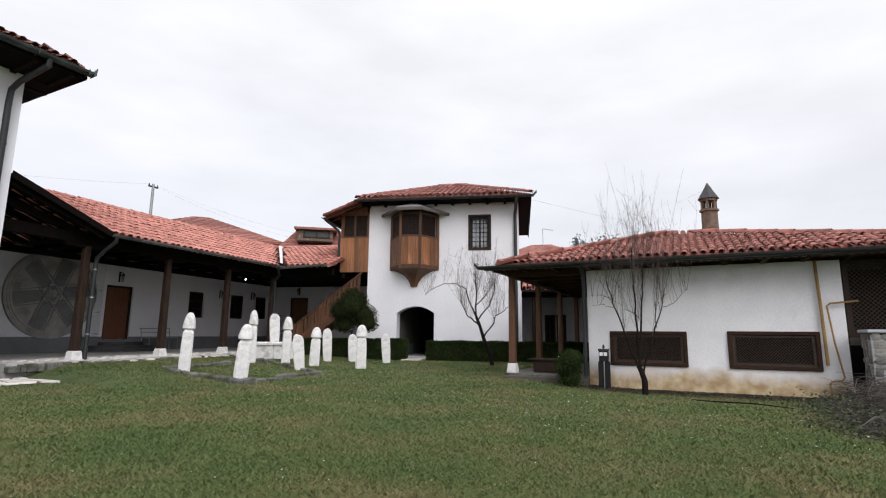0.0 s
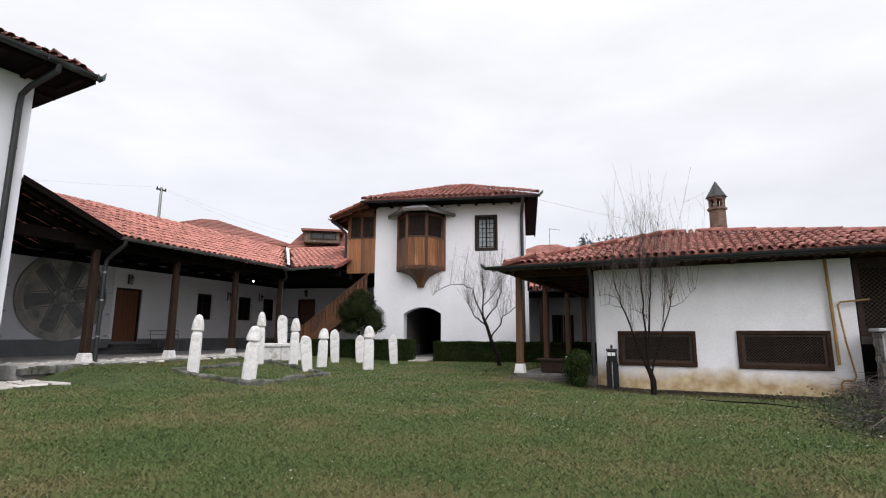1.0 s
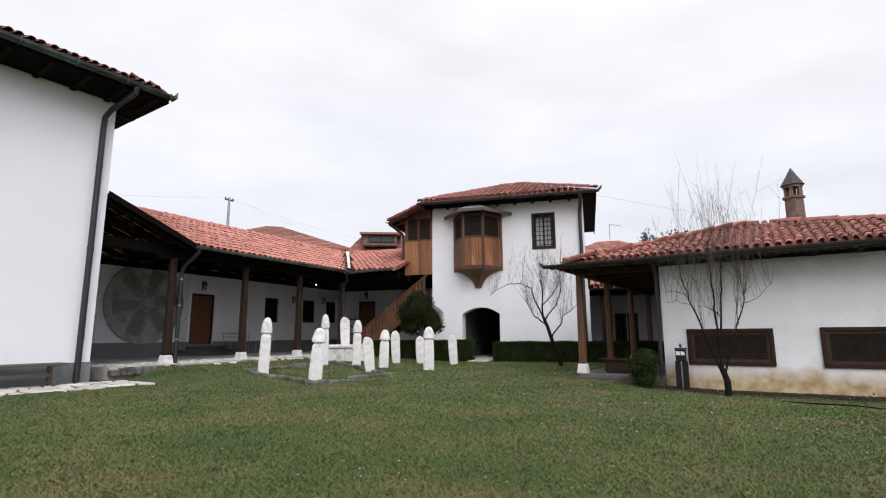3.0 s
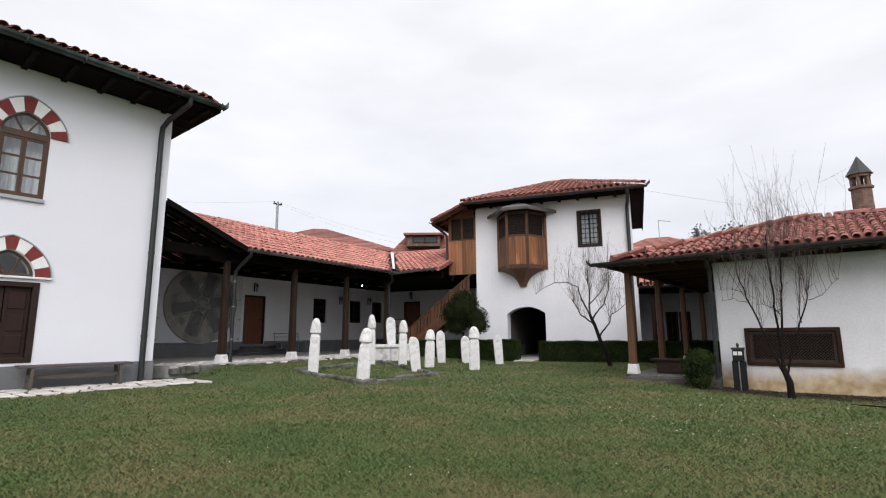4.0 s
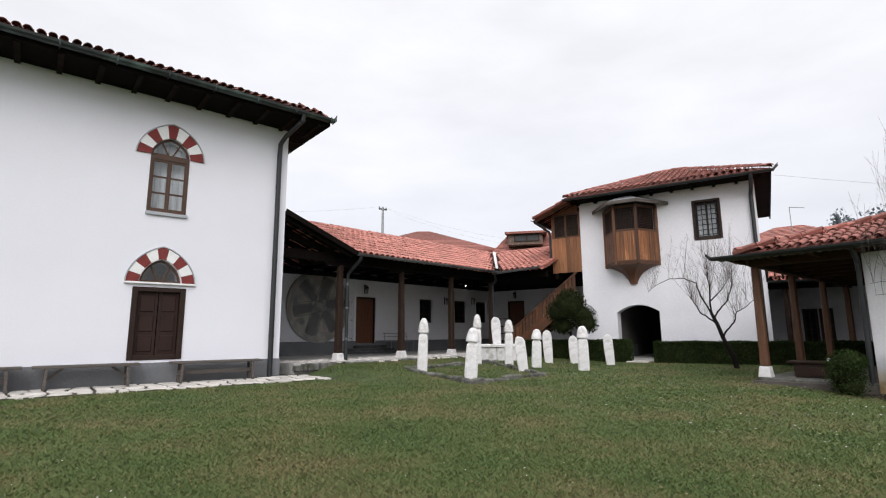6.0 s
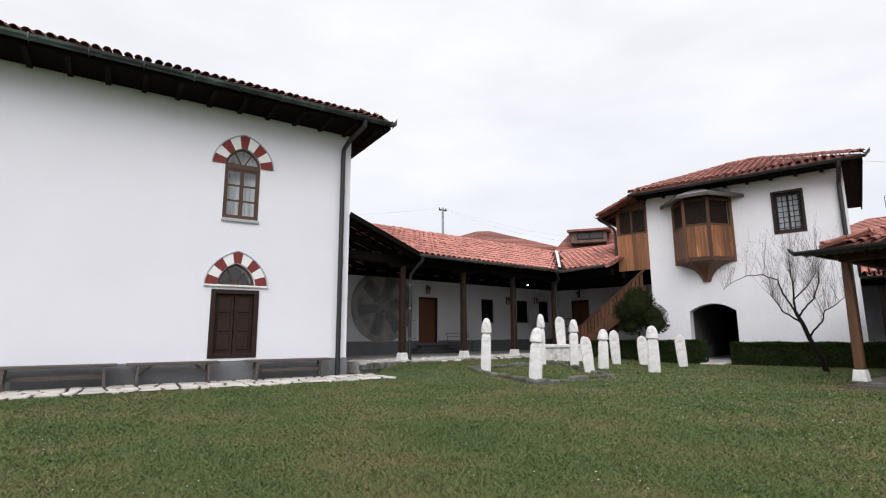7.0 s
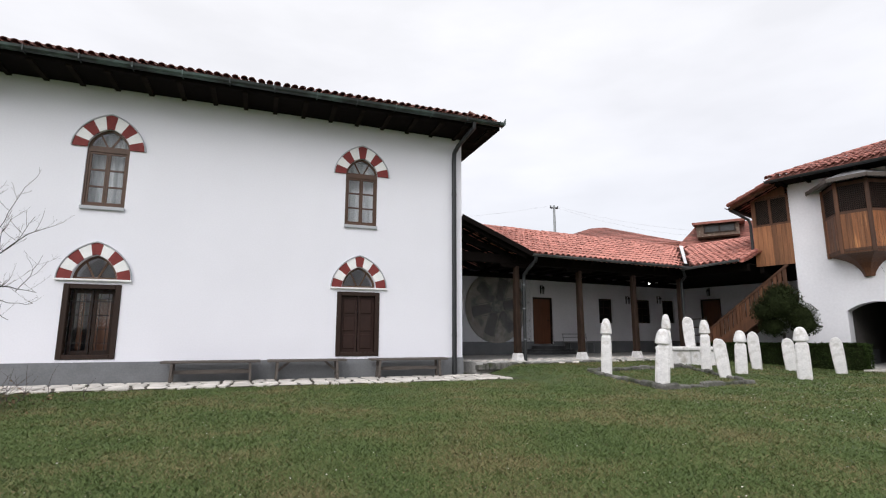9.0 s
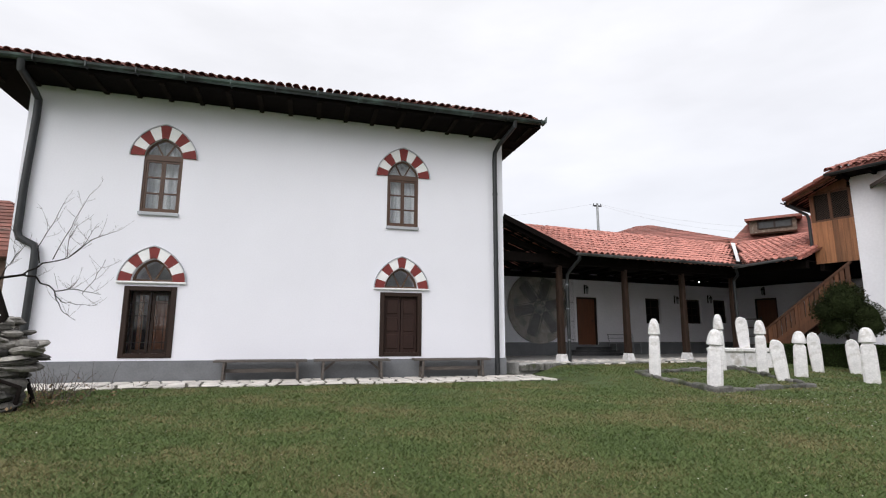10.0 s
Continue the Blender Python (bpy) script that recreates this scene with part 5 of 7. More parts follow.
# ---- low house ----
def low_house():
    ho = thing("low_house", "low white house with damp-stained wall and lattice windows", "building", SHED_M)
    X0, X1, TOP, D = -1.1, 3.56, 2.44, 5.0
    wins = ((-0.64, 0.88, 0.37, 1.09), (1.61, 3.13, 0.37, 1.10))
    part("front_wall", Mesher().panel(X0, X1, -0.3, TOP, 0, 0.45, wins), STAINED, ho, "white limewash stained ochre near the ground")
    part("side_wall", Mesher().box(X0, X0 + 0.4, 0.452, 8.2, -0.3, TOP), STAINED, ho)
    part("side_wall", Mesher().box(X1 - 0.4, X1, 0.452, D, -0.3, TOP), STAINED, ho)
    # black sheet imitates the dark indoors behind the lattice windows
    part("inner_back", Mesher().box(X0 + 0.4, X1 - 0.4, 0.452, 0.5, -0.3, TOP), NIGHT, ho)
    for x0, x1, z0, z1 in wins:
        w = part("lattice_window", Mesher().panel(x0, x1, z0, z1, -0.05, 0.06, [(x0 + 0.075, x1 - 0.075, z0 + 0.075, z1 - 0.075)]), LATTICE_FRAME, ho, "low wide window behind a dark wooden lattice", bevel=0.012)
        part("inner_frame", Mesher().panel(x0 + 0.075, x1 - 0.075, z0 + 0.075, z1 - 0.075, -0.02, 0.05, [(x0 + 0.13, x1 - 0.13, z0 + 0.12, z1 - 0.12)]), LATTICE, w)
        lattice(w, x0 + 0.13, x1 - 0.13, z0 + 0.12, z1 - 0.12, 0.0, 0.054, 0.0095)
    # porch at the end
    part("platform", Mesher().box(-3.02, X0 - 0.002, -0.12, 8.2, -0.25, 0.12), KERB, ho, "low grey stone porch platform", bevel=0.02)
    part("platform_kerb", Mesher().box(-3.05, X0 - 0.01, -0.2, -0.122, -0.25, 0.06), GREY_WOOD, ho)
    for y in (0.0, 2.4, 5.05, 7.7):
        post(ho, -2.86, y, 0.12, 2.36, w=0.16, base=y != 2.4, mat=SHED_POST)
    part("porch_beam", Mesher().box(-2.95, X0 - 0.004, -0.08, 0.08, 2.362, 2.50).box(-2.94, -2.78, 0.082, 8.1, 2.362, 2.50), SHED_CEIL, ho)
    # open screen at the other end, above a rough stone wall
    sc = part("porch_screen", Mesher().panel(3.58, 5.9, 1.0, 2.42, 0.0, 0.08, [(3.66, 4.72, 1.14, 2.34), (4.80, 5.82, 1.14, 2.34)]), FRAME_DARK, ho, "dark wooden lattice screen")
    lattice(sc, 3.66, 4.72, 1.14, 2.34, 0.03, 0.075, 0.014)
    lattice(sc, 4.80, 5.82, 1.14, 2.34, 0.03, 0.075, 0.014)
    part("screen_sill", Mesher().box(3.58, 5.95, -0.1, 0.12, 0.86, 0.998), GREY_WOOD, ho)
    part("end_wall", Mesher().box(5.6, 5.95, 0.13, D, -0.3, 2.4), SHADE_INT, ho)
    # another black sheet, for the darkness behind the screen
    part("screen_back", Mesher().box(3.6, 5.6, 1.6, 1.7, -0.3, 2.4), NIGHT, ho)
    # roof
    EY, EX0, EX1, EB, EZ = -0.7, -3.3, 5.9, 5.7, 2.52
    ay, az = 2.5, 3.60
    a0, a1 = 0.45, 0.95
    part("ceiling", Mesher().box(EX0, EX1, EY, EB, 2.502, 2.52).box(EX0, X0 + 0.4, EB, 8.3, 2.502, 2.52), SHED_CEIL, ho)
    part("back_roof", Mesher().slab([(EX0, 2.53), (X0 + 0.4, 2.53), (X0 + 0.4, 3.3), (EX0, 2.6)], EB + 0.02, 8.4), TILE_JOINED, ho)
    for i in range(14):
        x = EX0 + 0.25 + i * 0.67
        part("rafter", Mesher().box(x - 0.04, x + 0.04, EY + 0.02, -0.09, 2.42, 2.501), SHED_CEIL, ho)
    for i in range(9):
        y = 0.5 + i * 0.85
        part("ceiling_joist", Mesher().box(-2.77, X0 - 0.004, y - 0.05, y + 0.05, 2.41, 2.501), SHED_CEIL, ho)
    TX = EX0 + 0.36
    base = [(TX, EY), (EX1, EY), (EX1, EB), (TX, EB)]
    rd = [(a0, ay), (a1, ay), (a1, ay + 0.02), (a0, ay + 0.02)]
    rf = part("roof", Mesher().hull([(x, y, 2.522) for x, y in base], [(x, y, EZ + 0.07) for x, y in base]).hull([(x, y, EZ + 0.07) for x, y in base], [(x, y, az) for x, y in rd]), TILE_JOINED, ho, "hipped roof of weathered red barrel tiles")
    sf = (az - EZ - 0.07) / (ay - EY)
    up = Vector((0, 1, sf)).normalized()
    W, k1, k2 = EX1 - TX, (a0 - TX) / (ay - EY), (EX1 - a1) / (ay - EY)
    tile_field(rf, (TX, EY - 0.06, EZ + 0.045), (1, 0, 0), up, lambda u, v: v < 3.35 and u > k1 * v * up.y - 0.05 and W - u > k2 * v * up.y - 0.05, (W, 3.6), TILE, TILE_JOINED, pitch=0.165, course=0.29, most=300)
    upl = Vector((a0 - TX, 0, az - EZ - 0.07)).normalized()
    L = EB - EY
    kk = (ay - EY) / (a0 - TX)
    tile_field(rf, (TX - 0.05, EB, EZ + 0.05), (0, -1, 0), upl, lambda u, v: min(u, L - u) > kk * v * upl.x - 0.05, (L, 4), TILE, TILE_JOINED, most=0)
    ridge_row(rf, (TX, EY, EZ + 0.05), (a0, ay, az - 0.03), TILE)
    ridge_row(rf, (EX1, EY, EZ + 0.05), (a1, ay, az - 0.03), TILE)
    ridge_row(rf, (a0 - 0.05, ay, az - 0.03), (a1 + 0.05, ay, az - 0.03), TILE)
    tr = Mesher()
    n = 66
    for i in range(n):
        xa, xb = EX0 + (EX1 - EX0) * i / n, EX0 + (EX1 - EX0) * (i + 1) / n
        tr.slab([(xa, 2.52), (xa, 2.46), ((xa + xb) / 2, 2.43), (xb, 2.46), (xb, 2.52)], EY - 0.02, EY - 0.002)
    part("scalloped_trim", tr, GREY_WOOD, ho)
    gut = part("gutter", half_gutter((EX0 - 0.1, EY - 0.11, EZ + 0.02), (EX1 + 0.1, EY - 0.11, EZ + 0.02), 0.075), GUTTER_GREY, ho, "dark metal gutter")
    part("gutter_end", Mesher().hull([(EX0 - 0.1, EY - 0.18, EZ - 0.05), (EX0 - 0.1, EY - 0.04, EZ - 0.05), (EX0 - 0.1, EY - 0.04, EZ + 0.03), (EX0 - 0.1, EY - 0.18, EZ + 0.03)], [(EX0 - 0.2, EY - 0.13, EZ + 0.05), (EX0 - 0.2, EY - 0.09, EZ + 0.05), (EX0 - 0.21, EY - 0.09, EZ + 0.12), (EX0 - 0.21, EY - 0.13, EZ + 0.12)]), GUTTER_GREY, gut)
    part("downpipe", Mesher().tube([(-1.12, -0.62, 2.5), (-1.12, -0.45, 2.4), (-1.15, -0.1, 2.28), (-1.15, -0.08, 2.1), (-1.17, -0.08, 0.0)], 0.045, 8), GUTTER_GREY, ho, smooth=True)
    # pipes
    part("gas_pipe", Mesher().tube([(3.16, -0.07, 2.44), (3.18, -0.07, 1.6), (3.2, -0.07, 0.48)], 0.028, 8), YELLOW_PIPE, ho, "ochre painted pipe", smooth=True)
    part("gas_pipe", Mesher().tube([(3.75, -0.1, 1.66), (3.32, -0.1, 1.62), (3.27, -0.1, 1.57), (3.33, -0.1, 0.9), (3.42, -0.1, 0.28), (3.38, -0.1, 0.22), (3.22, -0.1, 0.2), (3.19, -0.1, 0.15), (3.22, -0.1, -0.2)], 0.017, 8), YELLOW_PIPE, ho, "thin ochre painted bent pipe", smooth=True)


low_house()


def chimney():
    ch = thing("chimney", "old octagonal brick chimney with pointed lead cap", "chimney", SHED_M @ pose(1.56, 2.35, 0))
    part("shaft", Mesher().lathe([(0.19, 3.55), (0.185, 4.06), (0.225, 4.08), (0.225, 4.13), (0.19, 4.14)], 8), BRICK_OLD, ch)
    for k in range(6):
        a = 2 * math.pi * k / 6 + 0.3
        part("opening_post", Mesher().box(-0.035, 0.035, -0.03, 0.03, 4.14, 4.34), BRICK_OLD, ch, m=pose(0.15 * math.cos(a), 0.15 * math.sin(a), 0, 0, 0, math.degrees(a)))
    part("collar", Mesher().lathe([(0.2, 4.34), (0.21, 4.40), (0.19, 4.41)], 8), BRICK_OLD, ch)
    part("cap", Mesher().lathe([(0.25, 4.40), (0.23, 4.43), (0.12, 4.62), (0.012, 4.82)], 8), LEAD, ch, "pointed lead cap")


chimney()


# ---- tombstones ----
def tombstone(x, y, h, w, capped, lean=0.0, turn=0.0, tip=0.0, z=None, label=""):
    """A white upright gravestone, capped with a turban-like head or cut to a slanting point."""
    z = gz(x, y) if z is None else z
    face = math.degrees(math.atan2(-x, y))
    m = pose(x, y, z - 0.04, 0, 0, 0) @ pose(0, 0, 0, 0, 0, face + turn) @ pose(0, 0, 0, 0, lean, 0)
    ms = Mesher()
    if capped:
        hb = h * 0.71
        d = w * 0.42
        sec = lambda s, zz: [(s * a, s * b * d / (w / 2), zz) for a, b in ((-w / 2, -w / 2 * 0.7), (-w / 2 * 0.7, -w / 2), (w / 2 * 0.7, -w / 2), (w / 2, -w / 2 * 0.7), (w / 2, w / 2 * 0.7), (w / 2 * 0.7, w / 2), (-w / 2 * 0.7, w / 2), (-w / 2, w / 2 * 0.7))]
        rows = [(1.02, 0), (1.04, hb * 0.3), (1.0, hb * 0.7), (0.94, hb * 0.94), (0.70, hb), (0.70, hb + 0.03)]
        for (s0, z0), (s1, z1) in zip(rows, rows[1:]):
            ms.hull(sec(s0, z0), sec(s1, z1))
        r = w * 0.535
        prof = [(r * 0.92, hb + 0.025), (r * 1.04, hb + 0.04), (r * 1.03, hb + 0.08), (r * 0.96, hb + (h - hb) * 0.4), (r * 0.82, hb + (h - hb) * 0.66), (r * 0.62, hb + (h - hb) * 0.86), (r * 0.36, h - 0.01), (0.01, h)]
        ms.lathe(prof, 16)
    else:
        d = w * 0.24
        out = [(-w * 0.44, 0), (w * 0.44, 0), (w * 0.5, h * 0.5), (w * 0.5, h * 0.84), (w * 0.32, h * 0.95), (tip * w * 0.3, h), (-w * 0.36, h * 0.94), (-w * 0.5, h * 0.80), (-w * 0.5, h * 0.4)]
        ms.slab(out, -d, d)
    ob = solid("tombstone", ms, MARBLE, label, "gravestone", m, "old gravestones on the lawn", bevel=0.0 if capped else 0.02, smooth=True)
    return ob


PLAIN = "plain white gravestone slab with a pointed top"
tombstone(7.78, 10.45, 1.33, 0.235, True, lean=2, label="tall white gravestone with narrow turban cap on the kerb")
tombstone(7.80, 8.72, 1.16, 0.27, True, lean=4, label="white gravestone with broad rounded cap, leaning slightly")
tombstone(10.62, 11.53, 1.48, 0.225, True, label="slender white capped gravestone by the box tomb")
tombstone(11.44, 11.06, 1.35, 0.25, True, lean=1, label="white gravestone with tall narrow cap")
tombstone(10.36, 9.5, 0.95, 0.28, False, lean=-6, tip=-0.6, label="leaning white slab with a slanting top on the kerb")
tombstone(11.60, 10.14, 1.11, 0.27, True, lean=2, label="white capped gravestone with a chipped foot")
tombstone(13.2, 11.0, 1.07, 0.29, False, lean=-3, tip=0.2, label=PLAIN)
tombstone(12.15, 8.93, 1.24, 0.29, True, label="large white gravestone with domed cap on the grass")
tombstone(13.9, 10.55, 0.92, 0.29, False, lean=-2, tip=0.0, label=PLAIN)
tombstone(14.3, 9.5, 0.98, 0.28, False, lean=-4, tip=0.3, label="plain white slab gravestone before the hedge")
tombstone(12.4, 12.5, 0.92, 0.31, False, lean=-3, tip=-0.4, z=0.72, label="white pointed slab standing on the box tomb")


def box_tomb():
    t = thing("box_tomb", "low white cracked stone box tomb with slab lid", "tomb", pose(12.35, 12.55, 0.1, 0, 0, -22))
    part("slab", Mesher().box(-0.84, 0.84, -0.42, 0.42, 0.5, 0.6), MARBLE, t, bevel=0.02)
    for x0, x1 in ((-0.76, -0.1), (-0.09, 0.42), (0.43, 0.76)):
        part("side_slab", Mesher().box(x0, x1, -0.36, -0.28, 0.06, 0.5), MARBLE, t, bevel=0.02)
    part("core", Mesher().box(-0.74, 0.74, -0.3, 0.34, 0.0, 0.5), KERB, t)
    part("footing", Mesher().box(-0.9, 0.9, -0.46, 0.46, -0.1, 0.07), MARBLE, t, bevel=0.02)


box_tomb()


def grave_kerb():
    k = thing("grave_kerb", "low mossy grey stone kerb round the graves", "kerb", pose(0, 0, 0))
    ring = [(7.68, 11.0), (7.35, 8.15), (10.1, 8.6), (11.25, 11.7), (9.5, 11.35)]
    rng = random.Random(8)
    for (ax, ay), (bx, by) in zip(ring, ring[1:] + ring[:1]):
        n = max(2, round(math.hypot(bx - ax, by - ay) / 0.34))
        for i in range(n):
            if rng.random() < 0.04:
                continue
            p, q = (i + 0.02) / n, (i + 0.98) / n
            a, b = Vector((ax + (bx - ax) * p, ay + (by - ay) * p, 0)), Vector((ax + (bx - ax) * q, ay + (by - ay) * q, 0))
            j = Vector((rng.uniform(-0.03, 0.03), rng.uniform(-0.03, 0.03), 0))
            za, zb = gz(a.x, a.y), gz(b.x, b.y)
            h = rng.uniform(0.05, 0.10)
            part("kerb_stone", Mesher().bar(a + j + Vector((0, 0, za + h - 0.08)), b + j + Vector((0, 0, zb + h + rng.uniform(-0.02, 0.02) - 0.08)), rng.uniform(0.08, 0.16), 0.16), KERB, k, bevel=0.025)


grave_kerb()


# ---- planting ----
def leaf_cloud(points, size, rng, up=0.3):
    """Many small pointed leaves at the given places."""
    n = len(points)
    p = np.asarray(points)
    d = rng.normal(size=(n, 3))
    d /= np.linalg.norm(d, axis=1)[:, None]
    s = np.cross(d, rng.normal(size=(n, 3)))
    s /= np.linalg.norm(s, axis=1)[:, None]
    ln = size * rng.uniform(0.6, 1.3, (n, 1))
    v = np.stack([p - d * ln * 0.5, p + s * ln * 0.28, p + d * ln * 0.5, p - s * ln * 0.28], 1).reshape(-1, 3)
    f = np.arange(4 * n).reshape(-1, 4)
    return v, f


def raw_mesh(name, v, f, mat):
    me = bpy.data.meshes.new(name)
    me.from_pydata(v.tolist(), [], f.tolist())
    me.materials.append(mat)
    return me


def hedge(x0, x1, y0, y1, h, m, label, seed):
    rng = np.random.default_rng(seed)
    he = thing("hedge", label, "hedge", m, "clipped hedges before the gatehouse")
    # solid dark core stands in for the shaded depth between the leaves
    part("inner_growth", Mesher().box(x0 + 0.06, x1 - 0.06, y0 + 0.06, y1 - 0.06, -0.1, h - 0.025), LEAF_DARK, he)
    n = int((x1 - x0) * 2600)
    pts = np.stack([rng.uniform(x0, x1, n), rng.uniform(y0, y1, n), rng.uniform(0, h, n)], 1)
    side = rng.integers(0, 5, n)
    pts[side == 0, 1], pts[side == 1, 1] = y0, y1
    pts[side >= 3, 2] = h
    pts[side == 2, 0] = np.where(rng.random((side == 2).sum()) < 0.5, x0, x1)
    front = rng.random(n) < 0.45
    pts[front, 1] = y0
    pts += rng.normal(0, 0.018, pts.shape)
    pts[:, 2] += 0.012 * np.sin(pts[:, 0] * 5) * (pts[:, 2] > h * 0.7)
    v, f = leaf_cloud(pts, 0.05, rng)
    part("foliage", raw_mesh("foliage", v, f, LEAF), None, he, kind="stuff")


hedge(-4.6, -0.40, -1.15, -0.45, 0.72, GATE_M @ pose(0, 0, 0.07), "low dark green clipped hedge behind the gravestones", 1)
hedge(0.42, 9.2, -1.15, -0.45, 0.70, GATE_M @ pose(0, 0, 0.03), "long low dark green clipped hedge along the gatehouse", 2)


def shrub(name, label, m, blobs, n, size, seed, trunk=None, mat=None):
    rng = np.random.default_rng(seed)
    sh = thing(name, label, "shrub", m)
    pts = []
    for cx, cy, cz, r, hz in blobs:
        k = int(n * r * r)
        d = rng.normal(size=(k, 3))
        d /= np.linalg.norm(d, axis=1)[:, None]
        rad = r * rng.uniform(0.62, 1.14, (k, 1))
        pts.append(np.array([cx, cy, cz]) + d * rad * np.array([1, 1, hz]))
    core = Mesher()
    for cx, cy, cz, r, hz in blobs:
        core.lathe([(r * 0.75 * math.sin(math.pi * q / 8) + 0.005, cz - r * hz * 0.75 * math.cos(math.pi * q / 8)) for q in range(9)], 10, cx, cy)
    # dark solid inside, in place of shade among the leaves
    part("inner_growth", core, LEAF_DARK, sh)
    v, f = leaf_cloud(np.concatenate(pts), size, rng)
    part("foliage", raw_mesh("foliage", v, f, mat or LEAF), None, sh, kind="stuff")
    if trunk:
        part("trunk", Mesher().tube(trunk, [0.06, 0.05, 0.04], 8), BARK, sh)


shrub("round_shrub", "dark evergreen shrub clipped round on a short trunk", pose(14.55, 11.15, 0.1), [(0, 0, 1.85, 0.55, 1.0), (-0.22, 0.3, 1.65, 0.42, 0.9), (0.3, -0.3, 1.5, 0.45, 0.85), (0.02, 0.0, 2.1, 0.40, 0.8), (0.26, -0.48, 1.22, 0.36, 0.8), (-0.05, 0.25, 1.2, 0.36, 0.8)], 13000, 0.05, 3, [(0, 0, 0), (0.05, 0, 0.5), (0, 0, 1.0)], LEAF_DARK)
shrub("clipped_bush", "small clipped green bush by the porch platform", SHED_M @ pose(-1.43, -0.55, -0.09), [(0, 0, 0.55, 0.29, 0.8), (-0.03, 0, 0.35, 0.29, 0.9), (0.02, 0.02, 0.18, 0.26, 0.9), (0.06, 0, 0.6, 0.25, 0.7)], 20000, 0.035, 4)


def grow(ms, pts, r0, r1, n=6):
    ms.tube(pts, [r0 + (r1 - r0) * i / (len(pts) - 1) for i in range(len(pts))], n, cap=True)


def bare_tree(label, x, y, z, trunk, limbs, shoots, seed, spread=0.5, rise=1.0, width=(0.0016, 0.005), upright=1.0, group="bare young trees"):
    """A leafless pruned tree. Limbs are rows of (sideways, up), the depth wanders; each has two radii and a share of shoots."""
    tr = thing("bare_tree", label, "tree", pose(x, y, z, 0, 0, math.degrees(math.atan2(-x, y))), group)
    rng = random.Random(seed)
    t = Mesher()
    grow(t, [(a, 0, b) for a, b in trunk[0]], trunk[1], trunk[2], 10)
    part("trunk", t.mesh("trunk", BARK, smooth=True), None, tr)
    tw = Mesher()
    for pts, r0, r1, dens in limbs:
        m = Mesher()
        fine, turn = [], rng.uniform(-0.28, 0.28)
        flat = [Vector((a, turn * math.hypot(a - pts[0][0], b - pts[0][1]), b)) for a, b in pts]
        for a, b in zip(flat, flat[1:]):
            for k in range(3):
                fine.append(a.lerp(b, k / 3) + Vector((rng.gauss(0, 0.009), rng.gauss(0, 0.02), rng.gauss(0, 0.009))))
        fine.append(flat[-1])
        grow(m, fine, r0 * 0.74, r1 * 0.8, 7)
        part("limb", m.mesh("limb", BARK, smooth=True), None, tr)
        for _ in range(int(shoots * dens)):
            q = rng.uniform(0.2, 1.0) ** 0.7 * (len(fine) - 1)
            base = fine[int(q)].lerp(fine[min(int(q) + 1, len(fine) - 1)], q % 1)
            ln = rng.uniform(0.3, 1.0) * rise
            d = Vector((rng.gauss(0, spread), rng.gauss(0, spread * 0.8), upright)).normalized()
            path, p = [base], base.copy()
            for s in range(6):
                d = (d + Vector((rng.gauss(0, 0.09), rng.gauss(0, 0.09), 0.14 * upright))).normalized()
                p = p + d * ln / 6
                path.append(p.copy())
            w = rng.uniform(0.6, 1.0) * width[1]
            grow(tw, path, w, width[0], 4)
            for _ in range(rng.randint(1, 4)):
                k = rng.randint(1, 5)
                e = (d + Vector((rng.gauss(0, 0.7), rng.gauss(0, 0.7), rng.gauss(0.1, 0.4)))).normalized()
                o = path[k]
                l2 = ln * rng.uniform(0.12, 0.35)
                grow(tw, [o, o + e * l2 * 0.5 + Vector((0, 0, 0.01)), o + e * l2 + Vector((0, 0, 0.05 * l2))], w * 0.6, width[0], 3)
    part("twig_growth", tw.mesh("twig_growth", TWIG, weld=False), None, tr, kind="stuff")


bare_tree("leafless pruned tree with a leaning forked trunk by the hedge", 15.2, 6.3, 0.05,
          ([(0.09, -0.1), (0.01, 0.33), (-0.13, 0.65), (-0.2, 0.84), (-0.31, 1.22), (-0.43, 1.51)], 0.072, 0.042),
          [([(-0.33, 1.25), (-0.51, 1.37), (-0.71, 1.52), (-0.78, 1.73), (-0.92, 1.93)], 0.036, 0.010, 1.0),
           ([(-0.43, 1.51), (-0.66, 1.99), (-0.75, 2.37), (-1.06, 2.55), (-1.45, 2.55), (-1.88, 2.37), (-2.08, 2.19)], 0.032, 0.005, 0.5),
           ([(-0.43, 1.51), (-0.42, 1.98), (-0.43, 2.43), (-0.45, 2.88)], 0.036, 0.010, 1.0),
           ([(-0.35, 1.39), (-0.21, 1.61), (-0.01, 1.82), (0.15, 2.24), (0.17, 2.68)], 0.034, 0.010, 1.0),
           ([(-0.2, 0.84), (-0.09, 1.03), (0.1, 1.24), (0.19, 1.52), (0.43, 1.65), (0.69, 1.92)], 0.036, 0.008, 0.8),
           ([(-0.43, 1.83), (-0.09, 2.18), (0.12, 2.53)], 0.024, 0.008, 0.8)],
          46, 11, rise=1.55, spread=0.38)
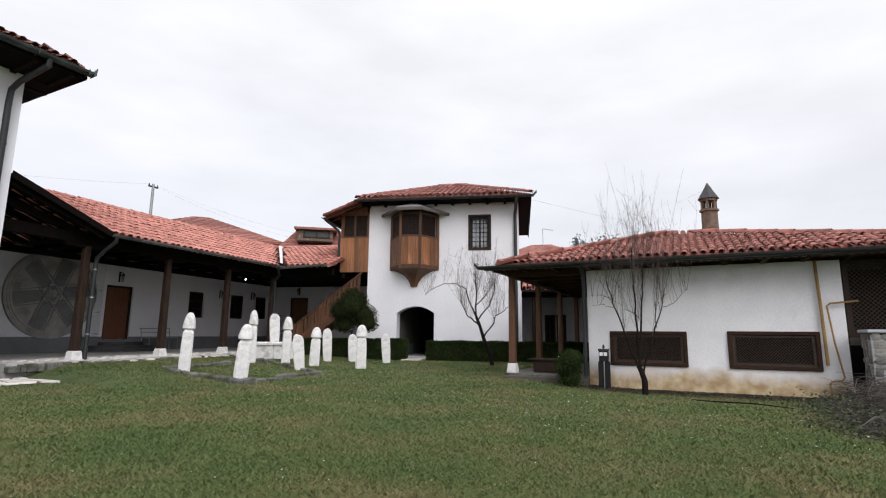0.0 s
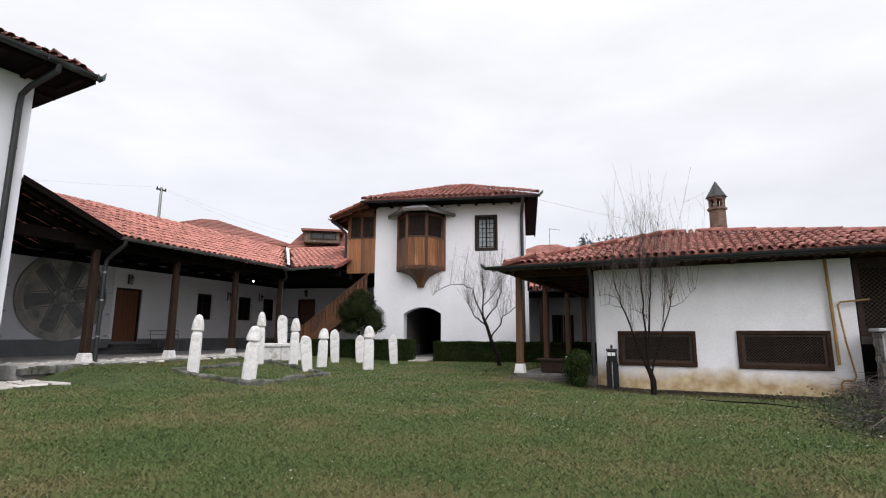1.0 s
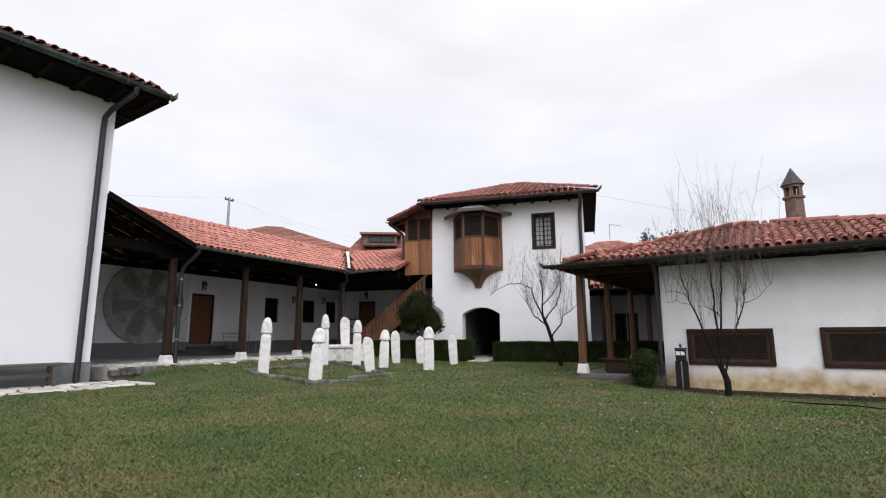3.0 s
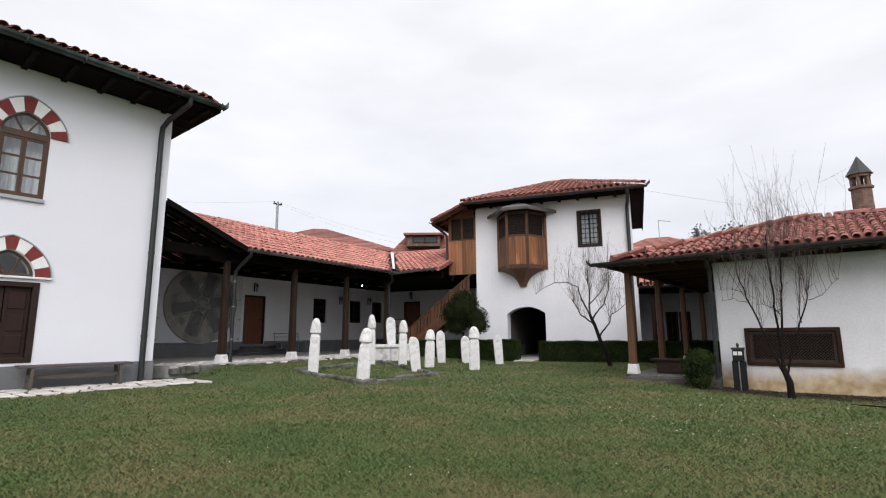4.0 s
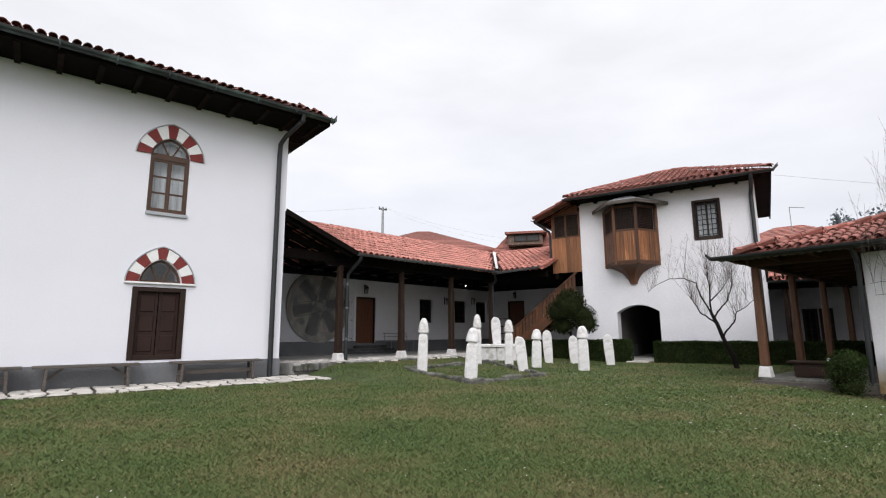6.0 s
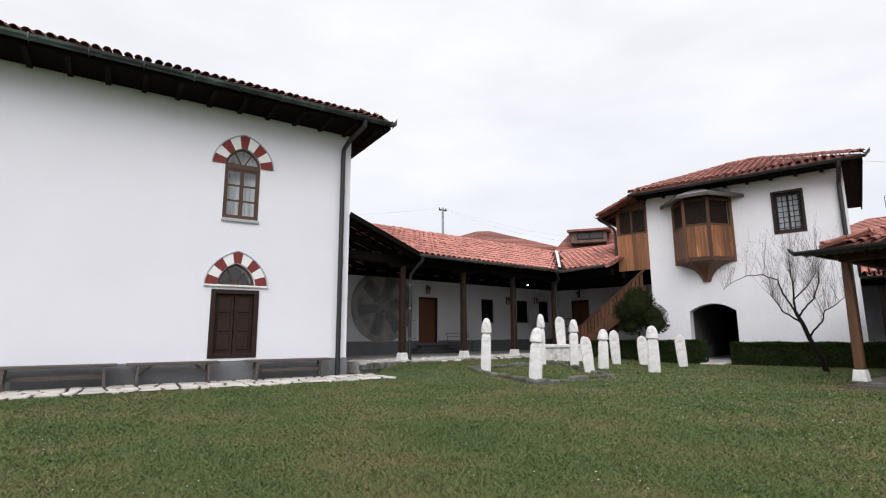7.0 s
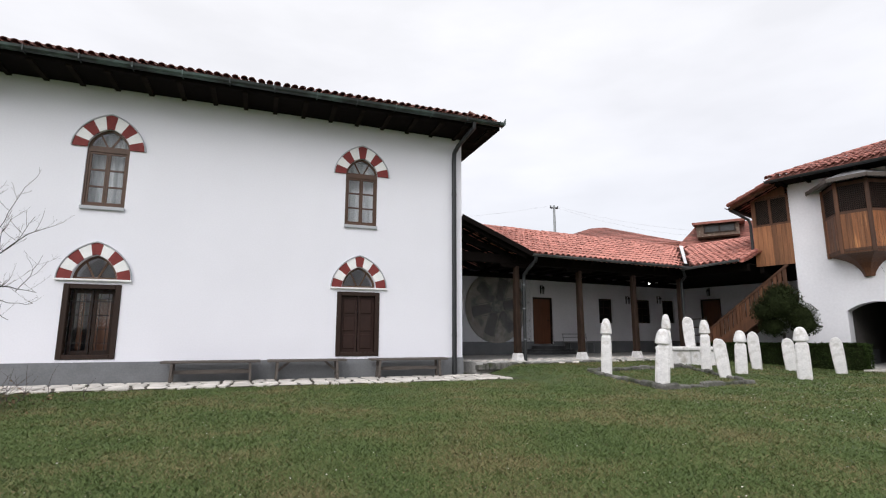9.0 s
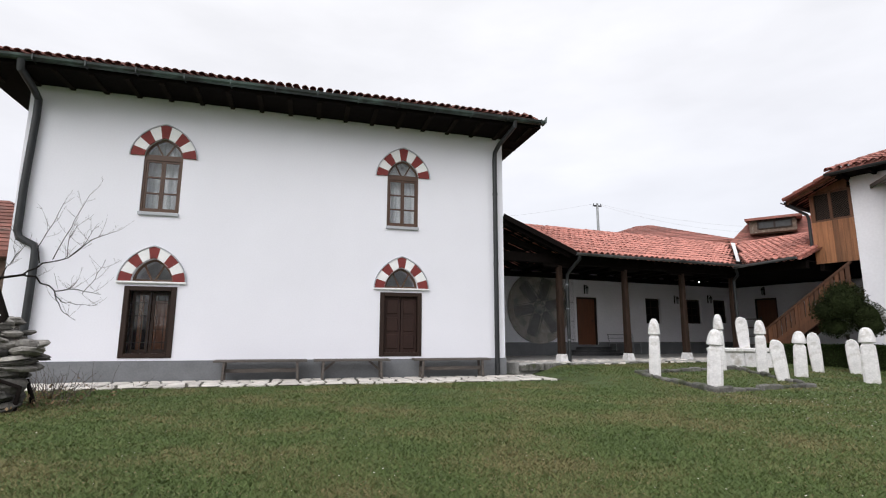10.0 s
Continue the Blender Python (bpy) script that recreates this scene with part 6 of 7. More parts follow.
bare_tree("leafless pollarded tree with tall upright shoots by the low house", 11.15, 1.42, -0.14,
          ([(0.04, -0.1), (0.04, 0.27), (0.0, 0.41), (-0.05, 0.55)], 0.062, 0.046),
          [([(-0.06, 0.50), (-0.17, 0.83), (-0.29, 1.22), (-0.46, 1.67), (-0.53, 1.98), (-0.60, 2.25)], 0.030, 0.009, 1.0),
           ([(-0.04, 0.50), (-0.04, 0.93), (-0.06, 1.41), (-0.07, 1.91), (-0.08, 2.31), (-0.08, 2.82)], 0.032, 0.009, 1.4),
           ([(-0.03, 0.55), (0.0, 1.12), (0.07, 1.80), (0.10, 2.29), (0.11, 2.69)], 0.034, 0.010, 1.4),
           ([(0.02, 0.38), (0.15, 0.83), (0.30, 1.31), (0.42, 1.64), (0.50, 1.97)], 0.028, 0.009, 1.0),
           ([(-0.43, 1.67), (-0.71, 1.76), (-0.89, 1.74)], 0.008, 0.003, 0.15),
           ([(-0.53, 1.88), (-0.74, 1.96), (-0.92, 1.93)], 0.008, 0.003, 0.15),
           ([(0.01, 1.46), (-0.09, 1.59), (-0.21, 1.64), (-0.35, 1.64)], 0.012, 0.004, 0.15),
           ([(0.30, 1.31), (0.29, 1.55), (0.37, 2.17)], 0.012, 0.004, 0.4),
           ([(0.45, 1.68), (0.66, 1.77), (0.91, 2.04)], 0.009, 0.003, 0.3)],
          30, 12, rise=2.1, spread=0.2, width=(0.0014, 0.0042))
bare_tree("leafless spreading branches of a tree by the stone pile", -4.75, 8.0, 0.0,
          ([(0.3, -0.05), (0.75, 0.6), (1.06, 1.26), (0.9, 1.72)], 0.06, 0.04),
          [([(0.62, 1.68), (1.19, 1.82), (1.31, 1.80), (1.56, 1.63), (1.79, 1.66), (2.09, 1.60)], 0.026, 0.004, 0.9),
           ([(1.56, 1.63), (1.60, 1.51), (1.69, 1.32), (1.85, 1.22)], 0.012, 0.004, 0.3),
           ([(1.58, 1.57), (1.71, 1.46), (1.88, 1.45), (2.13, 1.46)], 0.009, 0.003, 0.3),
           ([(1.19, 1.82), (1.37, 2.01), (1.67, 2.12), (1.92, 2.43), (2.20, 2.58)], 0.017, 0.004, 0.8),
           ([(1.51, 2.09), (1.63, 2.55), (1.80, 3.06)], 0.009, 0.003, 0.4),
           ([(1.34, 2.02), (1.32, 2.22), (1.47, 2.66), (1.61, 3.08)], 0.010, 0.003, 0.5),
           ([(1.68, 2.14), (1.65, 2.43), (1.73, 2.61)], 0.006, 0.003, 0.3),
           ([(1.73, 2.19), (1.86, 2.37), (2.0, 2.7)], 0.007, 0.003, 0.3),
           ([(1.90, 1.63), (2.02, 1.83), (2.12, 2.13)], 0.007, 0.003, 0.3),
           ([(0.95, 1.74), (1.05, 2.0), (1.2, 2.3)], 0.01, 0.003, 0.9)],
          15, 13, rise=0.42, spread=0.9, upright=0.6, width=(0.0013, 0.0034))


# ---- paving and borders ----
def flag(parent, poly, z0, z1, mat=None, name="flagstone"):
    part(name, Mesher().hull([(x, y, z0) for x, y in poly], [(x, y, z1) for x, y in poly]), mat or PAVING, parent, bevel=0.012)


def paved_strip():
    st = tagged(thing("paved_strip", "strip of pale irregular flagstones along the mosque wall", "paving", pose(0, 0, 0)), kind="structure")
    part("bedding", Mesher().hull([(-6.0, 11.6, -0.1), (6.0, 11.46, -0.1), (6.4, 13.4, -0.1), (-6.0, 12.97, -0.1)], [(-6.0, 11.6, 0.012), (6.0, 11.46, 0.012), (6.4, 13.4, 0.012), (-6.0, 12.97, 0.012)]), MORTAR, st)
    rng = random.Random(21)
    rows, cols = 4, 38
    pt = {}
    for i in range(cols + 1):
        for k in range(rows + 1):
            x = -5.9 + 11.8 * i / cols + (rng.uniform(-0.13, 0.13) if 0 < i < cols else 0)
            y0, y1 = 11.58 - 0.12 * i / cols, 12.95
            y = y0 + (y1 - y0) * k / rows + (rng.uniform(-0.13, 0.13) if 0 < k < rows else rng.uniform(-0.09, 0.05) * (k == 0))
            pt[i, k] = Vector((x, y))
    for i in range(cols):
        for k in range(rows):
            q = [pt[i, k], pt[i + 1, k], pt[i + 1, k + 1], pt[i, k + 1]]
            c = sum(q, Vector((0, 0))) / 4
            q = [c + (p - c) * rng.uniform(0.78, 0.88) for p in q]
            cut = []
            for a, b in zip(q, q[1:] + q[:1]):
                cut += [a.lerp(b, rng.uniform(0.08, 0.2)), a.lerp(b, rng.uniform(0.8, 0.92))]
            flag(st, [(p.x, p.y) for p in cut], -0.05, 0.03 + rng.uniform(-0.006, 0.008))


paved_strip()


def porch_border():
    bo = tagged(thing("porch_border", "rough pale stone border along the porch floor", "kerb", PORT_M), kind="structure")
    rng = random.Random(22)
    x = -1.9
    while x < 7.2:
        w = rng.uniform(0.10, 0.24)
        j = rng.uniform(-0.04, 0.04)
        part("border_stone", Mesher().box(x + 0.008, x + w - 0.008, -0.58 + j, -0.42, 0.10, 0.275 + rng.uniform(-0.03, 0.015)), PAVING if rng.random() < (0.1 if x < 0.9 else 0.3) else KERB, bo, bevel=0.02)
        x += w
    for i in range(280):
        px, py = rng.uniform(-1.7, 7.3), rng.uniform(-0.36, 0.9)
        if all((px - q) ** 2 + py ** 2 > 0.09 for q in (-0.18, 2.27, 4.68, 7.02)):
            r = rng.uniform(0.05, 0.1)
            part("cobble", Mesher().lathe([(r, 0.295), (r * 0.9, 0.315), (r * 0.5, 0.325)], 7, px, py), PAVING, bo)


porch_border()


def gate_path():
    pa = tagged(thing("gate_path", "short path of pale stones through the hedge to the gate", "paving", GATE_M), kind="structure")
    rng = random.Random(23)
    for i in range(4):
        for k in range(3):
            x, y = -0.48 + k * 0.23, -1.3 + i * 0.32
            flag(pa, [(x + 0.01, y + 0.01), (x + 0.21, y + rng.uniform(0, 0.03)), (x + 0.22, y + 0.3), (x + rng.uniform(0, 0.03), y + 0.29)], 0.0, 0.105 + rng.uniform(0, 0.015))


gate_path()


# ---- fixtures ----
def wall_lamp(x, y, z, m, label="black iron wall lantern with two glass lamps"):
    la = thing("wall_lantern", label, "lamp", m @ pose(x, y, z) @ Matrix.Diagonal((0.85, 0.85, 1.05, 1)), "lanterns on the porch wall")
    part("backplate", Mesher().box(-0.04, 0.04, -0.02, 0.0, -0.25, 0.1), IRON, la, bevel=0.006)
    part("arm", Mesher().tube([(0, -0.02, 0.02), (0, -0.12, 0.08), (0, -0.2, 0.05), (0, -0.2, 0.0)], 0.012, 6), IRON, la)
    part("lantern_body", Mesher().lathe([(0.045, -0.26), (0.075, -0.05), (0.02, -0.03)], 6, 0, -0.2), GALV, la)
    part("lantern_roof", Mesher().lathe([(0.095, -0.05), (0.06, 0.0), (0.012, 0.05)], 6, 0, -0.2), IRON, la)


wall_lamp(4.22, 4.478, 3.0, PORT_M)
wall_lamp(9.08, 4.478, 2.72, PORT_M)
wall_lamp(11.12, 4.478, 2.80, PORT_M)
wall_lamp(-2.2, 6.298, 3.14, WING_M)


def floodlight():
    fl = thing("floodlight", "small lit floodlight under the porch roof", "lamp", PORT_M @ pose(9.15, 3.2, 3.29))
    part("housing", Mesher().box(-0.065, 0.065, -0.03, 0.03, -0.05, 0.07), IRON, fl, bevel=0.01)
    m = bpy.data.materials.new("lit_lens")
    m.use_nodes = True
    b = m.node_tree.nodes["Principled BSDF"]
    b.inputs["Emission Color"].default_value, b.inputs["Emission Strength"].default_value = (0.95, 1.0, 0.97, 1), 9.0
    part("lens", Mesher().box(-0.036, 0.036, -0.038, -0.031, -0.026, 0.026), m, fl)
    part("bracket", Mesher().box(-0.02, 0.02, 0.0, 0.03, 0.07, 0.16), IRON, fl)


floodlight()


def glass_panel():
    """A clear sheet before the carved disc, held off the wall by six steel fixings."""
    g = thing("glass_panel", "large clear protective glass sheet before the carved disc", "glass", PORT_M @ pose(0, 4.33, 0))
    m = bpy.data.materials.new("hazy_sheet_glass")
    m.use_nodes = True
    b = m.node_tree.nodes["Principled BSDF"]
    b.inputs["Base Color"].default_value = (0.62, 0.72, 0.78, 1)
    b.inputs["Roughness"].default_value, b.inputs["Alpha"].default_value = 0.08, 0.07
    sheet = part("sheet", Mesher().box(0.22, 3.58, -0.005, 0.005, 0.74, 3.30), m, g)
    sheet.visible_shadow = False
    for x in (0.36, 3.48):
        for z in (0.90, 1.62, 2.36):
            part("fixing", Mesher().tube([(x, -0.014, z), (x, -0.006, z)], 0.032, 10).tube([(x, -0.005, z), (x, 0.148, z)], 0.009, 6), GALV, g)


glass_panel()


def metal_bench():
    b = thing("metal_bench", "light grey metal frame bench against the porch wall", "bench", PORT_M @ pose(5.75, 4.0, 0.3))
    for x in (-0.62, 0.62):
        part("leg", Mesher().tube([(x, -0.2, 0), (x, -0.2, 0.45), (x, 0.2, 0.45), (x, 0.2, 0)], 0.016, 6), GALV, b)
        part("back_upright", Mesher().tube([(x, 0.2, 0.45), (x, 0.28, 0.82)], 0.014, 6), GALV, b)
    for y in (-0.15, 0.0, 0.15):
        part("seat_slat", Mesher().box(-0.65, 0.65, y - 0.05, y + 0.05, 0.455, 0.48), GALV, b, bevel=0.006)
    part("back_rail", Mesher().tube([(-0.66, 0.28, 0.8), (0.66, 0.28, 0.8)], 0.016, 6), GALV, b)
    part("back_rail", Mesher().tube([(-0.66, 0.25, 0.66), (0.66, 0.25, 0.66)], 0.012, 6), GALV, b)


metal_bench()


def door_step():
    ms = Mesher()
    for r, z0, z1 in ((1.7, 0.298, 0.40), (1.25, 0.40, 0.5), (0.85, 0.5, 0.62)):
        p = [(r * math.cos(math.pi + math.pi * k / 20), 0.62 * r * math.sin(math.pi + math.pi * k / 20)) for k in range(21)]
        ms.hull([(x, y, z0) for x, y in p], [(x * 0.97, y * 0.97, z1) for x, y in p])
    solid("door_step", ms, LEAD, "dark rounded stone steps below the porch door", "step", PORT_M @ pose(4.5, 4.44, 0), bevel=0.0)


door_step()


def shelf_rack():
    s = thing("shelf_rack", "dark open wooden shelf rack under the porch", "shelf", WING_M @ pose(-1.2, 3.0, 0.296, 0, 0, 25))
    for x in (-0.4, 0.4):
        for y in (-0.15, 0.15):
            part("upright", Mesher().box(x - 0.025, x + 0.025, y - 0.025, y + 0.025, 0, 1.5), FRAME_DARK, s)
    for z in (0.1, 0.42, 0.74, 1.06, 1.4):
        part("shelf", Mesher().box(-0.375, 0.375, -0.17, 0.17, z, z + 0.04), GREY_WOOD, s)


shelf_rack()


def ash_bin():
    b = thing("litter_bin", "dark metal litter bin on two posts with a grey box top", "bin", SHED_M @ pose(-0.74, -0.32, -0.14) @ Matrix.Diagonal((0.72, 0.72, 0.9, 1)))
    for x in (-0.09, 0.09):
        part("bin_post", Mesher().box(x - 0.075, x + 0.075, -0.06, 0.06, -0.05, 0.66), IRON, b, bevel=0.01)
    part("rod", Mesher().tube([(0.0, -0.07, 0.0), (0.0, -0.07, 0.62)], 0.01, 6), GALV, b)
    part("box", Mesher().box(-0.13, 0.13, -0.1, 0.1, 0.66, 0.9), IRON, b, bevel=0.015)
    part("lid", Mesher().box(-0.15, 0.15, -0.12, 0.12, 0.9, 0.95), LEAD, b, bevel=0.015)
    for x in (-0.06, 0.06):
        part("notice", Mesher().box(x - 0.05, x + 0.05, -0.106, -0.101, 0.79, 0.87), WHITE_BRICK, b, "small white notice")
    part("knob", Mesher().lathe([(0.02, 0.95), (0.04, 0.99), (0.03, 1.03), (0.005, 1.05)], 8), LEAD, b)


ash_bin()


def chest():
    c = thing("porch_chest", "dark brown wooden chest with pale edged lid on the platform", "chest", SHED_M @ pose(-2.1, 0.55, 0.12))
    part("body", Mesher().hull([(-0.36, -0.2, 0), (0.4, -0.2, 0), (0.4, 0.2, 0), (-0.36, 0.2, 0)], [(-0.38, -0.21, 0.28), (0.42, -0.21, 0.28), (0.42, 0.21, 0.28), (-0.38, 0.21, 0.28)]), FRAME_DARK, c, bevel=0.01)
    part("lid", Mesher().box(-0.48, 0.5, -0.27, 0.27, 0.28, 0.32), POST_WOOD, c, bevel=0.008)
    part("panel", Mesher().box(-0.1, 0.14, -0.235, -0.2, 0.05, 0.2), BROWN_PANEL, c)


chest()


# ---- rough stone: wall stub, stone pile ----
def rock(rng, s):
    ms = Mesher()
    rows = []
    for q in range(5):
        a = -0.5 + q / 4
        k = 1 - (2 * a) ** 4 * 0.3
        rows.append([(s[0] * k * math.cos(2 * math.pi * j / 7) * rng.uniform(0.8, 1.15) / 2, s[1] * k * math.sin(2 * math.pi * j / 7) * rng.uniform(0.8, 1.15) / 2, a * s[2]) for j in range(7)])
    for a, b in zip(rows, rows[1:]):
        o = len(ms.v)
        ms.v += a + b
        ms.f += [(o + j, o + (j + 1) % 7, o + 7 + (j + 1) % 7, o + 7 + j) for j in range(7)]
    o = len(ms.v)
    ms.v += rows[0] + rows[-1]
    ms.f += [tuple(o + j for j in reversed(range(7))), tuple(o + 7 + j for j in range(7))]
    return ms


def stone_wall(label, m, length, height, thick, seed):
    w = thing("rubble_wall", label, "wall", m)
    rng = random.Random(seed)
    part("core", Mesher().box(0.0, length, -thick / 2, thick / 2, -0.1, height - 0.02), SHADE_GREY_RENDER, w)
    z = 0.0
    while z < height - 0.05:
        h = rng.uniform(0.09, 0.17)
        y = -thick / 2
        while y < thick / 2 - 0.06:
            l = rng.uniform(0.12, 0.26)
            part("stone", rock(rng, (0.05, l * 0.98, h * 0.95)), RUBBLE, w, m=pose(0.0, min(y + l / 2, thick / 2 - 0.06), z + h / 2, rng.uniform(-14, 14), 0, 0))
            y += l
        x = 0.0
        while x < length:
            l = rng.uniform(0.12, 0.30)
            part("stone", rock(rng, (l * 0.98, 0.05, h * 0.95)), RUBBLE, w, m=pose(x + l / 2, -thick / 2, z + h / 2, 0, rng.uniform(-14, 14), 0))
            x += l
        z += h * 0.95
    part("coping", Mesher().box(-0.05, length, -thick / 2 - 0.05, thick / 2 + 0.05, height + 0.02, height + 0.075), LEDGE, w, "pale grey coping slab", bevel=0.012)


stone_wall("rough whitish stone wall with coping below the lattice screen", SHED_M @ pose(3.70, -0.50, -0.14), 2.6, 1.2, 0.5, 31)
def stone_heap():
    """Loose flat stones over dark ones that imitate a hollow's shade, ragged at the near end."""
    h = thing("stone_heap", "ragged heap of pale flat stones over a dark hollow", "stones", pose(-3.5, 9.0, 0.0, 0, 0, 188))
    rng = random.Random(32)
    # dark block inside, for the blackness between the stones
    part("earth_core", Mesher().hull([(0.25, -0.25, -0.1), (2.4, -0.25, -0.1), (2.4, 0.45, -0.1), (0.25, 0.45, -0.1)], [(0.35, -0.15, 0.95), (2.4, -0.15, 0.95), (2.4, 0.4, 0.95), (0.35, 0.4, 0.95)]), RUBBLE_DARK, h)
    z = 0.0
    while z < 1.2:
        t = rng.uniform(0.06, 0.12) if z > 0.42 else rng.uniform(0.12, 0.2)
        near = 0.16 if z < 0.42 else (0.06 if z < 0.7 else (0.0 if z < 0.88 else (0.2 if z < 1.05 else 0.34)))
        for y in (0.42, 0.1, -0.22):
            x = near + rng.uniform(-0.1, 0.12)
            while x < 1.9:
                l = rng.uniform(0.18, 0.44)
                pale = z > 0.42 and rng.random() < 0.8
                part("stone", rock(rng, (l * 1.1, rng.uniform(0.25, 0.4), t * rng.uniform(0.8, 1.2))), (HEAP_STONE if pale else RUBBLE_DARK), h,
                     m=pose(x + l / 2, y + rng.uniform(-0.08, 0.08), z + t / 2, rng.uniform(-12, 12), rng.uniform(-14, 14), rng.uniform(-35, 35)))
                x += l
        z += t * 0.9
    for k in range(9):
        x, y = rng.uniform(0.0, 0.9), rng.uniform(-0.5, 0.5)
        path = [(x + 0.1 * j + rng.uniform(-0.12, 0.12), y + 0.06 * j, 0.02 + 0.5 * math.sin(j * 0.8) * rng.uniform(0.5, 1.0)) for j in range(5)]
        part("dead_root", Mesher().tube(path, [0.035, 0.03, 0.026, 0.02, 0.01], 7), BARK, h, smooth=True)


HEAP_STONE = material("pale_heap_stone", (0.32, 0.30, 0.275), 0.9, vary=0.3, scale=4, fine=30, bump=0.7, second=(0.10, 0.095, 0.085), second_at=(0.48, 0.66), second_scale=4, obj=0.5)
stone_heap()


BRUSH = material("dry_cut_twig", (0.062, 0.053, 0.047), 0.9, vary=0.3, scale=8, fine=50, bump=0.2, island=0.75)


def brush_pile():
    rng = random.Random(41)
    ms = Mesher()
    for _ in range(1900):
        far = rng.random() ** 0.8
        c = Vector((7.0 + 4.2 * far + rng.gauss(0, 0.25), -1.62 - 0.45 * far + rng.gauss(0, 0.26), 0))
        c.z = gz(c.x, c.y) + abs(rng.gauss(0, 0.13)) * (1.2 if c.y < -1.7 else 0.4)
        a = rng.uniform(0, math.pi)
        d = Vector((math.cos(a), math.sin(a), rng.gauss(0, 0.22))).normalized()
        ln = rng.uniform(0.25, 1.1)
        b = Vector((rng.gauss(0, 0.08), rng.gauss(0, 0.08), rng.gauss(0.04, 0.06)))
        p = [c - d * ln / 2, c + b, c + d * ln / 2]
        for q in p:
            q.z = max(q.z, gz(q.x, q.y) + 0.005)
        w = rng.uniform(0.003, 0.0075)
        ms.tube(p, [w, w * 0.8, w * 0.3], 4)
    tagged(new("brush_pile", ms.mesh("brush_pile", BRUSH, weld=False)), "tangled heap of dry grey cut twigs", "twigs", kind="stuff")
    rng2 = np.random.default_rng(42)
    n = 2400
    far = rng2.random(n)
    p = np.stack([7.0 + 4.0 * far + rng2.normal(0, 0.3, n), -1.3 - 0.3 * far + rng2.normal(0, 0.3, n), np.abs(rng2.normal(0, 0.1, n)) + 0.01], 1)
    p[:, 2] += [gz(a, b) for a, b in p[:, :2]]
    v, f = leaf_cloud(p, 0.045, rng2)
    tagged(new("weeds", raw_mesh("weeds", v, f, WEED)), "low green and yellowing weeds by the twigs", "weeds", kind="stuff")


WEED = material("weed_leaf", (0.045, 0.065, 0.02), 0.7, vary=0.3, scale=4, fine=30, bump=0, island=0.5, second=(0.09, 0.075, 0.03), second_at=(0.5, 0.7), second_scale=3)
brush_pile()


def dry_stems():
    rng = random.Random(44)
    ms = Mesher()
    for _ in range(70):
        c = Vector((-4.0 + rng.gauss(0, 0.5), 10.2 + rng.gauss(0, 0.7), 0.0))
        p, d, path = c.copy(), Vector((rng.gauss(0, 0.35), rng.gauss(0, 0.35), 1)).normalized(), [c.copy()]
        for _k in range(4):
            d = (d + Vector((rng.gauss(0, 0.2), rng.gauss(0, 0.2), 0))).normalized()
            p = p + d * rng.uniform(0.05, 0.19)
            path.append(p.copy())
        grow(ms, path, 0.006, 0.002, 4)
    tagged(new("dry_stems", ms.mesh("dry_stems", TWIG, weld=False)), "dry brown weed stems by the stone pile", "weeds", kind="stuff")
    r2 = np.random.default_rng(45)
    n = 700
    q = np.stack([-4.2 + r2.normal(0, 0.6, n), 9.7 + r2.normal(0, 0.8, n), np.abs(r2.normal(0, 0.07, n))], 1)
    v, f = leaf_cloud(q, 0.06, r2)
    tagged(new("leaf_litter", raw_mesh("leaf_litter", v, f, DRY)), "brown leaf litter round the stone pile", "leaves", kind="stuff")


DRY = material("dry_leaf", (0.17, 0.115, 0.06), 0.8, vary=0.3, scale=4, fine=30, bump=0, island=0.5)
dry_stems()
solid("fallen_branch", Mesher().tube([(9.35, 0.5, 0.0), (9.2, 0.1, 0.01), (9.14, -0.35, 0.02), (9.0, -0.8, 0.0)], [0.006, 0.011, 0.010, 0.005], 7), BARK, "dark dead branch lying on the grass", "branch", pose(0, 0, 0.02))


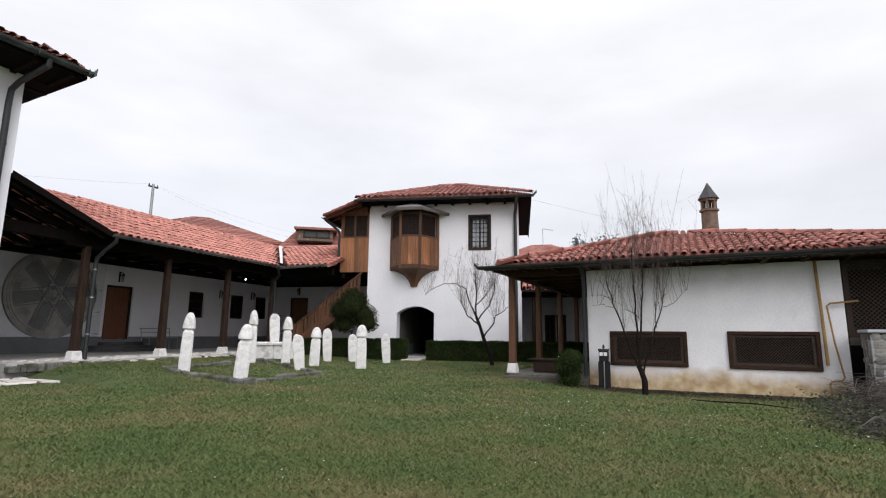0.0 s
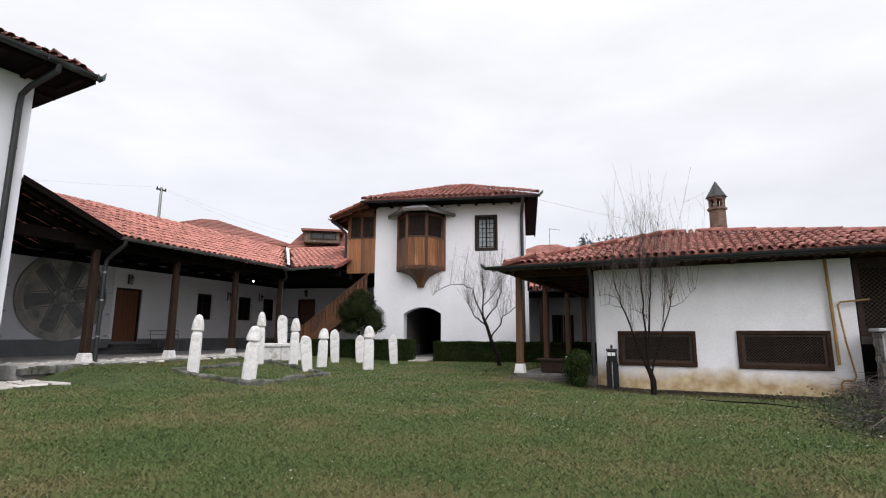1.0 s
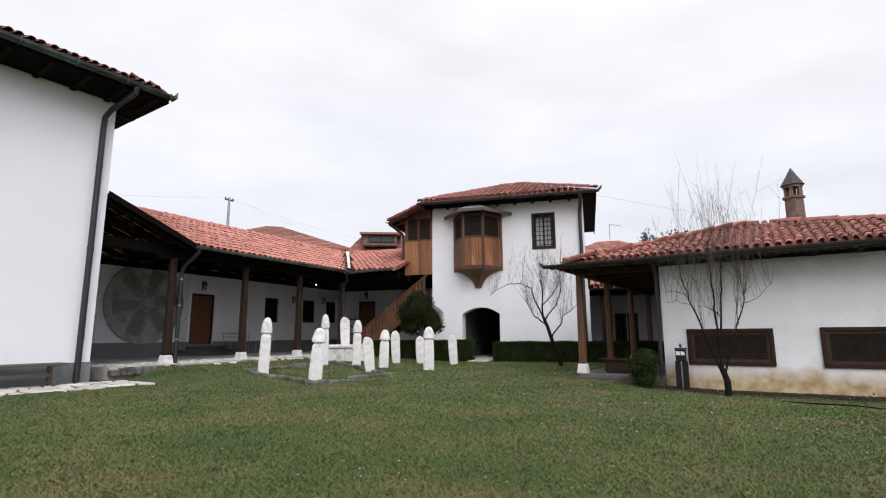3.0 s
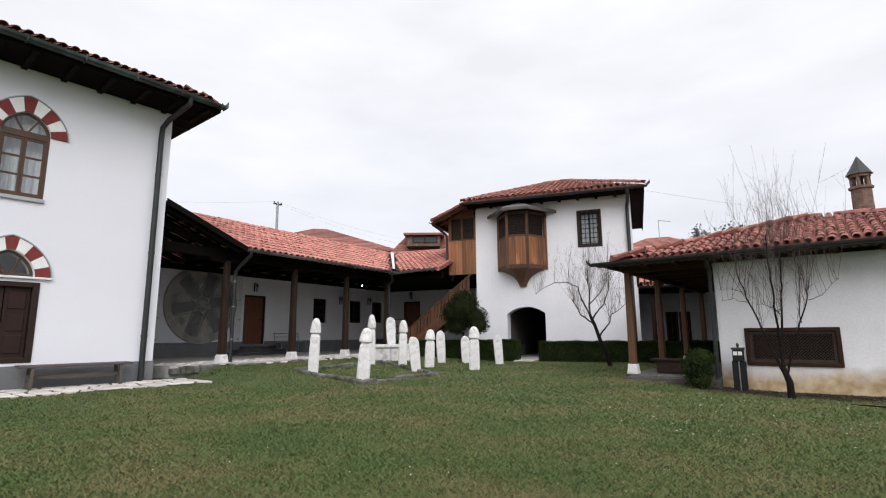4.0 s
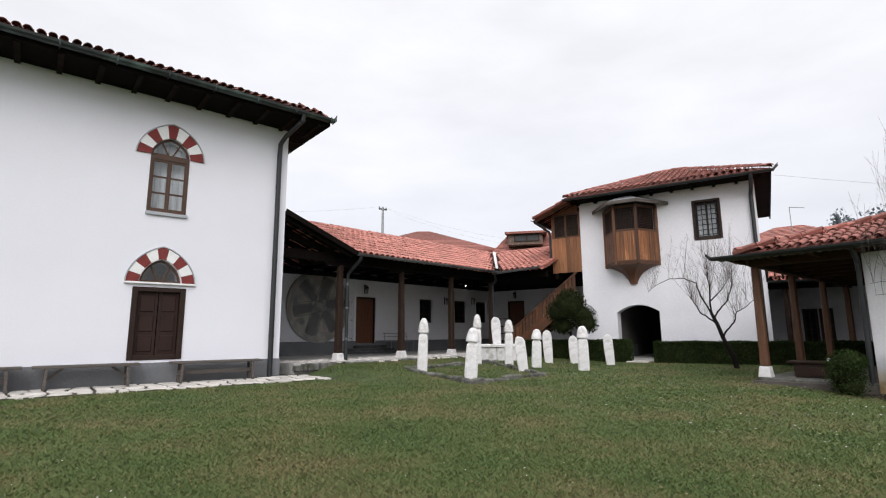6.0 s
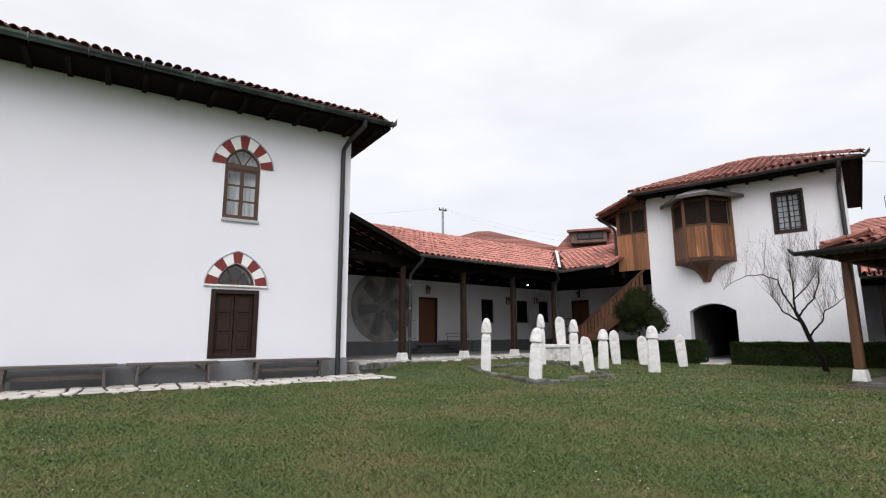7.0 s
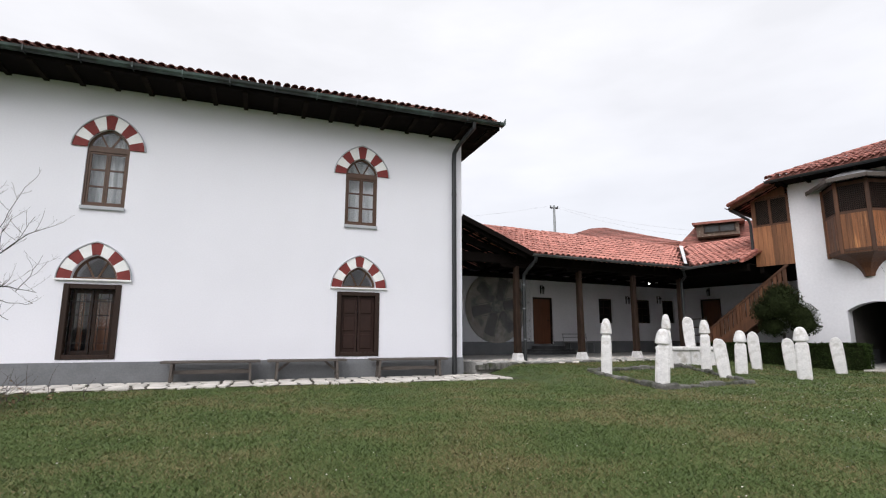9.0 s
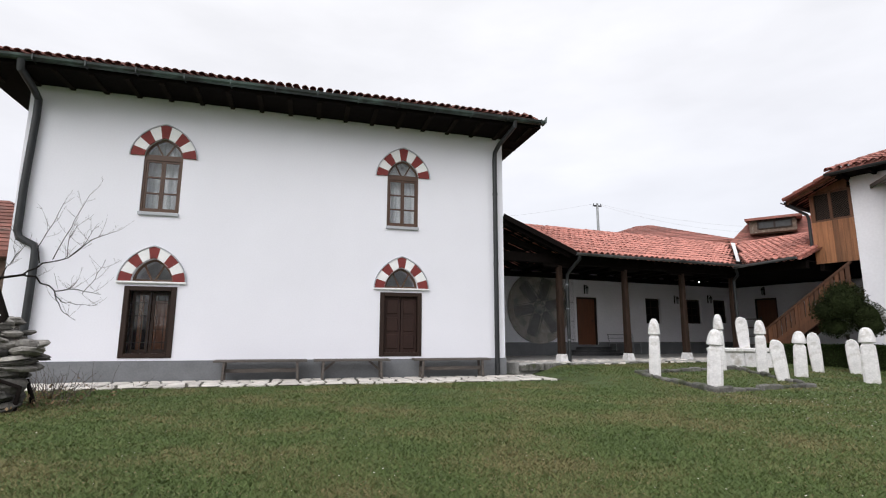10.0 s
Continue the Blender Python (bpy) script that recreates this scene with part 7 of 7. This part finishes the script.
# ---- east wing and far things ----
def east_wing():
    e = thing("east_wing", "shaded low wing with posts, window and tiled eave", "building", GATE_M)
    # wall colour darkened in place of the deep porch's shade
    part("wall", Mesher().panel(3.7, 14.0, 0.0, 3.0, 3.0, 3.4, [(4.63, 5.07, 0.1, 1.82), (5.11, 5.51, 0.1, 1.82)]), SHADE_GREY_RENDER, e)
    part("skirting", Mesher().panel(3.7, 14.0, 0.0, 0.58, 2.975, 3.0, [(4.63, 5.07, 0.0, 0.58), (5.11, 5.51, 0.0, 0.58)]), GREY_PAINT, e)
    # black sheet in place of the wing's dark rooms
    part("room_back", Mesher().box(4.2, 9.0, 3.402, 3.45, 0.0, 2.9), NIGHT, e)
    dark_window(e, 4.63, 5.07, 0.1, 1.82, 3.02, "dark small-paned glazed door")
    plank_door(e, 5.11, 5.51, 0.1, 1.82, 3.1, FRAME_DARK, "dark door")
    part("floor", Mesher().box(3.7, 14.0, 0.6, 3.0, -0.1, 0.1), FLOOR_STONE, e)
    for x in (4.15, 6.4, 8.6, 10.8):
        post(e, x, 0.9, 0.1, 2.4, w=0.16, base=False)
    part("beam", Mesher().box(3.7, 14, 0.8, 1.0, 2.4, 2.56), DARK_WOOD, e)
    deck = Mesher().hull([(3.66, 0.3, 2.6), (14, 0.3, 2.6), (14, 4.2, 4.35), (3.66, 4.2, 4.35)], [(3.66, 0.3, 2.66), (14, 0.3, 2.66), (14, 4.2, 4.41), (3.66, 4.2, 4.41)])
    rf = part("roof", deck, DARK_WOOD, e, "salmon red tile roof")
    up = Vector((0, 3.9, 1.75)).normalized()
    tile_field(rf, (3.7, 0.25, 2.67), (1, 0, 0), up, lambda u, v: True, (10, 4.1), TILE_NEW, TILE_NEW_JOINED, most=0)
    part("gutter", half_gutter((3.7, 0.18, 2.62), (14, 0.18, 2.62), 0.07), GUTTER_GREY, e)
    part("ceiling", Mesher().box(3.7, 14, 0.35, 3.0, 2.562, 2.59), DARK_WOOD, e)


east_wing()


def far_house(label, m, w, d, h, rise, ridge, tile, win=None):
    """A house behind the courtyard: walls, hipped roof with tile courses, and a window where one shows."""
    low = h > 7
    ho = thing("far_house", label, "house", m, "houses behind the courtyard")
    part("wall", Mesher().box(-w / 2, w / 2, -d / 2, d / 2, 0, h), BRICK_OLD if win or low else PLASTER_OLD, ho)
    o = 0.5
    lo = [(-w / 2 - o, -d / 2 - o), (w / 2 + o, -d / 2 - o), (w / 2 + o, d / 2 + o), (-w / 2 - o, d / 2 + o)]
    hi = [(-ridge / 2, -0.05), (ridge / 2, -0.05), (ridge / 2, 0.05), (-ridge / 2, 0.05)]
    rf = part("roof", Mesher().hull([(x, y, h) for x, y in lo], [(x, y, h + 0.15) for x, y in lo]).hull([(x, y, h + 0.15) for x, y in lo], [(x, y, h + rise) for x, y in hi]), tile, ho, "hipped red tile roof")
    n = 14
    co = Mesher()
    for k in range(n):
        t0, t1 = k / n, (k + 0.85) / n
        q = lambda t, z: [(a[0] + (b[0] - a[0]) * t, a[1] + (b[1] - a[1]) * t, h + 0.15 + (rise - 0.15) * t + z) for a, b in zip(lo, hi)]
        co.hull(q(t0, 0.03), q(t1, 0.015))
    part("roof_covering", co, tile, rf, kind="stuff")
    if win:
        x0, x1, z0, z1 = win
        wd = part("window", Mesher().panel(x0, x1, z0, z1, -d / 2 - 0.05, -d / 2 - 0.001, [(x0 + 0.1, (x0 + x1) / 2 - 0.05, z0 + 0.1, z1 - 0.1), ((x0 + x1) / 2 + 0.05, x1 - 0.1, z0 + 0.1, z1 - 0.1)]), FRAME_DARK, ho)
        part("pane", Mesher().box(x0 + 0.1, x1 - 0.1, -d / 2 - 0.02, -d / 2 - 0.003, z0 + 0.1, z1 - 0.1), LEAD, wd)
    return ho


far_house("far house with a broad brick-red hipped roof", pose(27.2, 36.4, 0, 0, 0, -38), 11, 9, 7.6, 2.6, 1.0, TILE_JOINED)
_house = far_house("far house with a dormer window in its red hipped roof", pose(28.3, 24.2, 0, 0, 0, -50), 5.4, 4.0, 6.2, 2.0, 4.0, TILE_JOINED)
_dormer = part("dormer", Mesher().box(-1.9, 0.4, -2.5, -0.5, 7.0, 7.72), BRICK_OLD, _house, "brown dormer with a small-paned window")
part("dormer_roof", Mesher().hull([(-2.1, -2.8, 7.72), (0.7, -2.8, 7.72), (0.7, -0.3, 8.0), (-2.1, -0.3, 8.0)], [(-2.1, -2.8, 7.86), (0.7, -2.8, 7.86), (0.7, -0.3, 8.14), (-2.1, -0.3, 8.14)]), TILE_JOINED, _dormer)
part("dormer_window", Mesher().panel(-1.5, 0.2, 7.2, 7.68, -2.56, -2.502, [(-1.42, -0.7, 7.26, 7.62), (-0.6, 0.12, 7.26, 7.62)]), FRAME_DARK, _dormer)
part("dormer_pane", Mesher().box(-1.45, 0.15, -2.53, -2.51, 7.24, 7.64), LEAD, _dormer)
far_house("low wooden-walled house with a brown tiled roof beside the mosque", pose(-10.3, 19.5, 0, 0, 0, 0), 5.6, 5.0, 3.1, 2.2, 2.0, TILE_BROWN_JOINED, (-0.6, 0.4, 1.2, 2.2))
far_house("far house with a low salmon-red roof", pose(28.6, 8.6, 0, 0, 0, -75), 5, 5, 4.6, 1.5, 1.0, TILE_NEW_JOINED)


def pole():
    p = thing("utility_pole", "grey concrete utility pole with short crossarm", "pole", pose(21.4, 34.0, 0))
    part("shaft", Mesher().lathe([(0.15, -0.2), (0.085, 11.0), (0.075, 11.1)], 10), GALV, p)
    part("crossarm", Mesher().box(-0.35, 0.35, -0.05, 0.05, 10.85, 10.95), LEAD, p)
    for x in (-0.3, 0.3):
        part("insulator", Mesher().lathe([(0.03, 10.95), (0.05, 11.0), (0.03, 11.08)], 8, x, 0), LEAD, p)


pole()


def wire(a, b, sag, label):
    a, b = Vector(a), Vector(b)
    p = [a.lerp(b, k / 16) - Vector((0, 0, sag * 4 * (k / 16) * (1 - k / 16))) for k in range(17)]
    solid("overhead_wire", Mesher().tube(p, 0.0045, 4), GALV, label, "wire", group="overhead wires")


wire((21.1, 34.0, 11.05), (-4.0, 27.0, 6.4), 0.6, "thin dark overhead wire from the pole")
wire((21.7, 34.0, 11.05), (36.0, 27.0, 8.7), 0.7, "thin dark overhead wire from the pole")
wire((21.7, 34.0, 10.95), (36.0, 26.0, 8.3), 1.0, "thin slack overhead wire from the pole")
wire((19.3, 6.1, 6.25), (46.0, -6.5, 7.9), 0.5, "thin overhead wire behind the low house")


def aerial():
    a = thing("roof_aerial", "thin bent metal aerial on a far roof", "aerial", pose(24.2, 7.2, 0))
    part("mast", Mesher().tube([(0, 0, 3.5), (0, 0, 6.1)], 0.014, 6), GALV, a)
    part("arm", Mesher().tube([(0, 0, 6.1), (0.1, -0.5, 6.0)], 0.013, 6), GALV, a)


aerial()


# Blue-grey haze of the distance is put into this crown colour
FAR_HAZE_LEAF = material("distant_crown_hazed", (0.13, 0.145, 0.17), 0.9, vary=0.2, scale=2, fine=10, bump=0, island=0.4)


def far_trees():
    rng = np.random.default_rng(51)
    for x, y in ((117.2, 26.8), (117.5, 25.4), (118.3, 22.0), (118.5, 20.6), (118.8, 19.0)):
        h = 21.9 + rng.uniform(-0.3, 0.6)
        t = thing("far_tree", "distant hazy tree on the hillside", "tree", pose(x, y, 0), "distant trees")
        part("trunk", Mesher().tube([(0, 0, 0), (0, 0, 12), (0, 0, 20.5)], [0.4, 0.3, 0.1], 6), BARK, t)
        n = 260
        p = rng.normal(size=(n, 3)) * np.array([0.55, 0.55, 1.1]) + np.array([0, 0, h - 1.6])
        v, f = leaf_cloud(p, 0.7, rng)
        part("crown", raw_mesh("crown", v, f, FAR_HAZE_LEAF), None, t)


far_trees()


# ---- grass ----
def lawn_ok(x, y):
    a = np.radians(PORT_A)
    s = -(x - PORT_O[0]) * np.sin(a) + (y - PORT_O[1]) * np.cos(a)
    g = np.radians(GATE_A)
    q = -(x - GATE_O[0]) * np.sin(g) + (y - GATE_O[1]) * np.cos(g)
    h = np.radians(SHED_A)
    t = -(x - SHED_O[0]) * np.sin(h) + (y - SHED_O[1]) * np.cos(h)
    r = (x - SHED_O[0]) * np.cos(h) + (y - SHED_O[1]) * np.sin(h)
    ok = (s < -0.62) & (q < -1.12) & ((t < -0.02) | (r < -3.05))
    return ok & ~((x < 5.95) & (y > 11.54 - 0.01 * (x + 6)))


def grass_material(name, green, brown, dark):
    m = bpy.data.materials.new(name)
    m.use_nodes = True
    n, l = m.node_tree.nodes, m.node_tree.links
    b = n["Principled BSDF"]
    b.inputs["Roughness"].default_value, b.inputs["Specular IOR Level"].default_value = 0.7, 0.25
    ge, ra, tc, no, ad = n.new("ShaderNodeNewGeometry"), n.new("ShaderNodeValToRGB"), n.new("ShaderNodeTexCoord"), n.new("ShaderNodeTexNoise"), n.new("ShaderNodeMath")
    no.inputs["Scale"].default_value, no.inputs["Detail"].default_value = 0.75, 5
    l.new(tc.outputs["Object"], no.inputs["Vector"])
    ad.operation = "MULTIPLY_ADD"
    ad.inputs[1].default_value = 0.55
    mr = n.new("ShaderNodeMapRange")
    mr.inputs["From Min"].default_value, mr.inputs["From Max"].default_value = 0.35, 0.65
    mr.inputs["To Min"].default_value, mr.inputs["To Max"].default_value = 0.0, 0.62
    l.new(no.outputs["Fac"], mr.inputs["Value"])
    l.new(ge.outputs["Random Per Island"], ad.inputs[0])
    l.new(mr.outputs["Result"], ad.inputs[2])
    e = ra.color_ramp.elements
    e[0].position, e[0].color = 0.05, (*dark, 1)
    e[1].position, e[1].color = 0.95, (*brown, 1)
    for pos, c in ((0.3, green), (0.55, tuple(0.9 * v for v in green)), (0.75, tuple(0.5 * (p + q) for p, q in zip(green, brown)))):
        e.new(pos).color = (*c, 1)
    l.new(ad.outputs[0], ra.inputs["Fac"])
    l.new(ra.outputs["Color"], b.inputs["Base Color"])
    return m


def grass():
    rng = np.random.default_rng(61)
    n = 950000
    d = 1.6 * (24 / 1.6) ** rng.random(n)
    az = rng.uniform(-32, 112, n)
    # thinner cover over the rest of the lawn
    d = np.concatenate([d, 12 * np.sqrt(rng.random(260000)), 1.7 * np.sqrt(rng.random(30000))])
    az = np.radians(np.concatenate([az, rng.uniform(112, 328, 260000), rng.uniform(-32, 112, 30000)]))
    x, y = d * np.sin(az), d * np.cos(az)
    ok = lawn_ok(x, y)
    x, y, d = x[ok], y[ok], d[ok]
    n = len(x)
    z = np.array([gz(a, b) for a, b in zip(x, y)])
    h = rng.uniform(0.007, 0.022, n) * (1 + 0.02 * d)
    w = rng.uniform(0.0022, 0.0045, n) * (0.8 + 0.17 * d)
    a = rng.uniform(0, 2 * np.pi, n)
    lean = rng.uniform(0.8, 3.6, n) * h
    b = rng.uniform(0, 2 * np.pi, n)
    base = np.stack([x, y, z - 0.008], 1)
    side = np.stack([np.cos(a) * w, np.sin(a) * w, 0 * w], 1)
    tip = base + np.stack([np.cos(b) * lean, np.sin(b) * lean, h + 0.01], 1)
    v = np.stack([base - side, base + side, tip], 1).reshape(-1, 3)
    me = bpy.data.meshes.new("grass")
    me.vertices.add(3 * n)
    me.vertices.foreach_set("co", v.ravel())
    me.loops.add(3 * n)
    me.loops.foreach_set("vertex_index", np.arange(3 * n))
    me.polygons.add(n)
    me.polygons.foreach_set("loop_start", np.arange(n) * 3)
    me.update(calc_edges=True)
    me.materials.append(grass_material("grass_blade", (0.096, 0.136, 0.041), (0.185, 0.155, 0.072), (0.060, 0.090, 0.029)))
    tagged(new("grass", me), "short green winter grass mixed with brown dry blades", "grass", kind="stuff")
    # fallen leaves and pale specks
    for nm, k, size, mat, lab in (("fallen_leaves", 15000, 0.021, DRY, "small dry brown fallen leaves on the lawn"), ("daisies", 1100, 0.018, PAVING, "tiny white petals scattered on the lawn")):
        d = 1.8 * (20 / 1.8) ** rng.random(k)
        az = np.radians(rng.uniform(-30, 112, k))
        x, y = d * np.sin(az), d * np.cos(az)
        ok = lawn_ok(x, y)
        x, y = x[ok], y[ok]
        p = np.stack([x, y, np.array([gz(i, j) for i, j in zip(x, y)]) + rng.uniform(0.015, 0.035, len(x))], 1)
        v, f = leaf_cloud(p, size, rng)
        v = v.reshape(-1, 4, 3)
        v[:, :, 2] = p[:, None, 2] + (v[:, :, 2] - p[:, None, 2]) * 0.35
        tagged(new(nm, raw_mesh(nm, v.reshape(-1, 3), f, mat)), lab, "leaves" if nm == "fallen_leaves" else "petals", kind="stuff")
    for nm, k, size, mat, lab in (("wall_litter", 9000, 0.05, SOIL_LEAF, "dark rotting leaves and soil along the low house"), ("pale_leaves", 1500, 0.034, PALE_LEAF, "scattered pale dry leaves before the low house")):
        if nm == "wall_litter":
            r, t = rng.uniform(-1.3, 3.7, k), -np.abs(rng.normal(0, 0.3, k)) - 0.03
        else:
            r, t = rng.uniform(-7.0, 3.0, k), -0.3 - 6.0 * rng.random(k) ** 1.6
        h = np.radians(SHED_A)
        x, y = SHED_O[0] + r * np.cos(h) - t * np.sin(h), SHED_O[1] + r * np.sin(h) + t * np.cos(h)
        p = np.stack([x, y, np.array([gz(i, j) for i, j in zip(x, y)]) + rng.uniform(0.008, 0.04, k)], 1)
        v, f = leaf_cloud(p, size, rng)
        v = v.reshape(-1, 4, 3)
        v[:, :, 2] = p[:, None, 2] + (v[:, :, 2] - p[:, None, 2]) * 0.4
        tagged(new(nm, raw_mesh(nm, v.reshape(-1, 3), f, mat)), lab, "leaves", kind="stuff")


SOIL_LEAF = material("rotting_leaf", (0.055, 0.042, 0.028), 0.9, vary=0.3, scale=4, fine=30, bump=0, island=0.6)
PALE_LEAF = material("pale_dry_leaf", (0.36, 0.35, 0.30), 0.85, vary=0.2, scale=4, fine=30, bump=0, island=0.5)
grass()
